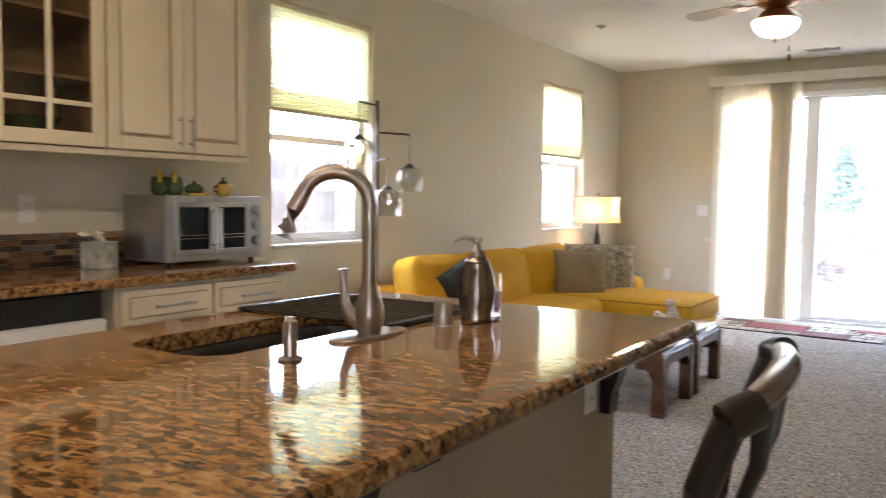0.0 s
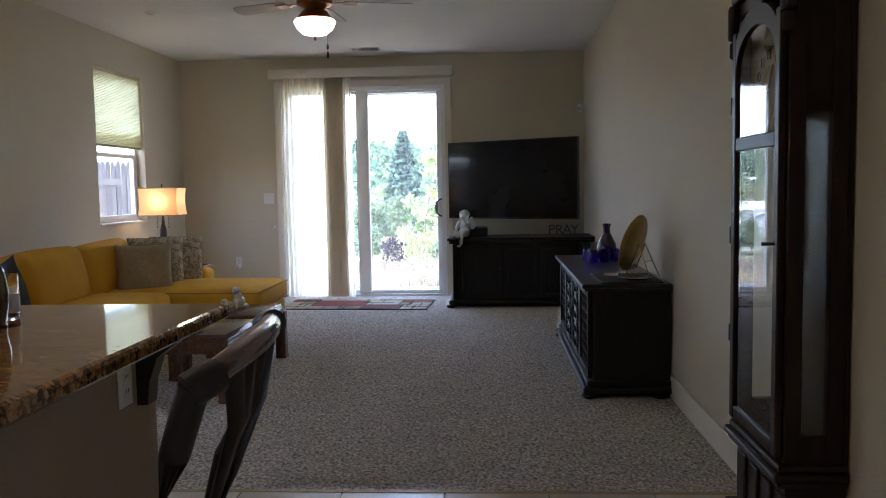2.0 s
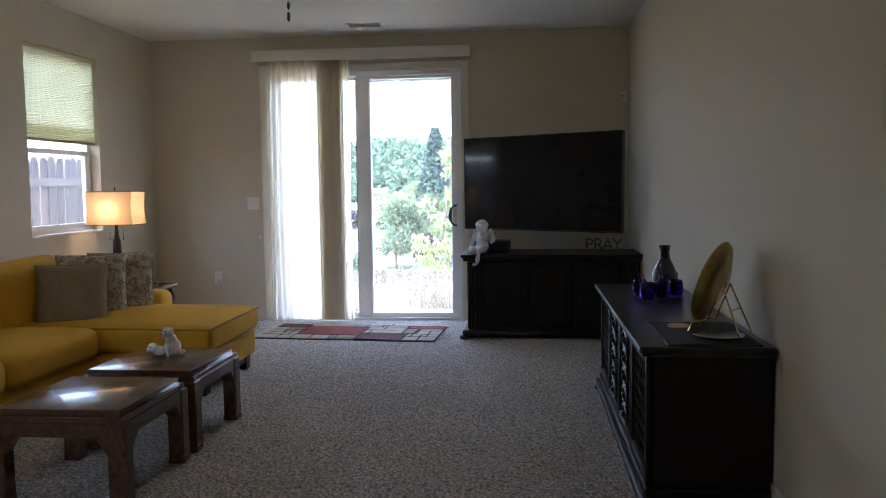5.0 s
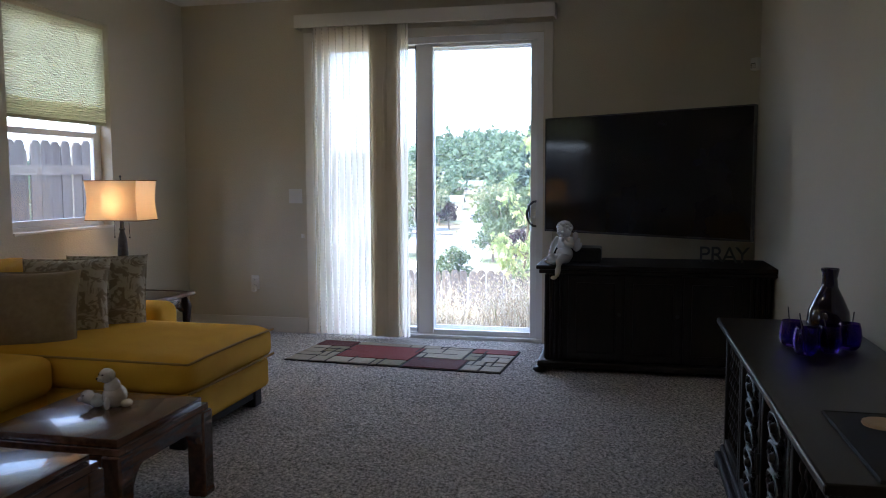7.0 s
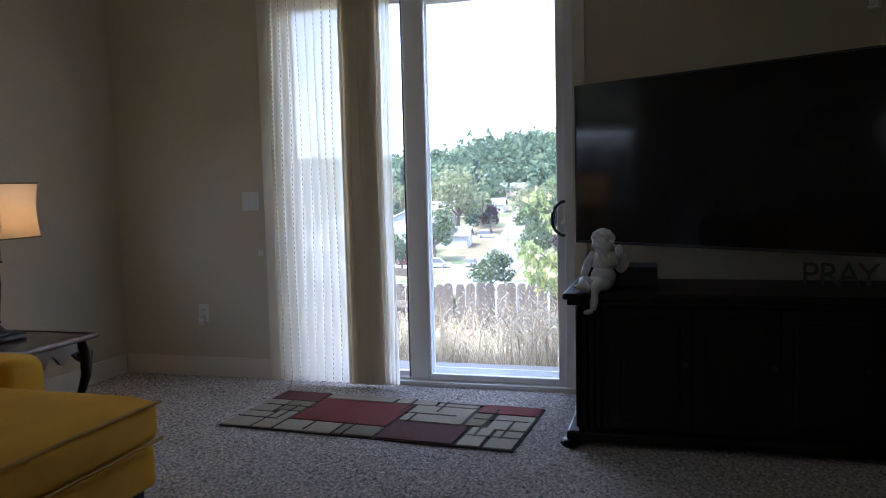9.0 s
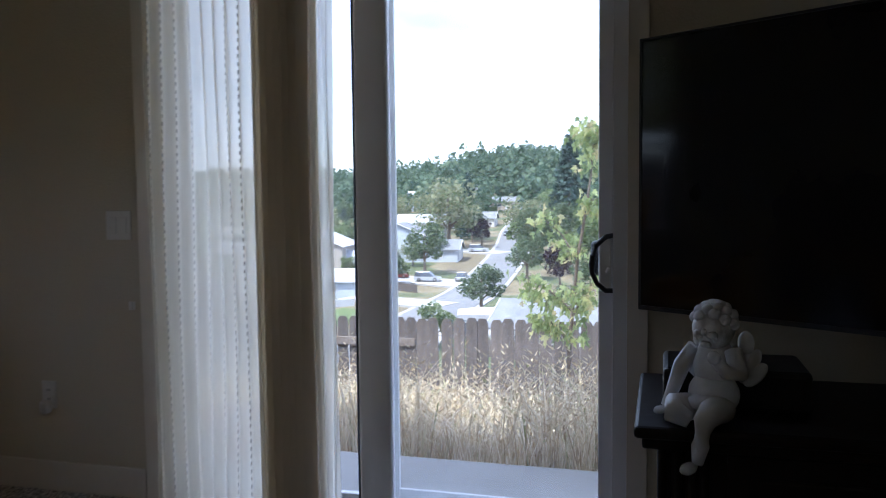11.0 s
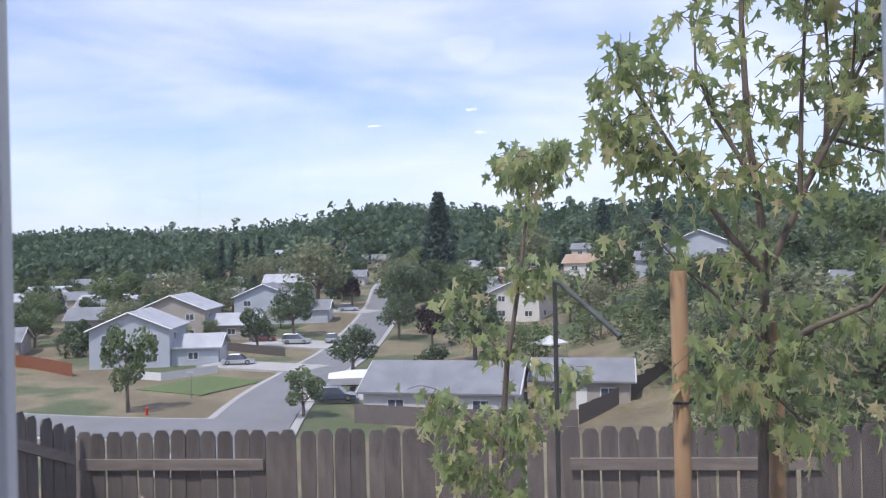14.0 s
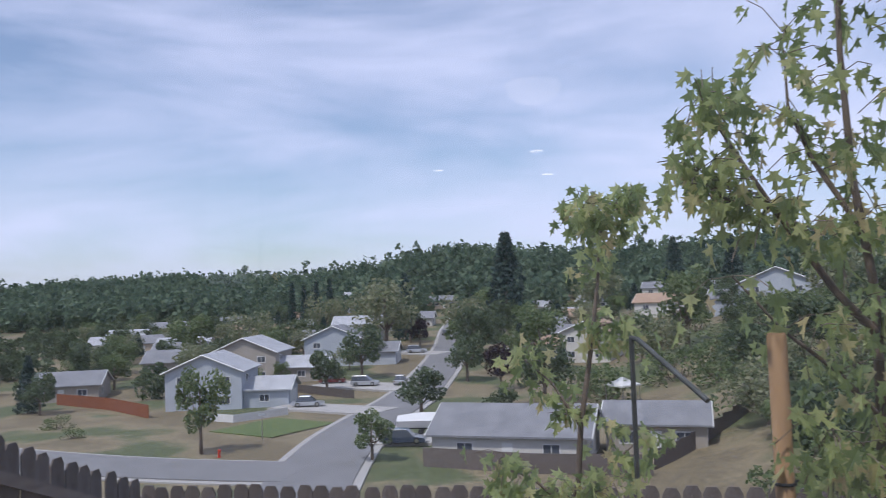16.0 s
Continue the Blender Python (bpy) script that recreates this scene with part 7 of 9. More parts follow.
def strip(name, pts, width, lift, material, label, cat):
    """A paved ribbon along pts that follows the land."""
    bm = bmesh.new()
    P = [Vector(site(*p)) for p in pts]
    fine = []
    for a, b in zip(P, P[1:]):
        k = max(2, int((b - a).length / 4))
        fine += [a.lerp(b, q / k) for q in range(k)]
    fine.append(P[-1])
    for _ in range(6):
        fine = [fine[0]] + [(a + b * 2 + c) / 4 for a, b, c in zip(fine, fine[1:], fine[2:])] + [fine[-1]]
    prev = None
    for i, p in enumerate(fine):
        d = (fine[min(i + 1, len(fine) - 1)] - fine[max(i - 1, 0)]).normalized()
        s = Vector((-d.y, d.x))
        row = []
        for q in range(5):
            c = p + s * width * (q / 4 - 0.5)
            row.append((c.x, c.y, terrain(c.x, c.y) + lift))
        row = [(row[0][0], row[0][1], row[0][2] - 0.5)] + row + [(row[-1][0], row[-1][1], row[-1][2] - 0.5)]
        cur_ = [bm.verts.new(v) for v in row]
        if prev:
            for q in range(len(row) - 1):
                bm.faces.new((prev[q], prev[q + 1], cur_[q + 1], cur_[q]))
        prev = cur_
    return structure(name, bm, material, label, cat)


STREET = [(-28, 58), (-33, 74), (-37, 89), (-42, 129), (-48.5, 164), (-57, 200), (-69, 243), (-84, 310), (-92, 350)]
CROSS = [(-34, 72.5), (-48, 71.5), (-62, 73), (-100, 80), (-150, 96)]
strip("pavement_main", STREET, 9.2, 0.16, CONC, "pale concrete kerb and pavement along the street", "pavement")
strip("pavement_cross", CROSS, 9.2, 0.14, CONC, "pale concrete kerb and pavement along the cross street", "pavement")
strip("road_main", STREET, 7.6, 0.24, ASPH, "grey asphalt street climbing the valley", "road")
strip("road_cross", CROSS, 7.6, 0.26, ASPH, "grey asphalt cross street", "road")
strip("driveway_1", [(-39.5, 108), (-57, 112.5)], 6.5, 0.30, CONC, "pale concrete driveway of the corner house", "driveway")
strip("driveway_2", [(-43, 131), (-62, 136)], 7, 0.30, CONC, "pale concrete driveway beside the beige house", "driveway")
strip("driveway_3", [(-53, 180), (-66, 184)], 6, 0.30, CONC, "pale concrete driveway up the street", "driveway")
strip("driveway_4", [(-33, 88), (-24, 90)], 6, 0.30, CONC, "pale concrete driveway of the grey-roofed house", "driveway")
strip("driveway_5", [(-45, 133), (-45.5, 139)], 7, 0.29, CONC, "pale concrete apron beside the street", "driveway")
strip("lawn_corner", [(-44, 94), (-54, 97)], 11, 0.10, LAWN, "patchy green front lawn", "lawn")


# ---- houses ----
def house(x, y, rz, w, d, storeys, wallc, roofc, label, wing=None, garage=False, pitch=0.42, sink_=0.4):
    """A gabled suburban house: walls to the gables, overhanging roof, framed windows, a lower wing with a garage door."""
    x, y = site(x, y)
    t = thing("house", pose(x, y, terrain(x, y) - 0.1, 0, 0, rz + YAW), label, "house", "houses in the valley")

    def block(cx, cy, w, d, h, ridge_y):
        bm = bmesh.new()
        x0, x1, y0, y1 = cx - w / 2, cx + w / 2, cy - d / 2, cy + d / 2
        rise = pitch * (w if ridge_y else d) / 2
        if ridge_y:
            top = [((x0, y0, h), (x1, y0, h), (cx, y0, h + rise)), ((x0, y1, h), (x1, y1, h), (cx, y1, h + rise))]
        else:
            top = [((x0, y0, h), (x0, y1, h), (x0, cy, h + rise)), ((x1, y0, h), (x1, y1, h), (x1, cy, h + rise))]
        box(x0, x1, y0, y1, -2.0, h, bm=bm)
        for tri in top:
            vs_ = [bm.verts.new(v) for v in tri]
            bm.faces.new(vs_)
        part("wall", bm, wallc, t)
        bm = bmesh.new()
        o, th = 0.5, 0.16
        for s in (-1, 1):
            if ridge_y:
                q = [(cx, y0 - o, h + rise + th), (cx, y1 + o, h + rise + th), (cx + s * (w / 2 + o), y1 + o, h - pitch * o + th), (cx + s * (w / 2 + o), y0 - o, h - pitch * o + th)]
            else:
                q = [(x0 - o, cy, h + rise + th), (x1 + o, cy, h + rise + th), (x1 + o, cy + s * (d / 2 + o), h - pitch * o + th), (x0 - o, cy + s * (d / 2 + o), h - pitch * o + th)]
            a = [bm.verts.new(v) for v in q]
            b = [bm.verts.new((v[0], v[1], v[2] - th - 0.02)) for v in q]
            bm.faces.new(a)
            bm.faces.new(b[::-1])
            for i in range(4):
                bm.faces.new((a[i], b[i], b[(i + 1) % 4], a[(i + 1) % 4]))
        part("roof", bm, roofc, t)
        bm = bmesh.new()
        for s in (-1, 1):
            for e_ in (-1, 1):
                if ridge_y:
                    tube([(cx, cy + e_ * (d / 2 + o), h + rise + 0.06), (cx + s * (w / 2 + o), cy + e_ * (d / 2 + o), h - pitch * o + 0.06)], 0.11, 4, bm)
                else:
                    tube([(cx + e_ * (w / 2 + o), cy, h + rise + 0.06), (cx + e_ * (w / 2 + o), cy + s * (d / 2 + o), h - pitch * o + 0.06)], 0.11, 4, bm)
        part("fascia", bm, HTRIM, t)

    def win(px, py, z, ww, hh, facing):
        m = pose(px, py, z, 0, 0, facing)
        bm = bmesh.new()
        for a, b, c, e_ in ((-ww / 2, ww / 2, -hh / 2, -hh / 2 + 0.1), (-ww / 2, ww / 2, hh / 2 - 0.1, hh / 2), (-ww / 2, -ww / 2 + 0.1, -hh / 2 + 0.1, hh / 2 - 0.1), (ww / 2 - 0.1, ww / 2, -hh / 2 + 0.1, hh / 2 - 0.1), (-0.04, 0.04, -hh / 2 + 0.1, hh / 2 - 0.1)):
            box(a, b, -0.06, 0.0, c, e_, bm=bm)
        bm.transform(m)
        wf = part("window", bm, HTRIM, t)
        bm = box(-ww / 2 + 0.09, ww / 2 - 0.09, -0.03, -0.01, -hh / 2 + 0.09, hh / 2 - 0.09)
        bm.transform(m)
        part("pane", bm, HGLASS, wf)

    h = 2.8 * storeys
    block(0, 0, w, d, h, wing is not None)
    for s in range(storeys):
        for px in (-w * 0.28, w * 0.28):
            win(px, -d / 2, 1.5 + 2.8 * s, 1.6, 1.2, 0)
        win(w / 2, -d * 0.2, 1.5 + 2.8 * s, 1.4, 1.2, 90)
        win(-w / 2, d * 0.1, 1.5 + 2.8 * s, 1.4, 1.1, -90)
    bm = box(-0.5, 0.5, -d / 2 - 0.05, -d / 2 + 0.02, 0.0, 2.1)
    part("front_door", bm, HTRIM, t)
    if wing:
        wx, wy, ww, wd = wing
        block(wx, wy, ww, wd, 2.75, False)
        if garage:
            bm = bmesh.new()
            gx_ = wx + ww / 2
            for q in range(4):
                box(gx_, gx_ + 0.05, wy - 2.3, wy + 2.3, 0.1 + 0.55 * q, 0.63 + 0.55 * q, 0.02, 1, bm=bm)
            part("garage_door", bm, HTRIM, t)
        win(wx, wy - wd / 2, 1.5, 1.5, 1.1, 0)
    return t


HTRIM = mat("house_white_trim", (0.62, 0.62, 0.60), (0.7, 0.7, 0.68), 0.5, 0.6, 0.0)
HGLASS = mat("house_window_glass", (0.05, 0.06, 0.075), (0.09, 0.10, 0.12), 0.4, 0.12, 0.0)
W_BLUE = mat("pale_blue_siding", (0.36, 0.39, 0.43), (0.42, 0.45, 0.49), 0.5, 0.8, 0.1, 8)
W_BEIGE = mat("greige_siding", (0.30, 0.27, 0.235), (0.36, 0.325, 0.285), 0.5, 0.8, 0.1, 8)
W_WHITE = mat("off_white_siding", (0.52, 0.50, 0.46), (0.6, 0.58, 0.54), 0.5, 0.8, 0.1, 8)
W_TAN = mat("tan_stucco", (0.42, 0.34, 0.26), (0.48, 0.40, 0.31), 0.5, 0.8, 0.1, 8)
R_GREY = mat("grey_shingles", (0.15, 0.155, 0.17), (0.23, 0.235, 0.25), 0.7, 0.85, 0.4, 9, detail=8)
R_PALE = mat("pale_grey_shingles", (0.30, 0.31, 0.33), (0.42, 0.43, 0.45), 0.6, 0.8, 0.4, 9, detail=8)
R_TAN = mat("tan_shingles", (0.28, 0.19, 0.13), (0.38, 0.27, 0.19), 0.6, 0.85, 0.4, 9, detail=8)

house(-69, 113.5, 14, 11, 10, 2, W_BLUE, R_PALE, "two-storey pale blue house with white trim and attached garage", (8.5, -0.5, 7, 7), True)
house(-79, 142, 10, 12, 11, 2, W_BEIGE, R_PALE, "two-storey greige house with a pale shingle roof", (10.5, -1, 9, 8), True)
house(-72, 165, 10, 12, 10, 2, W_BLUE, R_GREY, "two-storey blue-grey house with a dark shingle roof", (9, -1, 8, 8), True)
house(-16.5, 83, -3, 14, 9.5, 1, W_WHITE, R_GREY, "single-storey house with a grey shingle roof and cream walls")
house(-4, 88, -3, 9, 7, 1, W_BEIGE, R_GREY, "low grey-roofed house wing with beige walls")
house(-18.5, 168, -18, 10, 10, 2, W_WHITE, R_TAN, "tall cream house with a tan gable roof", (-8, 2, 8, 9))
house(-38, 220, -10, 13, 10, 1, W_WHITE, R_GREY, "low house with a grey roof", None)
house(-103, 155, 20, 14, 10, 1, W_BEIGE, R_GREY, "low beige house with a grey shingle roof", None)
house(-104, 123, 25, 12, 9, 1, W_BEIGE, R_GREY, "low beige house at the edge of the hill", None)
house(17, 182, -12, 14, 11, 2, W_BLUE, R_GREY, "two-storey pale blue house on the slope", (-9, 0, 8, 8))
house(26, 86, -22, 14, 9, 1, W_WHITE, R_GREY, "low white house with a long grey roof on the bank", None)
ROW = [(-98, 198, 12, 14, W_TAN, R_GREY, 1), (-113, 214, 18, 13, W_TAN, R_TAN, 1), (-131, 233, 10, 14, W_WHITE, R_TAN, 1), (-112, 246, 5, 14, W_BLUE, R_PALE, 1), (-146, 262, 20, 13, W_TAN, R_GREY, 1), (-165, 280, 12, 14, W_WHITE, R_GREY, 1), (-140, 292, 15, 13, W_WHITE, R_TAN, 1), (-184, 262, 25, 13, W_WHITE, R_GREY, 1), (-160, 205, 25, 14, W_WHITE, R_PALE, 1), (-200, 300, 12, 14, W_TAN, R_GREY, 1), (-134, 326, 30, 13, W_BLUE, R_PALE, 2), (-121, 338, 30, 13, W_WHITE, R_PALE, 2), (-97, 322, 30, 11, W_TAN, R_GREY, 1), (-84, 205, 12, 12, W_WHITE, R_PALE, 2), (-95, 250, 12, 12, W_WHITE, R_TAN, 1), (-55, 300, -10, 12, W_WHITE, R_PALE, 1), (-33, 312, -12, 13, W_WHITE, R_PALE, 1), (-30, 250, -15, 12, W_TAN, R_TAN, 1), (-8, 290, -10, 13, W_WHITE, R_GREY, 2), (8, 250, -20, 14, W_WHITE, R_GREY, 1), (30, 240, -15, 14, W_TAN, R_GREY, 1), (45, 190, -25, 13, W_WHITE, R_GREY, 1), (12, 305, -10, 14, W_WHITE, R_PALE, 1), (40, 290, -15, 13, W_WHITE, R_GREY, 1)]
ROW += [(-88, 262, 8, 13, W_WHITE, R_GREY, 1), (-62, 276, 4, 13, W_BEIGE, R_TAN, 1), (-30, 196, -12, 12, W_BEIGE, R_GREY, 1), (-6, 216, -14, 13, W_WHITE, R_TAN, 1), (22, 228, -10, 13, W_BLUE, R_GREY, 1), (-128, 192, 18, 13, W_WHITE, R_PALE, 1), (-150, 206, 16, 13, W_TAN, R_GREY, 1), (-176, 230, 14, 13, W_WHITE, R_PALE, 1), (-94, 228, 10, 12, W_BEIGE, R_TAN, 1), (-36, 262, -6, 13, W_WHITE, R_PALE, 1), (2, 258, -8, 13, W_TAN, R_GREY, 1), (-118, 176, 20, 12, W_BLUE, R_GREY, 1)]
for x, y, rz, w, wc, rc, st in ROW:
    house(x, y, rz, w, 9.5, st, wc, rc, "distant suburban house with a low gable roof", None)


# ---- vehicles ----
def car(x, y, rz, colour, label, suv=False):
    x, y = site(x, y)
    t = thing("car", pose(x, y, terrain(x, y) + 0.31, 0, 0, rz + YAW), label, "car", "parked cars")
    L, W, hb, hc = (4.6, 1.85, 0.85, 1.65) if suv else (4.5, 1.8, 0.72, 1.42)
    prof = [(-L / 2, 0.35), (-L / 2, hb - 0.05), (-L / 2 + 0.1, hb), (L / 2 - 0.9, hb), (L / 2 - 0.15, hb - 0.12), (L / 2, hb - 0.25), (L / 2, 0.3), (L / 2 - 0.1, 0.2), (-L / 2 + 0.1, 0.22)]
    cab = [(-L / 2 + (0.08 if suv else 0.55), hb), (-L / 2 + (0.35 if suv else 1.15), hc), (0.35, hc), (1.15, hb)]

    def ext(pr, w0, w1):
        bm = bmesh.new()
        zs = [p[1] for p in pr]
        zm, zM = min(zs), max(zs)
        a = [bm.verts.new((px, -(w0 + (w1 - w0) * (pz - zm) / (zM - zm)) / 2, pz)) for px, pz in pr]
        b = [bm.verts.new((px, (w0 + (w1 - w0) * (pz - zm) / (zM - zm)) / 2, pz)) for px, pz in pr]
        bm.faces.new(a)
        bm.faces.new(b[::-1])
        for i in range(len(pr)):
            bm.faces.new((a[i], b[i], b[(i + 1) % len(pr)], a[(i + 1) % len(pr)]))
        return bm
    part("body", ext(prof, W, W * 0.94), colour, t)
    part("windows", ext(cab, W * 0.9, W * 0.72), HGLASS, t, "dark tinted glass")
    part("roof", ext([(cab[1][0] - 0.05, hc - 0.02), (cab[1][0], hc + 0.04), (0.3, hc + 0.04), (0.4, hc - 0.02)], W * 0.75, W * 0.7), colour, t)
    for px in (-L * 0.3, L * 0.31):
        for s in (-1, 1):
            m = pose(px, s * (W / 2 - 0.08), 0.32, 90, 0, 0)
            w_ = part("wheel", lathe([(0, -0.1), (0.3, -0.1), (0.33, -0.06), (0.33, 0.06), (0.3, 0.1), (0, 0.1)], 16, m=m), PLASTB, t)
            part("rim", lathe([(0, -0.11), (0.19, -0.11), (0.2, 0.11), (0, 0.11)], 12, m=m), STEEL, w_)
    for s in (-1, 1):
        part("headlight", box(L / 2 - 0.08, L / 2 + 0.012, s * W * 0.36 - 0.18, s * W * 0.36 + 0.18, hb - 0.35, hb - 0.22, 0.02), HTRIM, t)
        part("tail_light", box(-L / 2 - 0.012, -L / 2 + 0.08, s * W * 0.38 - 0.14, s * W * 0.38 + 0.14, hb - 0.3, hb - 0.14, 0.02), REDF, t)


C_SILVER = mat("silver_paint", (0.42, 0.43, 0.45), (0.47, 0.48, 0.5), 1, 0.3, 0, metal=0.4, coat=0.6)
C_WHITE = mat("white_car_paint", (0.6, 0.6, 0.6), (0.66, 0.66, 0.66), 1, 0.3, 0, coat=0.6)
C_BLUE = mat("dark_blue_paint", (0.02, 0.035, 0.06), (0.03, 0.045, 0.075), 1, 0.25, 0, coat=0.6)
C_RED = mat("maroon_paint", (0.10, 0.018, 0.018), (0.13, 0.025, 0.022), 1, 0.3, 0, coat=0.6)
car(-52.5, 111.5, 15, C_SILVER, "silver sedan parked on the corner driveway")
car(-60, 136.0, 12, C_RED, "maroon sedan parked beside a driveway")
car(-52.8, 133.2, 8, C_SILVER, "silver wagon parked on a driveway", True)
car(-47.3, 135.5, 98, C_SILVER, "silver car parked at the kerb")
car(-60, 181.5, 12, C_SILVER, "silver van parked on a driveway", True)
car(-29, 86.0, 8, C_BLUE, "dark blue sedan parked by the grey-roofed house")
car(-66, 224, 108, C_SILVER, "silver car parked along the climbing street")
car(-71.5, 262, 108, C_WHITE, "white van on the climbing street", True)
car(-37, 172, 30, C_WHITE, "white car half hidden by trees", True)
bo = thing("covered_boat", pose(*site(-28.5, 92), terrain(*site(-28.5, 92)) + 0.9, 0, 0, 8), "white covered boat on a trailer beside a house", "boat")
bm = bmesh.new()
pr = None
for k in range(9):
    u = k / 8
    wdt = 1.2 * (1 - max(0, u - 0.55) ** 2 * 4.2)
    c = [bm.verts.new(v) for v in ((-3.2 + 6.4 * u, -wdt, 0.9), (-3.2 + 6.4 * u, -wdt * 0.6, 0.1), (-3.2 + 6.4 * u, wdt * 0.6, 0.1), (-3.2 + 6.4 * u, wdt, 0.9), (-3.2 + 6.4 * u, 0, 1.35 + 0.3 * math.sin(3 * u)))]
    if pr:
        for q in range(5):
            bm.faces.new((pr[q], pr[(q + 1) % 5], c[(q + 1) % 5], c[q]))
    else:
        bm.faces.new(c)
    pr = c
part("hull", bm, C_WHITE, bo, smooth=40)
for s in (-1, 1):
    part("wheel", lathe([(0, -0.1), (0.3, -0.1), (0.3, 0.1), (0, 0.1)], 14, m=pose(-0.6, s * 0.95, -0.3, 90, 0, 0)), PLASTB, bo)
part("trailer", box(-3, 3.8, -0.08, 0.08, -0.15, -0.02), BLACKM, bo)


# ---- trees ----
def card_cloud(rng_, n, size, lobes, squash=1.0):
    """Leaf clusters as small bent quads spread through several lobes: uneven outline, with gaps."""
    V, F = [], []
    for _ in range(n):
        c, r = lobes[rng_.randrange(len(lobes))]
        d = Vector((rng_.gauss(0, 1), rng_.gauss(0, 1), rng_.gauss(0, 1) * squash)).normalized() * r * (0.55 + 0.5 * rng_.random() ** 0.5)
        p = Vector(c) + d
        a = Vector((rng_.gauss(0, 1), rng_.gauss(0, 1), rng_.gauss(0, 1))).normalized()
        b = a.cross(Vector((rng_.gauss(0, 1), rng_.gauss(0, 1), rng_.gauss(0, 1)))).normalized()
        s = size * rng_.uniform(0.5, 1.2)
        i = len(V)
        V += [tuple(p - a * s), tuple(p + b * s * 0.6), tuple(p + a * s), tuple(p - b * s * 0.6)]
        F.append((i, i + 1, i + 2, i + 3))
    return V, F


def mesh_of(name, V, F, material):
    me = bpy.data.meshes.new(name)
    me.from_pydata(V, [], F)
    me.materials.append(material)
    return me


LEAF_MID = island_mat("tree_leaves_green", [(0.0, (0.085, 0.126, 0.053)), (0.5, (0.151, 0.202, 0.088)), (1.0, (0.246, 0.286, 0.147))], 0.7, 0.45)
LEAF_DARK = island_mat("tree_leaves_dark", [(0.0, (0.060, 0.092, 0.050)), (0.5, (0.105, 0.143, 0.077)), (1.0, (0.170, 0.202, 0.116))], 0.7, 0.45)
LEAF_OLIVE = island_mat("tree_leaves_olive", [(0.0, (0.142, 0.168, 0.088)), (0.5, (0.226, 0.252, 0.143)), (1.0, (0.320, 0.319, 0.200))], 0.7, 0.45)
LEAF_PURPLE = island_mat("tree_leaves_purple", [(0.0, (0.016, 0.010, 0.016)), (0.6, (0.032, 0.018, 0.026)), (1.0, (0.055, 0.03, 0.035))], 0.7, 0.15)
LEAF_CON = island_mat("conifer_needles", [(0.0, (0.025, 0.049, 0.042)), (0.6, (0.050, 0.083, 0.067)), (1.0, (0.088, 0.125, 0.098))], 0.8, 0.1)


def make_tree(name, seed, lobes_n, spread, material, label, cat="tree", conifer=False, n=1500):
    """One tree of height 1 and width about spread, to be scaled and copied."""
    rt = random.Random(seed)
    t = thing(name, Matrix(), label, cat, "valley trees")
    if conifer:
        part("trunk", tube([(0, 0, -0.05), (0, 0, 0.5), (0, 0, 0.98)], [0.022, 0.014, 0.003], 7), BARK, t)
        lobes = []
        for k in range(70):
            u = k / 70
            a = k * 2.4
            r = spread * 0.5 * (1 - u) ** 0.85 * rt.uniform(0.55, 1.0)
            lobes.append(((math.cos(a) * r, math.sin(a) * r, 0.08 + 0.9 * u - 0.03), 0.03 + 0.045 * (1 - u)))
        V, F = card_cloud(rt, n, 0.028, lobes, 0.5)
    else:
        part("trunk", tube([(0, 0, -0.05), (0.01, 0, 0.18), (0.0, 0.012, 0.42), (0.02, 0, 0.7)], [0.034, 0.026, 0.018, 0.006], 8), BARK, t)
        lobes = [((0, 0, 0.62), 0.26 * spread)]
        for k in range(lobes_n):
            a = k * 2.399 + rt.random()
            r = spread * rt.uniform(0.18, 0.36)
            z = rt.uniform(0.36, 0.86)
            k2 = 1 - abs(z - 0.58) * 1.1
            lobes.append(((math.cos(a) * r * k2, math.sin(a) * r * k2, z), spread * rt.uniform(0.10, 0.19)))
            if k < 6:
                part("limb", tube([(0, 0, 0.22 + 0.03 * k), (math.cos(a) * r * 0.5, math.sin(a) * r * 0.5, 0.4), (math.cos(a) * r * k2, math.sin(a) * r * k2, z)], [0.014, 0.009, 0.003], 6), BARK, t)
        V, F = card_cloud(rt, n, 0.036, lobes, 0.85)
    cr_ = new("crown", mesh_of("crown", V, F, material))
    cr_.parent = t
    return t


KINDS = {
    "g": make_tree("tree", 11, 12, 0.9, LEAF_MID, "round green deciduous tree in the valley"),
    "d": make_tree("tree", 12, 14, 1.0, LEAF_DARK, "dense dark green tree in the valley"),
    "o": make_tree("tree", 13, 16, 1.15, LEAF_OLIVE, "spreading grey-green tree in the valley"),
    "p": make_tree("tree", 14, 10, 0.95, LEAF_PURPLE, "purple-leaved plum tree in the valley"),
    "c": make_tree("conifer_tree", 15, 0, 0.42, LEAF_CON, "tall dark conifer in the valley", conifer=True, n=2600),
    "y": make_tree("cypress_tree", 16, 0, 0.16, LEAF_CON, "narrow dark cypress tree", conifer=True, n=1200),
    "b": make_tree("bush", 17, 10, 1.25, LEAF_MID, "rounded green shrub on the slope", "shrub", n=900),
}
used = set()


def plant(k, x, y, h, wide=1.0):
    x, y = site(x, y)
    m = pose(x, y, terrain(x, y) - (0.30 * h if k == "b" else 0.0), 0, 0, (x * 37 + y * 11) % 360)
    src = KINDS[k]
    if k not in used:
        used.add(k)
        ob = src
        ob.matrix_world = m @ Matrix.Diagonal((h * wide, h * wide, h, 1))
    else:
        ob = copy_thing(src, m)
        ob.scale = (h * wide, h * wide, h)
    return ob


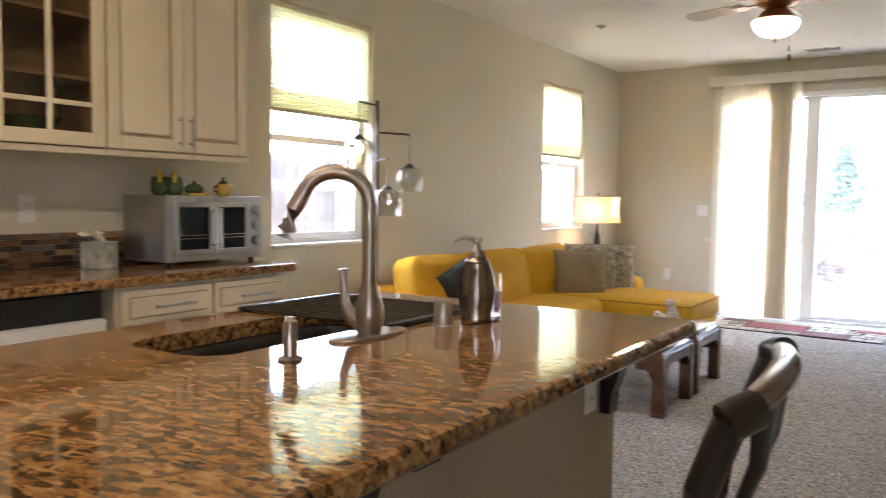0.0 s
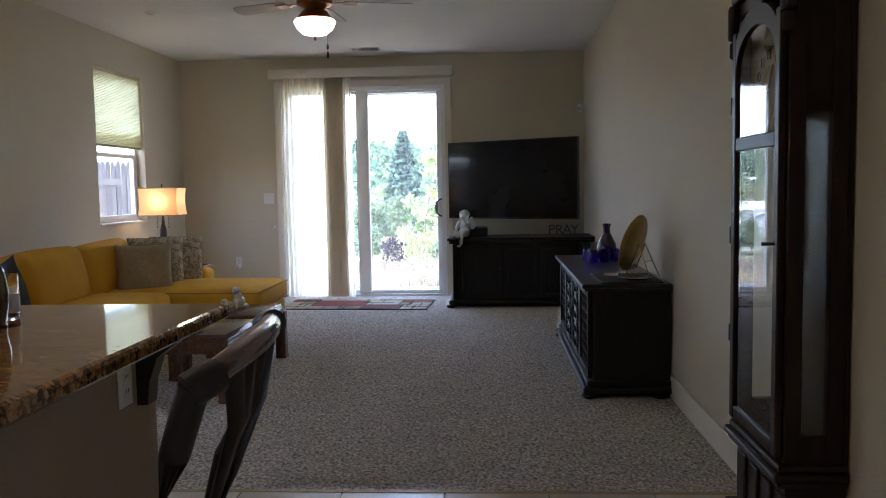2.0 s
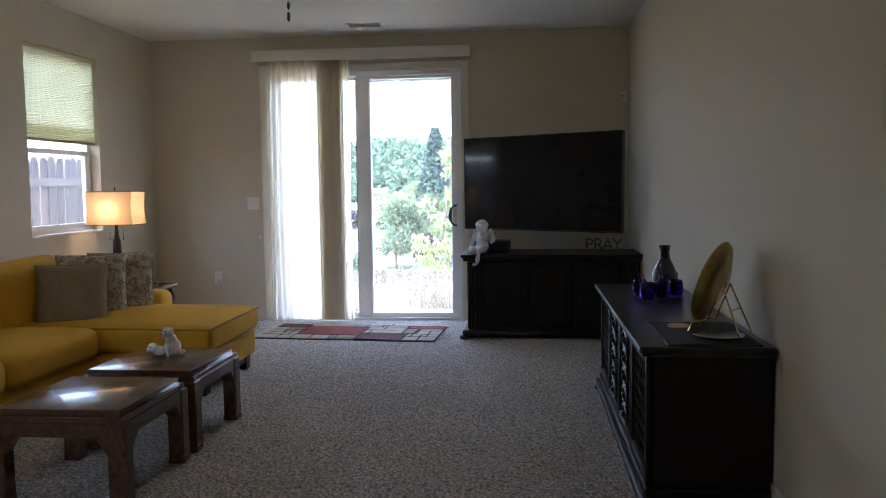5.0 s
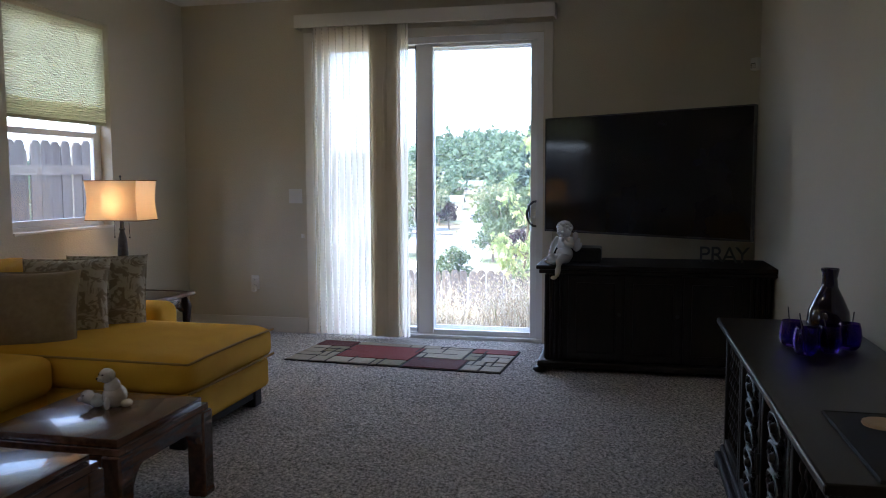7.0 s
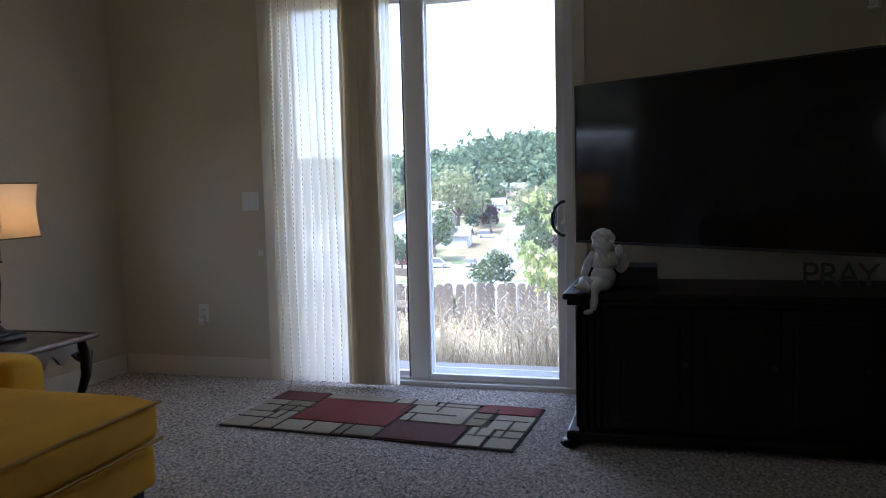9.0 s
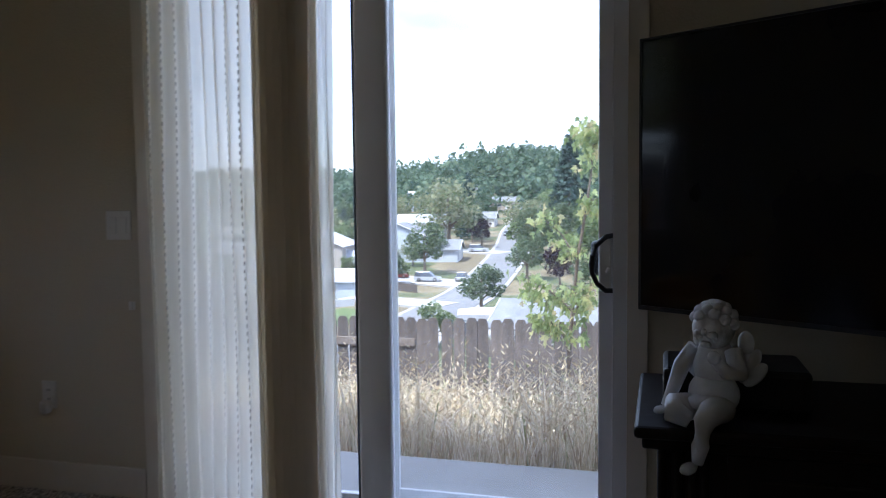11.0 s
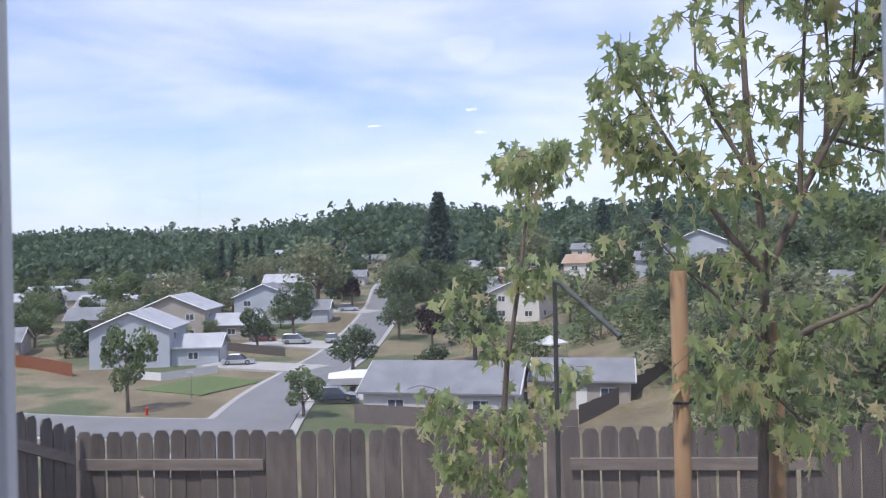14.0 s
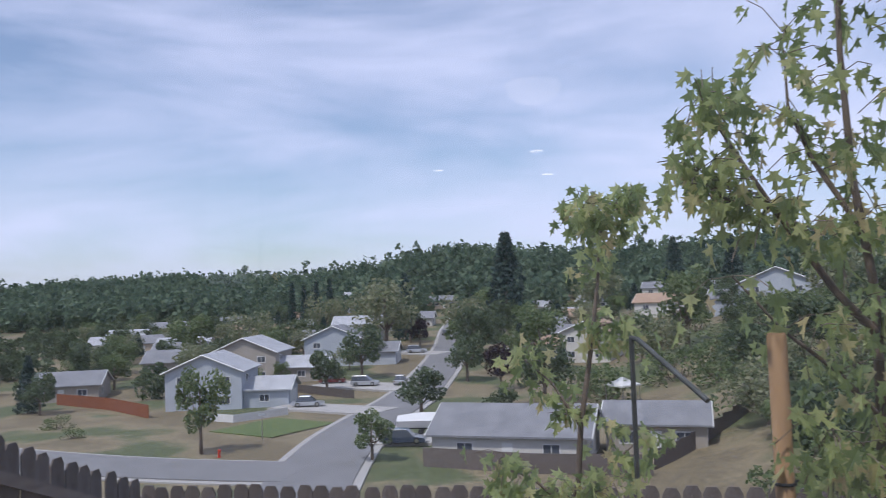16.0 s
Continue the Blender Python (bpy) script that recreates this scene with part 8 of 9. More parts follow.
PLACED = [("g", -48.5, 79.5, 9.3, 0.75), ("g", -29.5, 78.5, 5.0, 1.1), ("d", -33.2, 104, 7.2, 1.15), ("d", -57.5, 143, 11, 0.9), ("o", -69, 186, 18, 1.05), ("p", -64, 196, 7.5, 1), ("d", -41, 166, 13, 1.0), ("d", -37, 140, 9, 1.0), ("p", -29, 131, 7.5, 0.9), ("c", -51.4, 240, 30, 1.1), ("d", -70, 206, 14, 0.7), ("c", -74, 214, 19, 0.9), ("d", 6.6, 99, 9, 1.2), ("d", 12, 112, 9, 1.1), ("b", 3, 118, 9, 1.1), ("b", -3, 128, 8, 1.2), ("g", -1, 150, 15, 0.9), ("o", -5, 140, 9, 1.1), ("b", -12, 120, 8, 1.2), ("d", -20, 118, 9, 1.2), ("g", -26, 150, 12, 1.1), ("d", 16, 96, 9, 1.2), ("d", 22, 108, 11, 1.1), ("g", 33, 120, 14, 1.0), ("g", -84, 158, 9, 1.0), ("o", -96, 170, 12, 1.0), ("g", -112, 172, 12, 1.1), ("y", -142, 279, 17, 1), ("y", -137, 279, 16, 1), ("y", -132, 279, 17.5, 1), ("y", -127, 280, 18, 1), ("d", -92, 104, 7, 0.9), ("c", -96, 106, 9, 1.0), ("d", -60, 118.5, 3.2, 1.1), ("g", -45, 168, 9, 1.2), ("o", -58, 214, 12, 1.1), ("g", -88, 232, 14, 1.0), ("o", -104, 228, 13, 1.1), ("g", -36, 190, 11, 1.1), ("d", -46, 205, 12, 1.2), ("o", -28, 268, 18, 1.0), ("g", -62, 268, 13, 1.1), ("c", -4, 262, 20, 1.0), ("c", 14, 285, 22, 1.0), ("o", 24, 150, 13, 1.1), ("g", 38, 160, 15, 1.0), ("d", -22, 100, 5, 1.2), ("b", -78, 92, 2.6, 1.5), ("b", -70, 86, 2.0, 1.4)]
for p in PLACED:
    plant(*p)
rt = random.Random(31)
count = 0
taken = [(h_[0], h_[1]) for h_ in ROW] + [(-69, 113), (-79, 142), (-72, 165), (-18, 168), (-16, 83)] + [(p[1], p[2]) for p in PLACED]
while count < 230:
    y = rt.uniform(125, 335)
    x = rt.uniform(-0.85 * y, 0.28 * y)
    sx = np.interp(y, [p[1] for p in STREET], [p[0] for p in STREET])
    if abs(x - sx) < 9 or any((x - a) ** 2 + (y - b) ** 2 < 48 for a, b in taken):
        continue
    taken.append((x, y))
    plant(rt.choice("ggddoodbbdc"), x, y, rt.uniform(4, 8.5), rt.uniform(0.95, 1.35))
    count += 1

# far leaves: distance haze is mixed into the colour, lighter and bluer
LEAF_WOODS = island_mat("woodland_leaves_hazed", [(0.0, (0.062, 0.105, 0.070)), (0.5, (0.105, 0.155, 0.098)), (1.0, (0.175, 0.225, 0.140))], 0.8, 0.4)
rt = random.Random(77)
extra = 0
while extra < 170:
    if extra % 3 == 2:
        x, y = rt.uniform(-215, -96), rt.uniform(104, 255)
    else:
        x, y = (rt.uniform(5, 34), rt.uniform(60, 98)) if extra % 2 else (rt.uniform(2, 52), rt.uniform(84, 165))
    if any((x - a) ** 2 + (y - b) ** 2 < 13 for a, b in taken) or (x > -24 and x < 2 and y < 95):
        continue
    taken.append((x, y))
    plant(rt.choice("bbdgdo"), x, y, rt.uniform(3, 8), rt.uniform(1.0, 1.4))
    extra += 1

# thicket between the houses and on the bank: past counting, one object
rt = random.Random(91)
V, F = [], []
extra = 0
while extra < 150:
    near = extra % 5 < 2
    x, y = (rt.uniform(17, 46), rt.uniform(60, 106)) if near else (rt.uniform(-225, -78), rt.uniform(116, 285))
    if any((x - a) ** 2 + (y - b) ** 2 < (7 if near else 20) for a, b in taken) or (near and (x - 26) ** 2 + (y - 86) ** 2 < 60):
        continue
    taken.append((x, y))
    x, y = site(x, y)
    h_ = rt.uniform(3.5, 7) if near else rt.uniform(4.5, 9)
    z = terrain(x, y)
    w_ = h_ * rt.uniform(0.18, 0.27)
    lobes = [((x + rt.uniform(-w_, w_), y + rt.uniform(-w_, w_), z + h_ * (0.15 + 0.62 * q / 6)), h_ * rt.uniform(0.15, 0.24)) for q in range(7)]
    v_, f_ = card_cloud(rt, 620, 0.062 * h_, lobes, 0.9)
    o_ = len(V)
    V += v_
    F += [tuple(i + o_ for i in q) for q in f_]
    extra += 1
tagged(new("thicket", mesh_of("thicket", V, F, LEAF_DARK)), "dense dark green trees and shrubs growing between the houses", "trees", kind="stuff")

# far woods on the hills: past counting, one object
rw = random.Random(8)
V, F = [], []
n_ = 0
while n_ < 4200:
    y = rw.uniform(295, 520)
    x = rw.uniform(-1.0 * y, 0.55 * y)
    if -150 < x < 60 and y < 335 and rw.random() < 0.6:
        continue
    if noise.noise((x * 0.02, y * 0.02, 3.1)) > 0.55:
        continue
    x, y = yard(x, y)
    h_ = rw.uniform(6.5, 13)
    z = terrain(x, y)
    tall = rw.random() < 0.025
    lobes = [((x + rw.uniform(-2, 2), y + rw.uniform(-2, 2), z + h_ * (0.25 + 0.55 * q / 3) * (1.6 if tall else 1)), h_ * (0.16 if tall else 0.34)) for q in range(4)]
    v_, f_ = card_cloud(rw, 60, 1.45, lobes, 0.85)
    o_ = len(V)
    V += v_
    F += [tuple(i + o_ for i in q) for q in f_]
    n_ += 1
tagged(new("far_woods", mesh_of("far_woods", V, F, LEAF_WOODS)), "dense dark green woodland covering the far hills", "woods", kind="stuff")


# ---- garden fence ----
PICK = bmesh.new()
pk = [(-0.066, 0), (0.066, 0), (0.066, 1.77), (0.038, 1.82), (-0.038, 1.82), (-0.066, 1.77)]
a = [PICK.verts.new((x, -0.009, z)) for x, z in pk]
b = [PICK.verts.new((x, 0.009, z)) for x, z in pk]
PICK.faces.new(a)
PICK.faces.new(b[::-1])
for i in range(6):
    PICK.faces.new((a[i], b[i], b[(i + 1) % 6], a[(i + 1) % 6]))
pick_me = bpy.data.meshes.new("picket")
PICK.to_mesh(pick_me)
PICK.free()
pick_me.materials.append(FENCEW)
rf = random.Random(3)


def fence(name, p0, p1, z0, z1, near_rails, label):
    """Dog-eared board fence from p0 to p1; its top runs from z0 to z1. near_rails: stretches whose rails face the house."""
    t = thing(name, pose(p0[0], p0[1], 0, 0, 0, math.degrees(math.atan2(p1[1] - p0[1], p1[0] - p0[0]))), label, "fence", "garden fences")
    L = math.hypot(p1[0] - p0[0], p1[1] - p0[1])
    k = int(L / 0.1455)
    for i in range(k):
        u = (i + 0.5) / k
        o = new("picket", pick_me)
        o.parent = t
        o.matrix_basis = pose(u * L, rf.uniform(-0.004, 0.004), z0 + (z1 - z0) * u - 1.82 + rf.uniform(-0.012, 0.012), rf.uniform(-0.6, 0.6), rf.uniform(-0.5, 0.5), rf.uniform(-2, 2))
    for a_, b_ in near_rails:
        for dz in (-0.28, -1.25):
            za, zb = z0 + (z1 - z0) * a_ / L + dz, z0 + (z1 - z0) * b_ / L + dz
            bm = bmesh.new()
            q = [bm.verts.new(v) for v in ((a_, -0.052, za - 0.045), (b_, -0.052, zb - 0.045), (b_, -0.013, zb - 0.045), (a_, -0.013, za - 0.045), (a_, -0.052, za + 0.045), (b_, -0.052, zb + 0.045), (b_, -0.013, zb + 0.045), (a_, -0.013, za + 0.045))]
            for f in ((0, 1, 2, 3), (4, 7, 6, 5), (0, 4, 5, 1), (1, 5, 6, 2), (2, 6, 7, 3), (3, 7, 4, 0)):
                bm.faces.new([q[i] for i in f])
            part("rail", bm, FENCER, t)
    for i in range(int(L / 2.4) + 1):
        z = z0 + (z1 - z0) * (2.4 * i) / L
        part("post", box(2.4 * i - 0.045, 2.4 * i + 0.045, 0.014, 0.1, z - 2.2, z - 0.1), FENCER, t)
    return t


fence("board_fence", yard(-5.1, 14.45), yard(9.7, 14.45), -0.20, 0.12, [(0.05, 1.75), (4.3, 6.15)], "weathered grey-brown dog-eared board fence at the foot of the yard")
fence("board_fence", yard(-5.1, 10.45), yard(-5.1, 14.4), 1.55, -0.16, [(0.0, 3.9)], "weathered grey board fence stepping down the bank")
fence("board_fence", (-5.1, -1.0), yard(-5.1, 10.4), 1.58, 1.68, [(0.0, 11.3)], "weathered grey board fence beside the house")


def far_fence(name, pts, h, material, label):
    t = thing(name, pose(0, 0, 0), label, "fence")
    pts = [site(*p) for p in pts]
    for (x0, y0), (x1, y1) in zip(pts, pts[1:]):
        L = math.hypot(x1 - x0, y1 - y0)
        k = max(2, int(L / 2.0))
        bm = bmesh.new()
        for i in range(k):
            u0, u1 = i / k, (i + 1) / k
            a0, a1 = (x0 + (x1 - x0) * u0, y0 + (y1 - y0) * u0), (x0 + (x1 - x0) * u1, y0 + (y1 - y0) * u1)
            za = terrain(*a0)
            q = [(*a0, za - 0.3), (*a1, za - 0.3), (*a1, za + h), (*a0, za + h)]
            f0 = [bm.verts.new(v) for v in q]
            f1 = [bm.verts.new((v[0], v[1] + 0.08, v[2])) for v in q]
            bm.faces.new(f0)
            bm.faces.new(f1[::-1])
            for j in range(4):
                bm.faces.new((f0[j], f1[j], f1[(j + 1) % 4], f0[(j + 1) % 4]))
        part("fence_run", bm, material, t)


far_fence("red_board_fence", [(-100, 116), (-84, 109), (-71, 101)], 1.8, REDF, "red-stained board fence on the bank below the houses")
far_fence("white_picket_fence", [(-62, 100), (-56.5, 98.5), (-52.5, 105.5)], 1.0, C_WHITE, "white vinyl fence round the corner garden")
far_fence("dark_board_fence", [(-24, 77), (-14, 75.5), (-4, 76)], 1.7, FENCEW, "dark board fence below the grey-roofed house")
far_fence("dark_board_fence", [(-63, 128), (-50, 122)], 1.3, FENCEW, "dark low board fence beside the driveway")
far_fence("dark_board_fence", [(-4, 78), (5, 95), (9, 128), (22, 140)], 1.7, FENCEW, "dark board fence running up the slope")
hy = thing("fire_hydrant", pose(*site(-45.6, 78.2), terrain(*site(-45.6, 78.2))), "small red fire hydrant at the kerb", "hydrant")
part("barrel", lathe([(0, 0), (0.18, 0), (0.18, 0.06), (0.13, 0.08), (0.13, 0.6), (0.17, 0.62), (0.15, 0.75), (0, 0.85)], 14), mat("hydrant_red", (0.5, 0.04, 0.02), (0.6, 0.06, 0.03), 5, 0.5, 0), hy)
part("nozzle", lathe([(0, -0.25), (0.07, -0.25), (0.07, 0.25), (0, 0.25)], 10, m=pose(0, 0, 0.48, 90, 0, 0)), hy.children[0].data.materials[0], hy)
sg = thing("street_sign", pose(*site(-46.1, 87.5), terrain(*site(-46.1, 87.5))), "thin grey street sign post at the corner", "sign")
part("post", tube([(0, 0, 0), (0, 0, 2.8)], 0.05, 6), STEEL, sg)
part("blade", box(-0.4, 0.4, -0.02, 0.02, 2.6, 2.85), W_BLUE, sg)
tu = thing("shade_canopy", pose(*site(-9.5, 118), terrain(*site(-9.5, 118))), "white garden shade canopy in a back yard", "canopy")
part("cover", lathe([(2.4, 2.3), (2.4, 2.5), (0.9, 3.1), (0, 3.5)], 4), C_WHITE, tu)
for a in range(4):
    part("leg", tube([(2.2 * math.cos(a * 1.571), 2.2 * math.sin(a * 1.571), -0.2), (2.2 * math.cos(a * 1.571), 2.2 * math.sin(a * 1.571), 2.35)], 0.05, 6), STEEL, tu)

# ---- young maples, stakes, dry grass ----
MAPLE = island_mat("maple_leaves", [(0.0, (0.20, 0.27, 0.11)), (0.45, (0.35, 0.43, 0.18)), (0.8, (0.56, 0.61, 0.28)), (1.0, (0.68, 0.56, 0.33))], 0.5, 0.68)


def leaf_single():
    m, n, l, b = nodes_of("maple_leaf_surface")
    o = n.new("ShaderNodeObjectInfo")
    r = ramp(n, [(0.0, (0.20, 0.27, 0.11)), (0.45, (0.35, 0.43, 0.18)), (0.8, (0.54, 0.60, 0.28)), (1.0, (0.62, 0.53, 0.29))])
    l.new(o.outputs["Random"], r.inputs[0])
    l.new(r.outputs[0], b.inputs["Base Color"])
    b.inputs["Roughness"].default_value = 0.55
    tl, mi = n.new("ShaderNodeBsdfTranslucent"), n.new("ShaderNodeMixShader")
    l.new(r.outputs[0], tl.inputs[0])
    mi.inputs[0].default_value = 0.6
    l.new(b.outputs[0], mi.inputs[1])
    l.new(tl.outputs[0], mi.inputs[2])
    l.new(mi.outputs[0], n["Material Output"].inputs[0])
    return m


LEAF1 = leaf_single()
LOBES = [(0.0, 0.0), (0.10, 0.05), (0.36, -0.06), (0.20, 0.16), (0.34, 0.26), (0.62, 0.40), (0.36, 0.42), (0.38, 0.56), (0.12, 0.44), (0.13, 0.66), (0.24, 0.84), (0.09, 0.84), (0.0, 1.10)]
OUTLINE = LOBES + [(-x, y) for x, y in LOBES[-2:0:-1]]


def leaf_shape(droop):
    """A five-lobed leaf of length 1, folded on its midrib, its tip drooping."""
    V = [(x * 0.88, y, 0.34 * abs(x) - droop * y * y) for x, y in OUTLINE] + [(0, 0.42, -droop * 0.18)]
    c = len(OUTLINE)
    return V, [(i, (i + 1) % c, c) for i in range(c)]


LEAF_ME = []
for dr in (0.15, 0.35, 0.55):
    V, F = leaf_shape(dr)
    LEAF_ME.append(mesh_of("leaf", V, F, LEAF1))


def maple(name, base, stems, seed, leaves, size, label, spread, dx=0.0):
    """stems: lists of points from the foot upwards, with a start radius. Leaves hang round the outer parts of the stems."""
    t = thing(name, pose(*site(base[0] + dx, base[1]), base[2], 0, 0, -2.58 + YAW), label, "tree", "young maples")
    rl = random.Random(seed)
    bv = Vector(base)
    anchors = []
    for k, (r0, pts) in enumerate(stems):
        P = [Vector(p) - bv for p in pts]
        part("trunk" if k == 0 else "limb", tube(P, [max(0.003, r0 * (1 - 0.8 * i / (len(P) - 1))) for i in range(len(P))], 8), BARK, t, smooth=60)
        for i, (a, b) in enumerate(zip(P, P[1:])):
            if k == 0 and i < len(P) // 2:
                continue
            anchors += [a.lerp(b, q / 6) for q in range(1, 7)]
        anchors += [P[-1] + Vector((0, 0, 0.02 * q)) for q in range(4)]
    V, F = [], []
    twig = bmesh.new()
    made = 0
    while made < leaves:
        a = rl.choice(anchors)
        off = Vector((rl.gauss(0, 1), rl.gauss(0, 1), rl.gauss(-0.1, 0.8)))
        off *= min(1.0, 1.7 / max(0.01, off.length))
        tip = a + off * spread
        tube([a, a.lerp(tip, 0.55) + Vector((0, 0, 0.02)), tip], 0.0018, 3, twig)
        for q in range(rl.randint(3, 5)):
            made += 1
            p = a.lerp(tip, rl.uniform(0.5, 1.05)) + Vector((rl.gauss(0, 1), rl.gauss(0, 1), rl.gauss(0, 1))) * 0.03
            s = size * rl.uniform(0.65, 1.2)
            m = Matrix.Translation(p) @ Euler((rl.gauss(-1.3, 0.32), rl.gauss(0, 0.35), rl.uniform(0, 6.283))).to_matrix().to_4x4() @ Matrix.Scale(s, 4)
            if made <= 280:
                o = new("leaf", rl.choice(LEAF_ME))
                o.parent = t
                o.matrix_basis = m
            else:
                v_, f_ = leaf_shape(rl.choice((0.15, 0.35, 0.55)))
                i0 = len(V)
                V += [tuple(m @ Vector(v)) for v in v_]
                F += [tuple(i + i0 for i in f) for f in f_]
    part("twigs", twig, BARK, t)
    o = new("leaf_mass", mesh_of("leaf_mass", V, F, MAPLE))
    o.parent = t
    o["kind"] = "stuff"
    return t


maple("maple_sapling", (-1.30, 11.9, terrain(-1.3, 11.9)), [
    (0.02, [(-1.30, 11.9, terrain(-1.3, 11.9) - 0.1), (-1.26, 11.9, 0.1), (-1.20, 11.9, 0.75), (-1.13, 11.9, 1.15), (-1.09, 11.9, 1.45), (-1.07, 11.88, 1.74)]),
    (0.008, [(-1.20, 11.9, 0.75), (-1.32, 11.88, 0.95), (-1.44, 11.86, 1.06)]),
    (0.008, [(-1.12, 11.9, 1.2), (-1.03, 11.9, 1.22), (-0.98, 11.92, 1.16)]),
    (0.010, [(-1.24, 11.9, 0.35), (-1.42, 11.85, 0.52), (-1.54, 11.8, 0.58)]),
    (0.010, [(-1.24, 11.9, 0.30), (-1.08, 11.9, 0.58), (-0.95, 11.95, 0.68)]),
    (0.008, [(-1.25, 11.9, 0.2), (-1.2, 11.8, 0.45), (-1.12, 11.75, 0.5)]),
    (0.008, [(-1.26, 11.9, 0.1), (-1.36, 11.8, 0.25), (-1.4, 11.75, 0.3)]),
    (0.006, [(-1.08, 11.9, 1.6), (-1.14, 11.9, 1.74), (-1.17, 11.9, 1.78)]),
    (0.006, [(-1.08, 11.9, 1.62), (-0.98, 11.9, 1.75), (-0.92, 11.9, 1.76)]),
], 21, 640, 0.078, "staked maple sapling with drooping light green leaves", 0.085)
maple("maple_tree", (-0.27, 10.78, terrain(-0.27, 10.78)), [
    (0.022, [(-0.27, 10.78, terrain(-0.27, 10.78) - 0.1), (-0.265, 10.78, 0.0), (-0.255, 10.77, 0.6), (-0.24, 10.76, 1.03), (-0.24, 10.75, 1.35), (-0.28, 10.75, 1.68), (-0.29, 10.76, 2.05), (-0.28, 10.78, 2.5), (-0.27, 10.8, 2.8)]),
    (0.014, [(-0.24, 10.75, 1.22), (-0.34, 10.74, 1.34), (-0.50, 10.74, 1.60), (-0.60, 10.74, 1.78), (-0.68, 10.75, 1.93)]),
    (0.008, [(-0.50, 10.74, 1.60), (-0.61, 10.72, 1.62), (-0.71, 10.7, 1.68)]),
    (0.014, [(-0.24, 10.75, 1.20), (-0.12, 10.78, 1.45), (-0.03, 10.8, 1.66), (0.10, 10.82, 1.92), (0.2, 10.85, 2.2)]),
    (0.012, [(-0.245, 10.76, 0.95), (-0.1, 10.7, 1.05), (0.05, 10.66, 1.12), (0.18, 10.62, 1.3), (0.3, 10.6, 1.4)]),
    (0.010, [(-0.245, 10.76, 0.98), (-0.36, 10.7, 1.12), (-0.50, 10.66, 1.24), (-0.63, 10.62, 1.40)]),
    (0.010, [(-0.25, 10.76, 1.5), (-0.38, 10.8, 1.75), (-0.43, 10.84, 1.92), (-0.43, 10.86, 2.1)]),
    (0.010, [(-0.1, 10.78, 1.5), (0.02, 10.7, 1.75), (0.03, 10.66, 2.0), (0.05, 10.64, 2.4)]),
    (0.009, [(-0.25, 10.77, 0.75), (-0.34, 10.68, 0.9), (-0.4, 10.62, 0.95)]),
    (0.009, [(-0.12, 10.78, 1.45), (-0.11, 10.76, 1.8), (-0.09, 10.76, 2.1), (-0.07, 10.76, 2.35)]),
    (0.009, [(-0.03, 10.8, 1.66), (-0.02, 10.8, 1.95), (-0.03, 10.8, 2.25)]),
    (0.009, [(-0.03, 10.8, 1.66), (0.14, 10.8, 1.6), (0.3, 10.82, 1.7)]),
    (0.009, [(-0.28, 10.78, 2.2), (-0.18, 10.8, 2.42), (-0.10, 10.8, 2.6)]),
    (0.009, [(0.03, 10.66, 1.9), (0.14, 10.66, 2.1), (0.22, 10.66, 2.4)]),
    (0.009, [(0.10, 10.82, 1.92), (0.24, 10.8, 1.98), (0.36, 10.8, 2.1)]),
    (0.009, [(-0.24, 10.76, 0.85), (-0.14, 10.74, 0.74), (-0.04, 10.72, 0.70)]),
    (0.009, [(0.2, 10.85, 2.2), (0.27, 10.85, 2.45), (0.30, 10.86, 2.75)]),
    (0.009, [(0.36, 10.8, 2.1), (0.47, 10.8, 2.3), (0.52, 10.8, 2.55)]),
    (0.009, [(0.10, 10.82, 1.92), (0.12, 10.8, 2.25), (0.12, 10.8, 2.6)]),
    (0.009, [(0.3, 10.82, 1.7), (0.45, 10.82, 1.85), (0.56, 10.82, 2.05)]),
], 22, 2000, 0.064, "young staked maple tree with light green leaves", 0.10, 0.05)


def stake(x, y, ztop, r, label):
    x, y = site(x, y)
    t = thing("tree_stake", pose(x, y, terrain(x, y)), label, "stake", "tree stakes")
    h = ztop - terrain(x, y)
    part("pole", lathe([(0, -0.1), (r, -0.1), (r, h - 0.01), (r * 0.85, h), (0, h)], 16), STAKEW, t, smooth=50)
    part("tie", tube([(r * 1.05 * math.cos(a), r * 1.05 * math.sin(a), h - 0.42) for a in np.linspace(0, 6.28, 14)], 0.005, 6), PLASTB, t, "black rubber tie")
    return t


stake(-0.47, 10.64, 1.235, 0.027, "round wooden tree stake with a black tie")
stake(-0.145, 10.86, 1.05, 0.027, "round wooden tree stake with a black tie")
tie = thing("tie_wire", pose(*site(-0.3, 10.75), 0.82), "thin black tie wire between the stakes and tree", "wire")
part("wire", tube([(-0.17, -0.11, 0.0), (0.0, 0.0, 0.02), (0.155, 0.11, -0.02)], 0.004, 6), PLASTB, tie)
part("sleeve", tube([(-0.02, 0.03, 0.02), (0.02, -0.01, 0.02), (0.06, 0.03, 0.02)], 0.007, 6), PLASTB, tie)
ps = thing("metal_post", pose(*site(-0.95, 11.74), terrain(-0.95, 11.74)), "thin dark metal post with a slanting top arm", "post")
ph = 1.16 - terrain(-0.95, 11.74)
part("upright", tube([(0, 0, -0.1), (0.0, 0, ph * 0.5), (0.005, 0, ph)], 0.011, 8), mat("dark_galvanised", (0.07, 0.075, 0.07), (0.11, 0.115, 0.11), 8, 0.5, 0.1, 60, metal=0.6), ps, smooth=60)
part("arm", tube([(0.005, 0, ph), (0.03, -0.03, ph - 0.005), (0.26, -0.38, ph - 0.22)], 0.011, 8), ps.children[0].data.materials[0], ps, smooth=60)

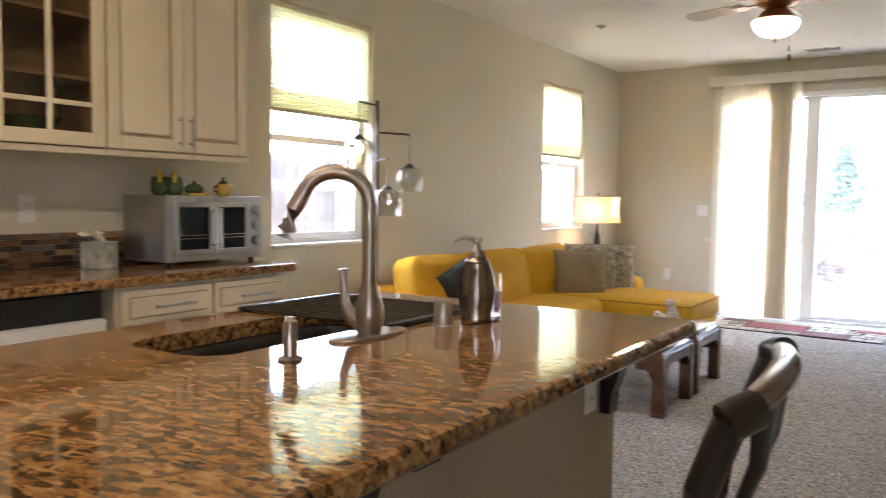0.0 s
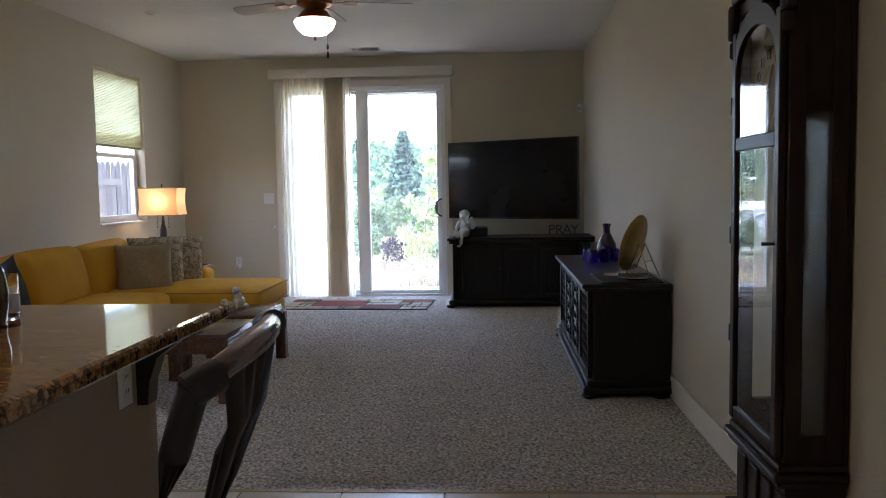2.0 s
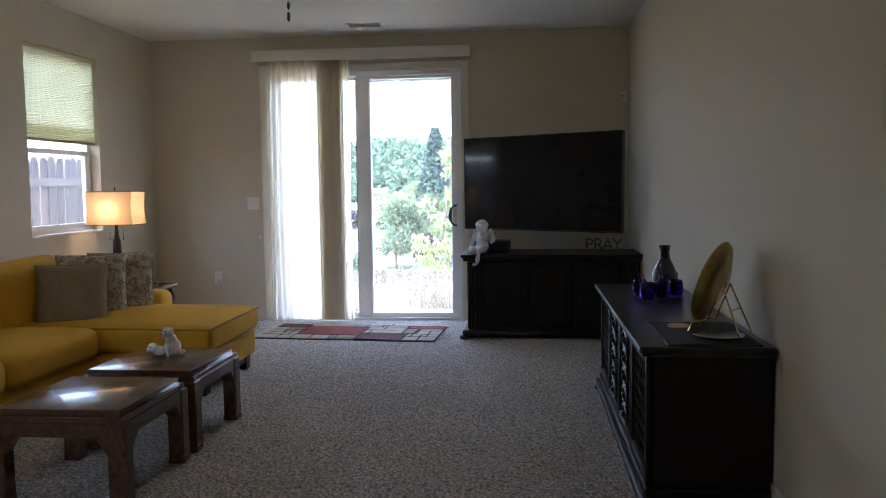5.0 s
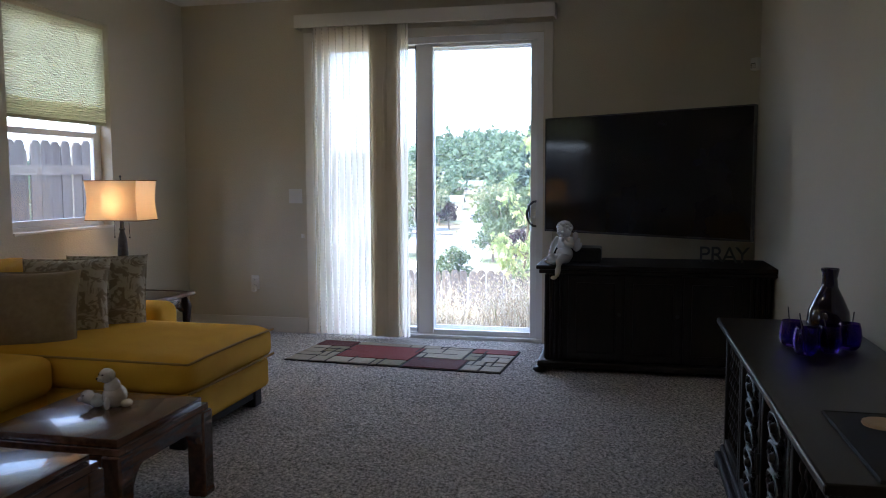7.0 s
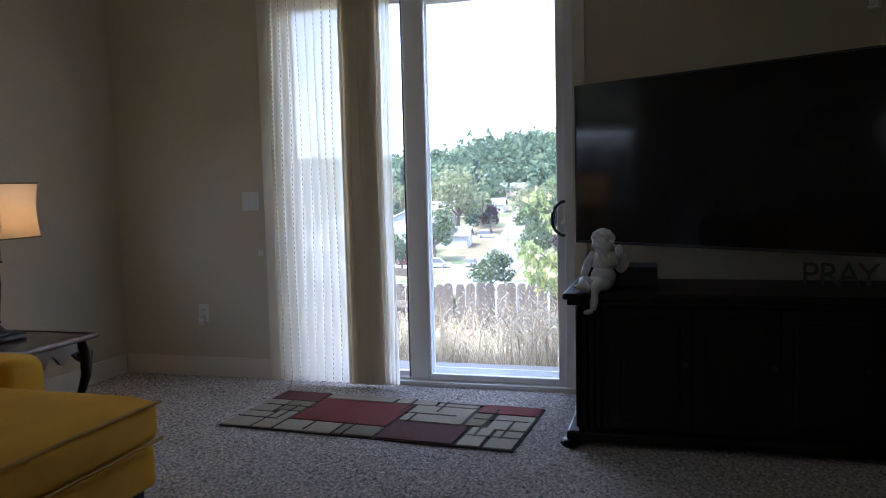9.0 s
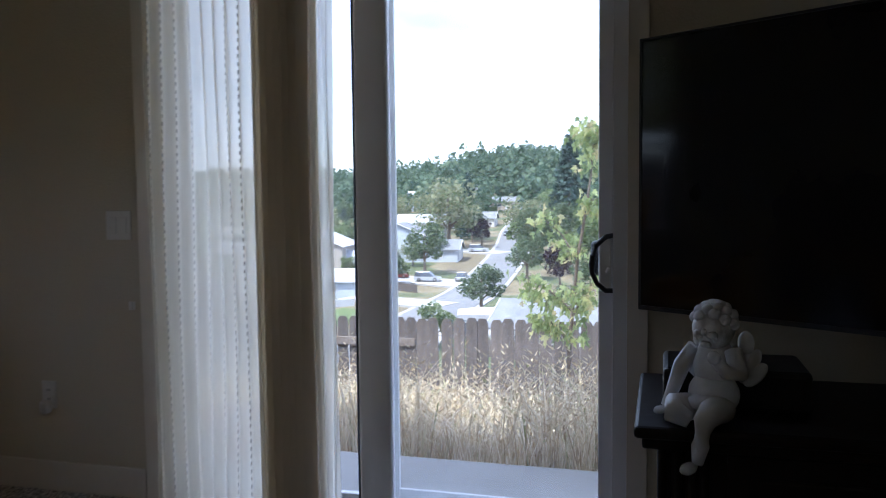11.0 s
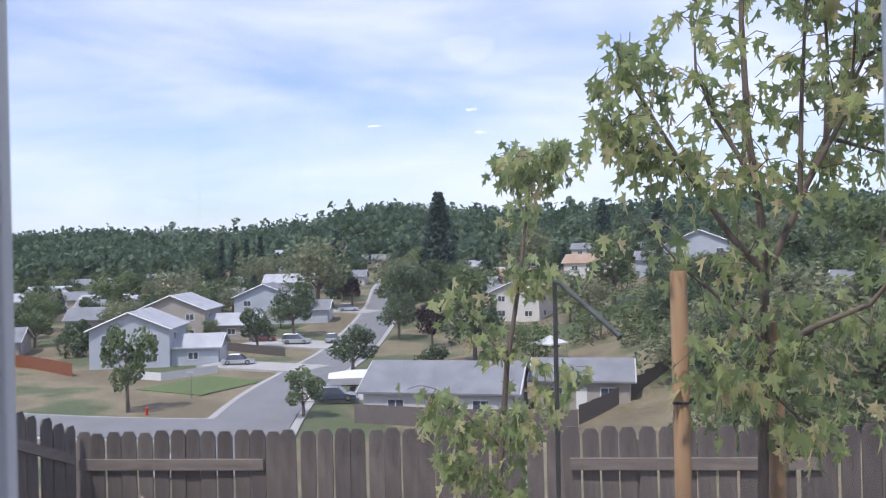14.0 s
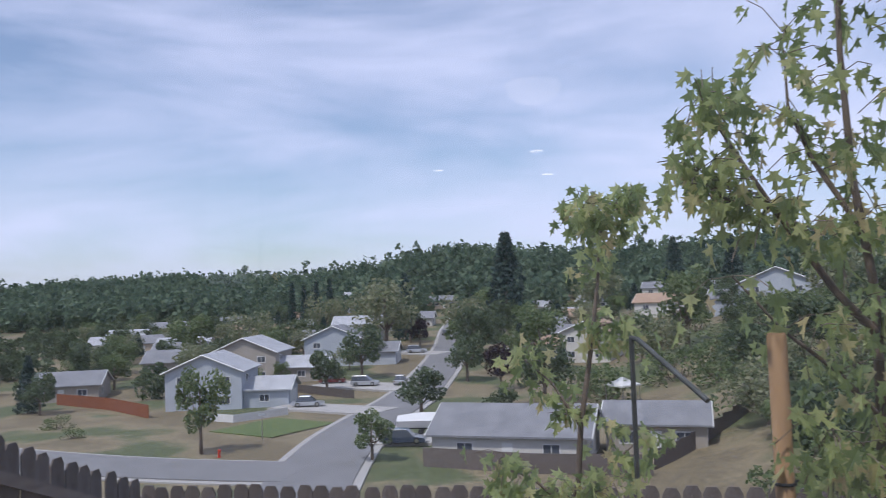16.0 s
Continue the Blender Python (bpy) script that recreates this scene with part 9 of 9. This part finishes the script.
# tall dry grass on the bank: past counting
STRAW = island_mat("dry_straw", [(0.0, (0.360, 0.262, 0.156)), (0.35, (0.624, 0.512, 0.338)), (0.85, (0.840, 0.732, 0.559)), (1.0, (0.312, 0.329, 0.143))], 0.8, 0.25)
rg_ = np.random.RandomState(12)
V, F = [], []
N = 52000
for k in range(N):
    x = rg_.uniform(-5.1, 3.2)
    y = 9.74 + 4.5 * rg_.uniform(0, 1) ** 0.85
    d_ = noise.noise((x * 0.9, y * 0.9, 1.7))
    x, y = yard(x, y)
    if d_ < -0.38 or y < 9.72:
        continue
    z = terrain(x, y) - 0.02
    h_ = rg_.uniform(0.22, 0.66) * (1 + 0.9 * max(0, d_))
    if rg_.rand() < 0.05:
        h_ = rg_.uniform(0.7, 1.05)
    a = rg_.uniform(0, 6.283)
    lean = rg_.uniform(0.15, 0.95) * h_
    w_ = rg_.uniform(0.002, 0.005)
    cx, sy = math.cos(a), math.sin(a)
    px, py = -sy * w_, cx * w_
    i = len(V)
    V += [(x - px, y - py, z), (x + px, y + py, z), (x + cx * lean * 0.3 + px, y + sy * lean * 0.3 + py, z + h_ * 0.62), (x + cx * lean * 0.3 - px, y + sy * lean * 0.3 - py, z + h_ * 0.62), (x + cx * lean, y + sy * lean, z + h_ * (0.98 - 0.3 * lean))]
    F += [(i, i + 1, i + 2, i + 3), (i + 3, i + 2, i + 4)]
    if h_ > 0.7:
        for q in range(9):
            u = 0.62 + 0.38 * q / 9
            bx, by, bz = x + cx * lean * u, y + sy * lean * u, z + h_ * u * 0.95
            e_ = rg_.uniform(-1, 1, 3) * 0.035
            j = len(V)
            V += [(bx, by, bz), (bx + e_[0], by + e_[1] + 0.004, bz - 0.012 - abs(e_[2]) * 0.6), (bx + e_[0] * 1.4, by + e_[1] * 1.4, bz - 0.032), (bx + e_[0] + 0.007, by + e_[1], bz - 0.018)]
            F.append((j, j + 1, j + 2, j + 3))
tagged(new("dry_grass", mesh_of("dry_grass", V, F, STRAW)), "tall dry straw-coloured wild oat grass on the bank", "grass", kind="stuff")
tp = thing("flower_pot", pose(-2.35, 9.45, -0.10), "terracotta flower pot on the patio", "flower pot")
part("pot", lathe([(0, 0), (0.11, 0), (0.15, 0.2), (0.165, 0.205), (0.165, 0.245), (0.15, 0.245), (0.14, 0.21), (0, 0.2)], 26), mat("terracotta", (0.36, 0.15, 0.08), (0.44, 0.2, 0.11), 9, 0.85, 0.2, 60), tp, smooth=50)
part("soil", lathe([(0, 0.2), (0.138, 0.2), (0.138, 0.203), (0, 0.21)], 20), GROUT, tp)
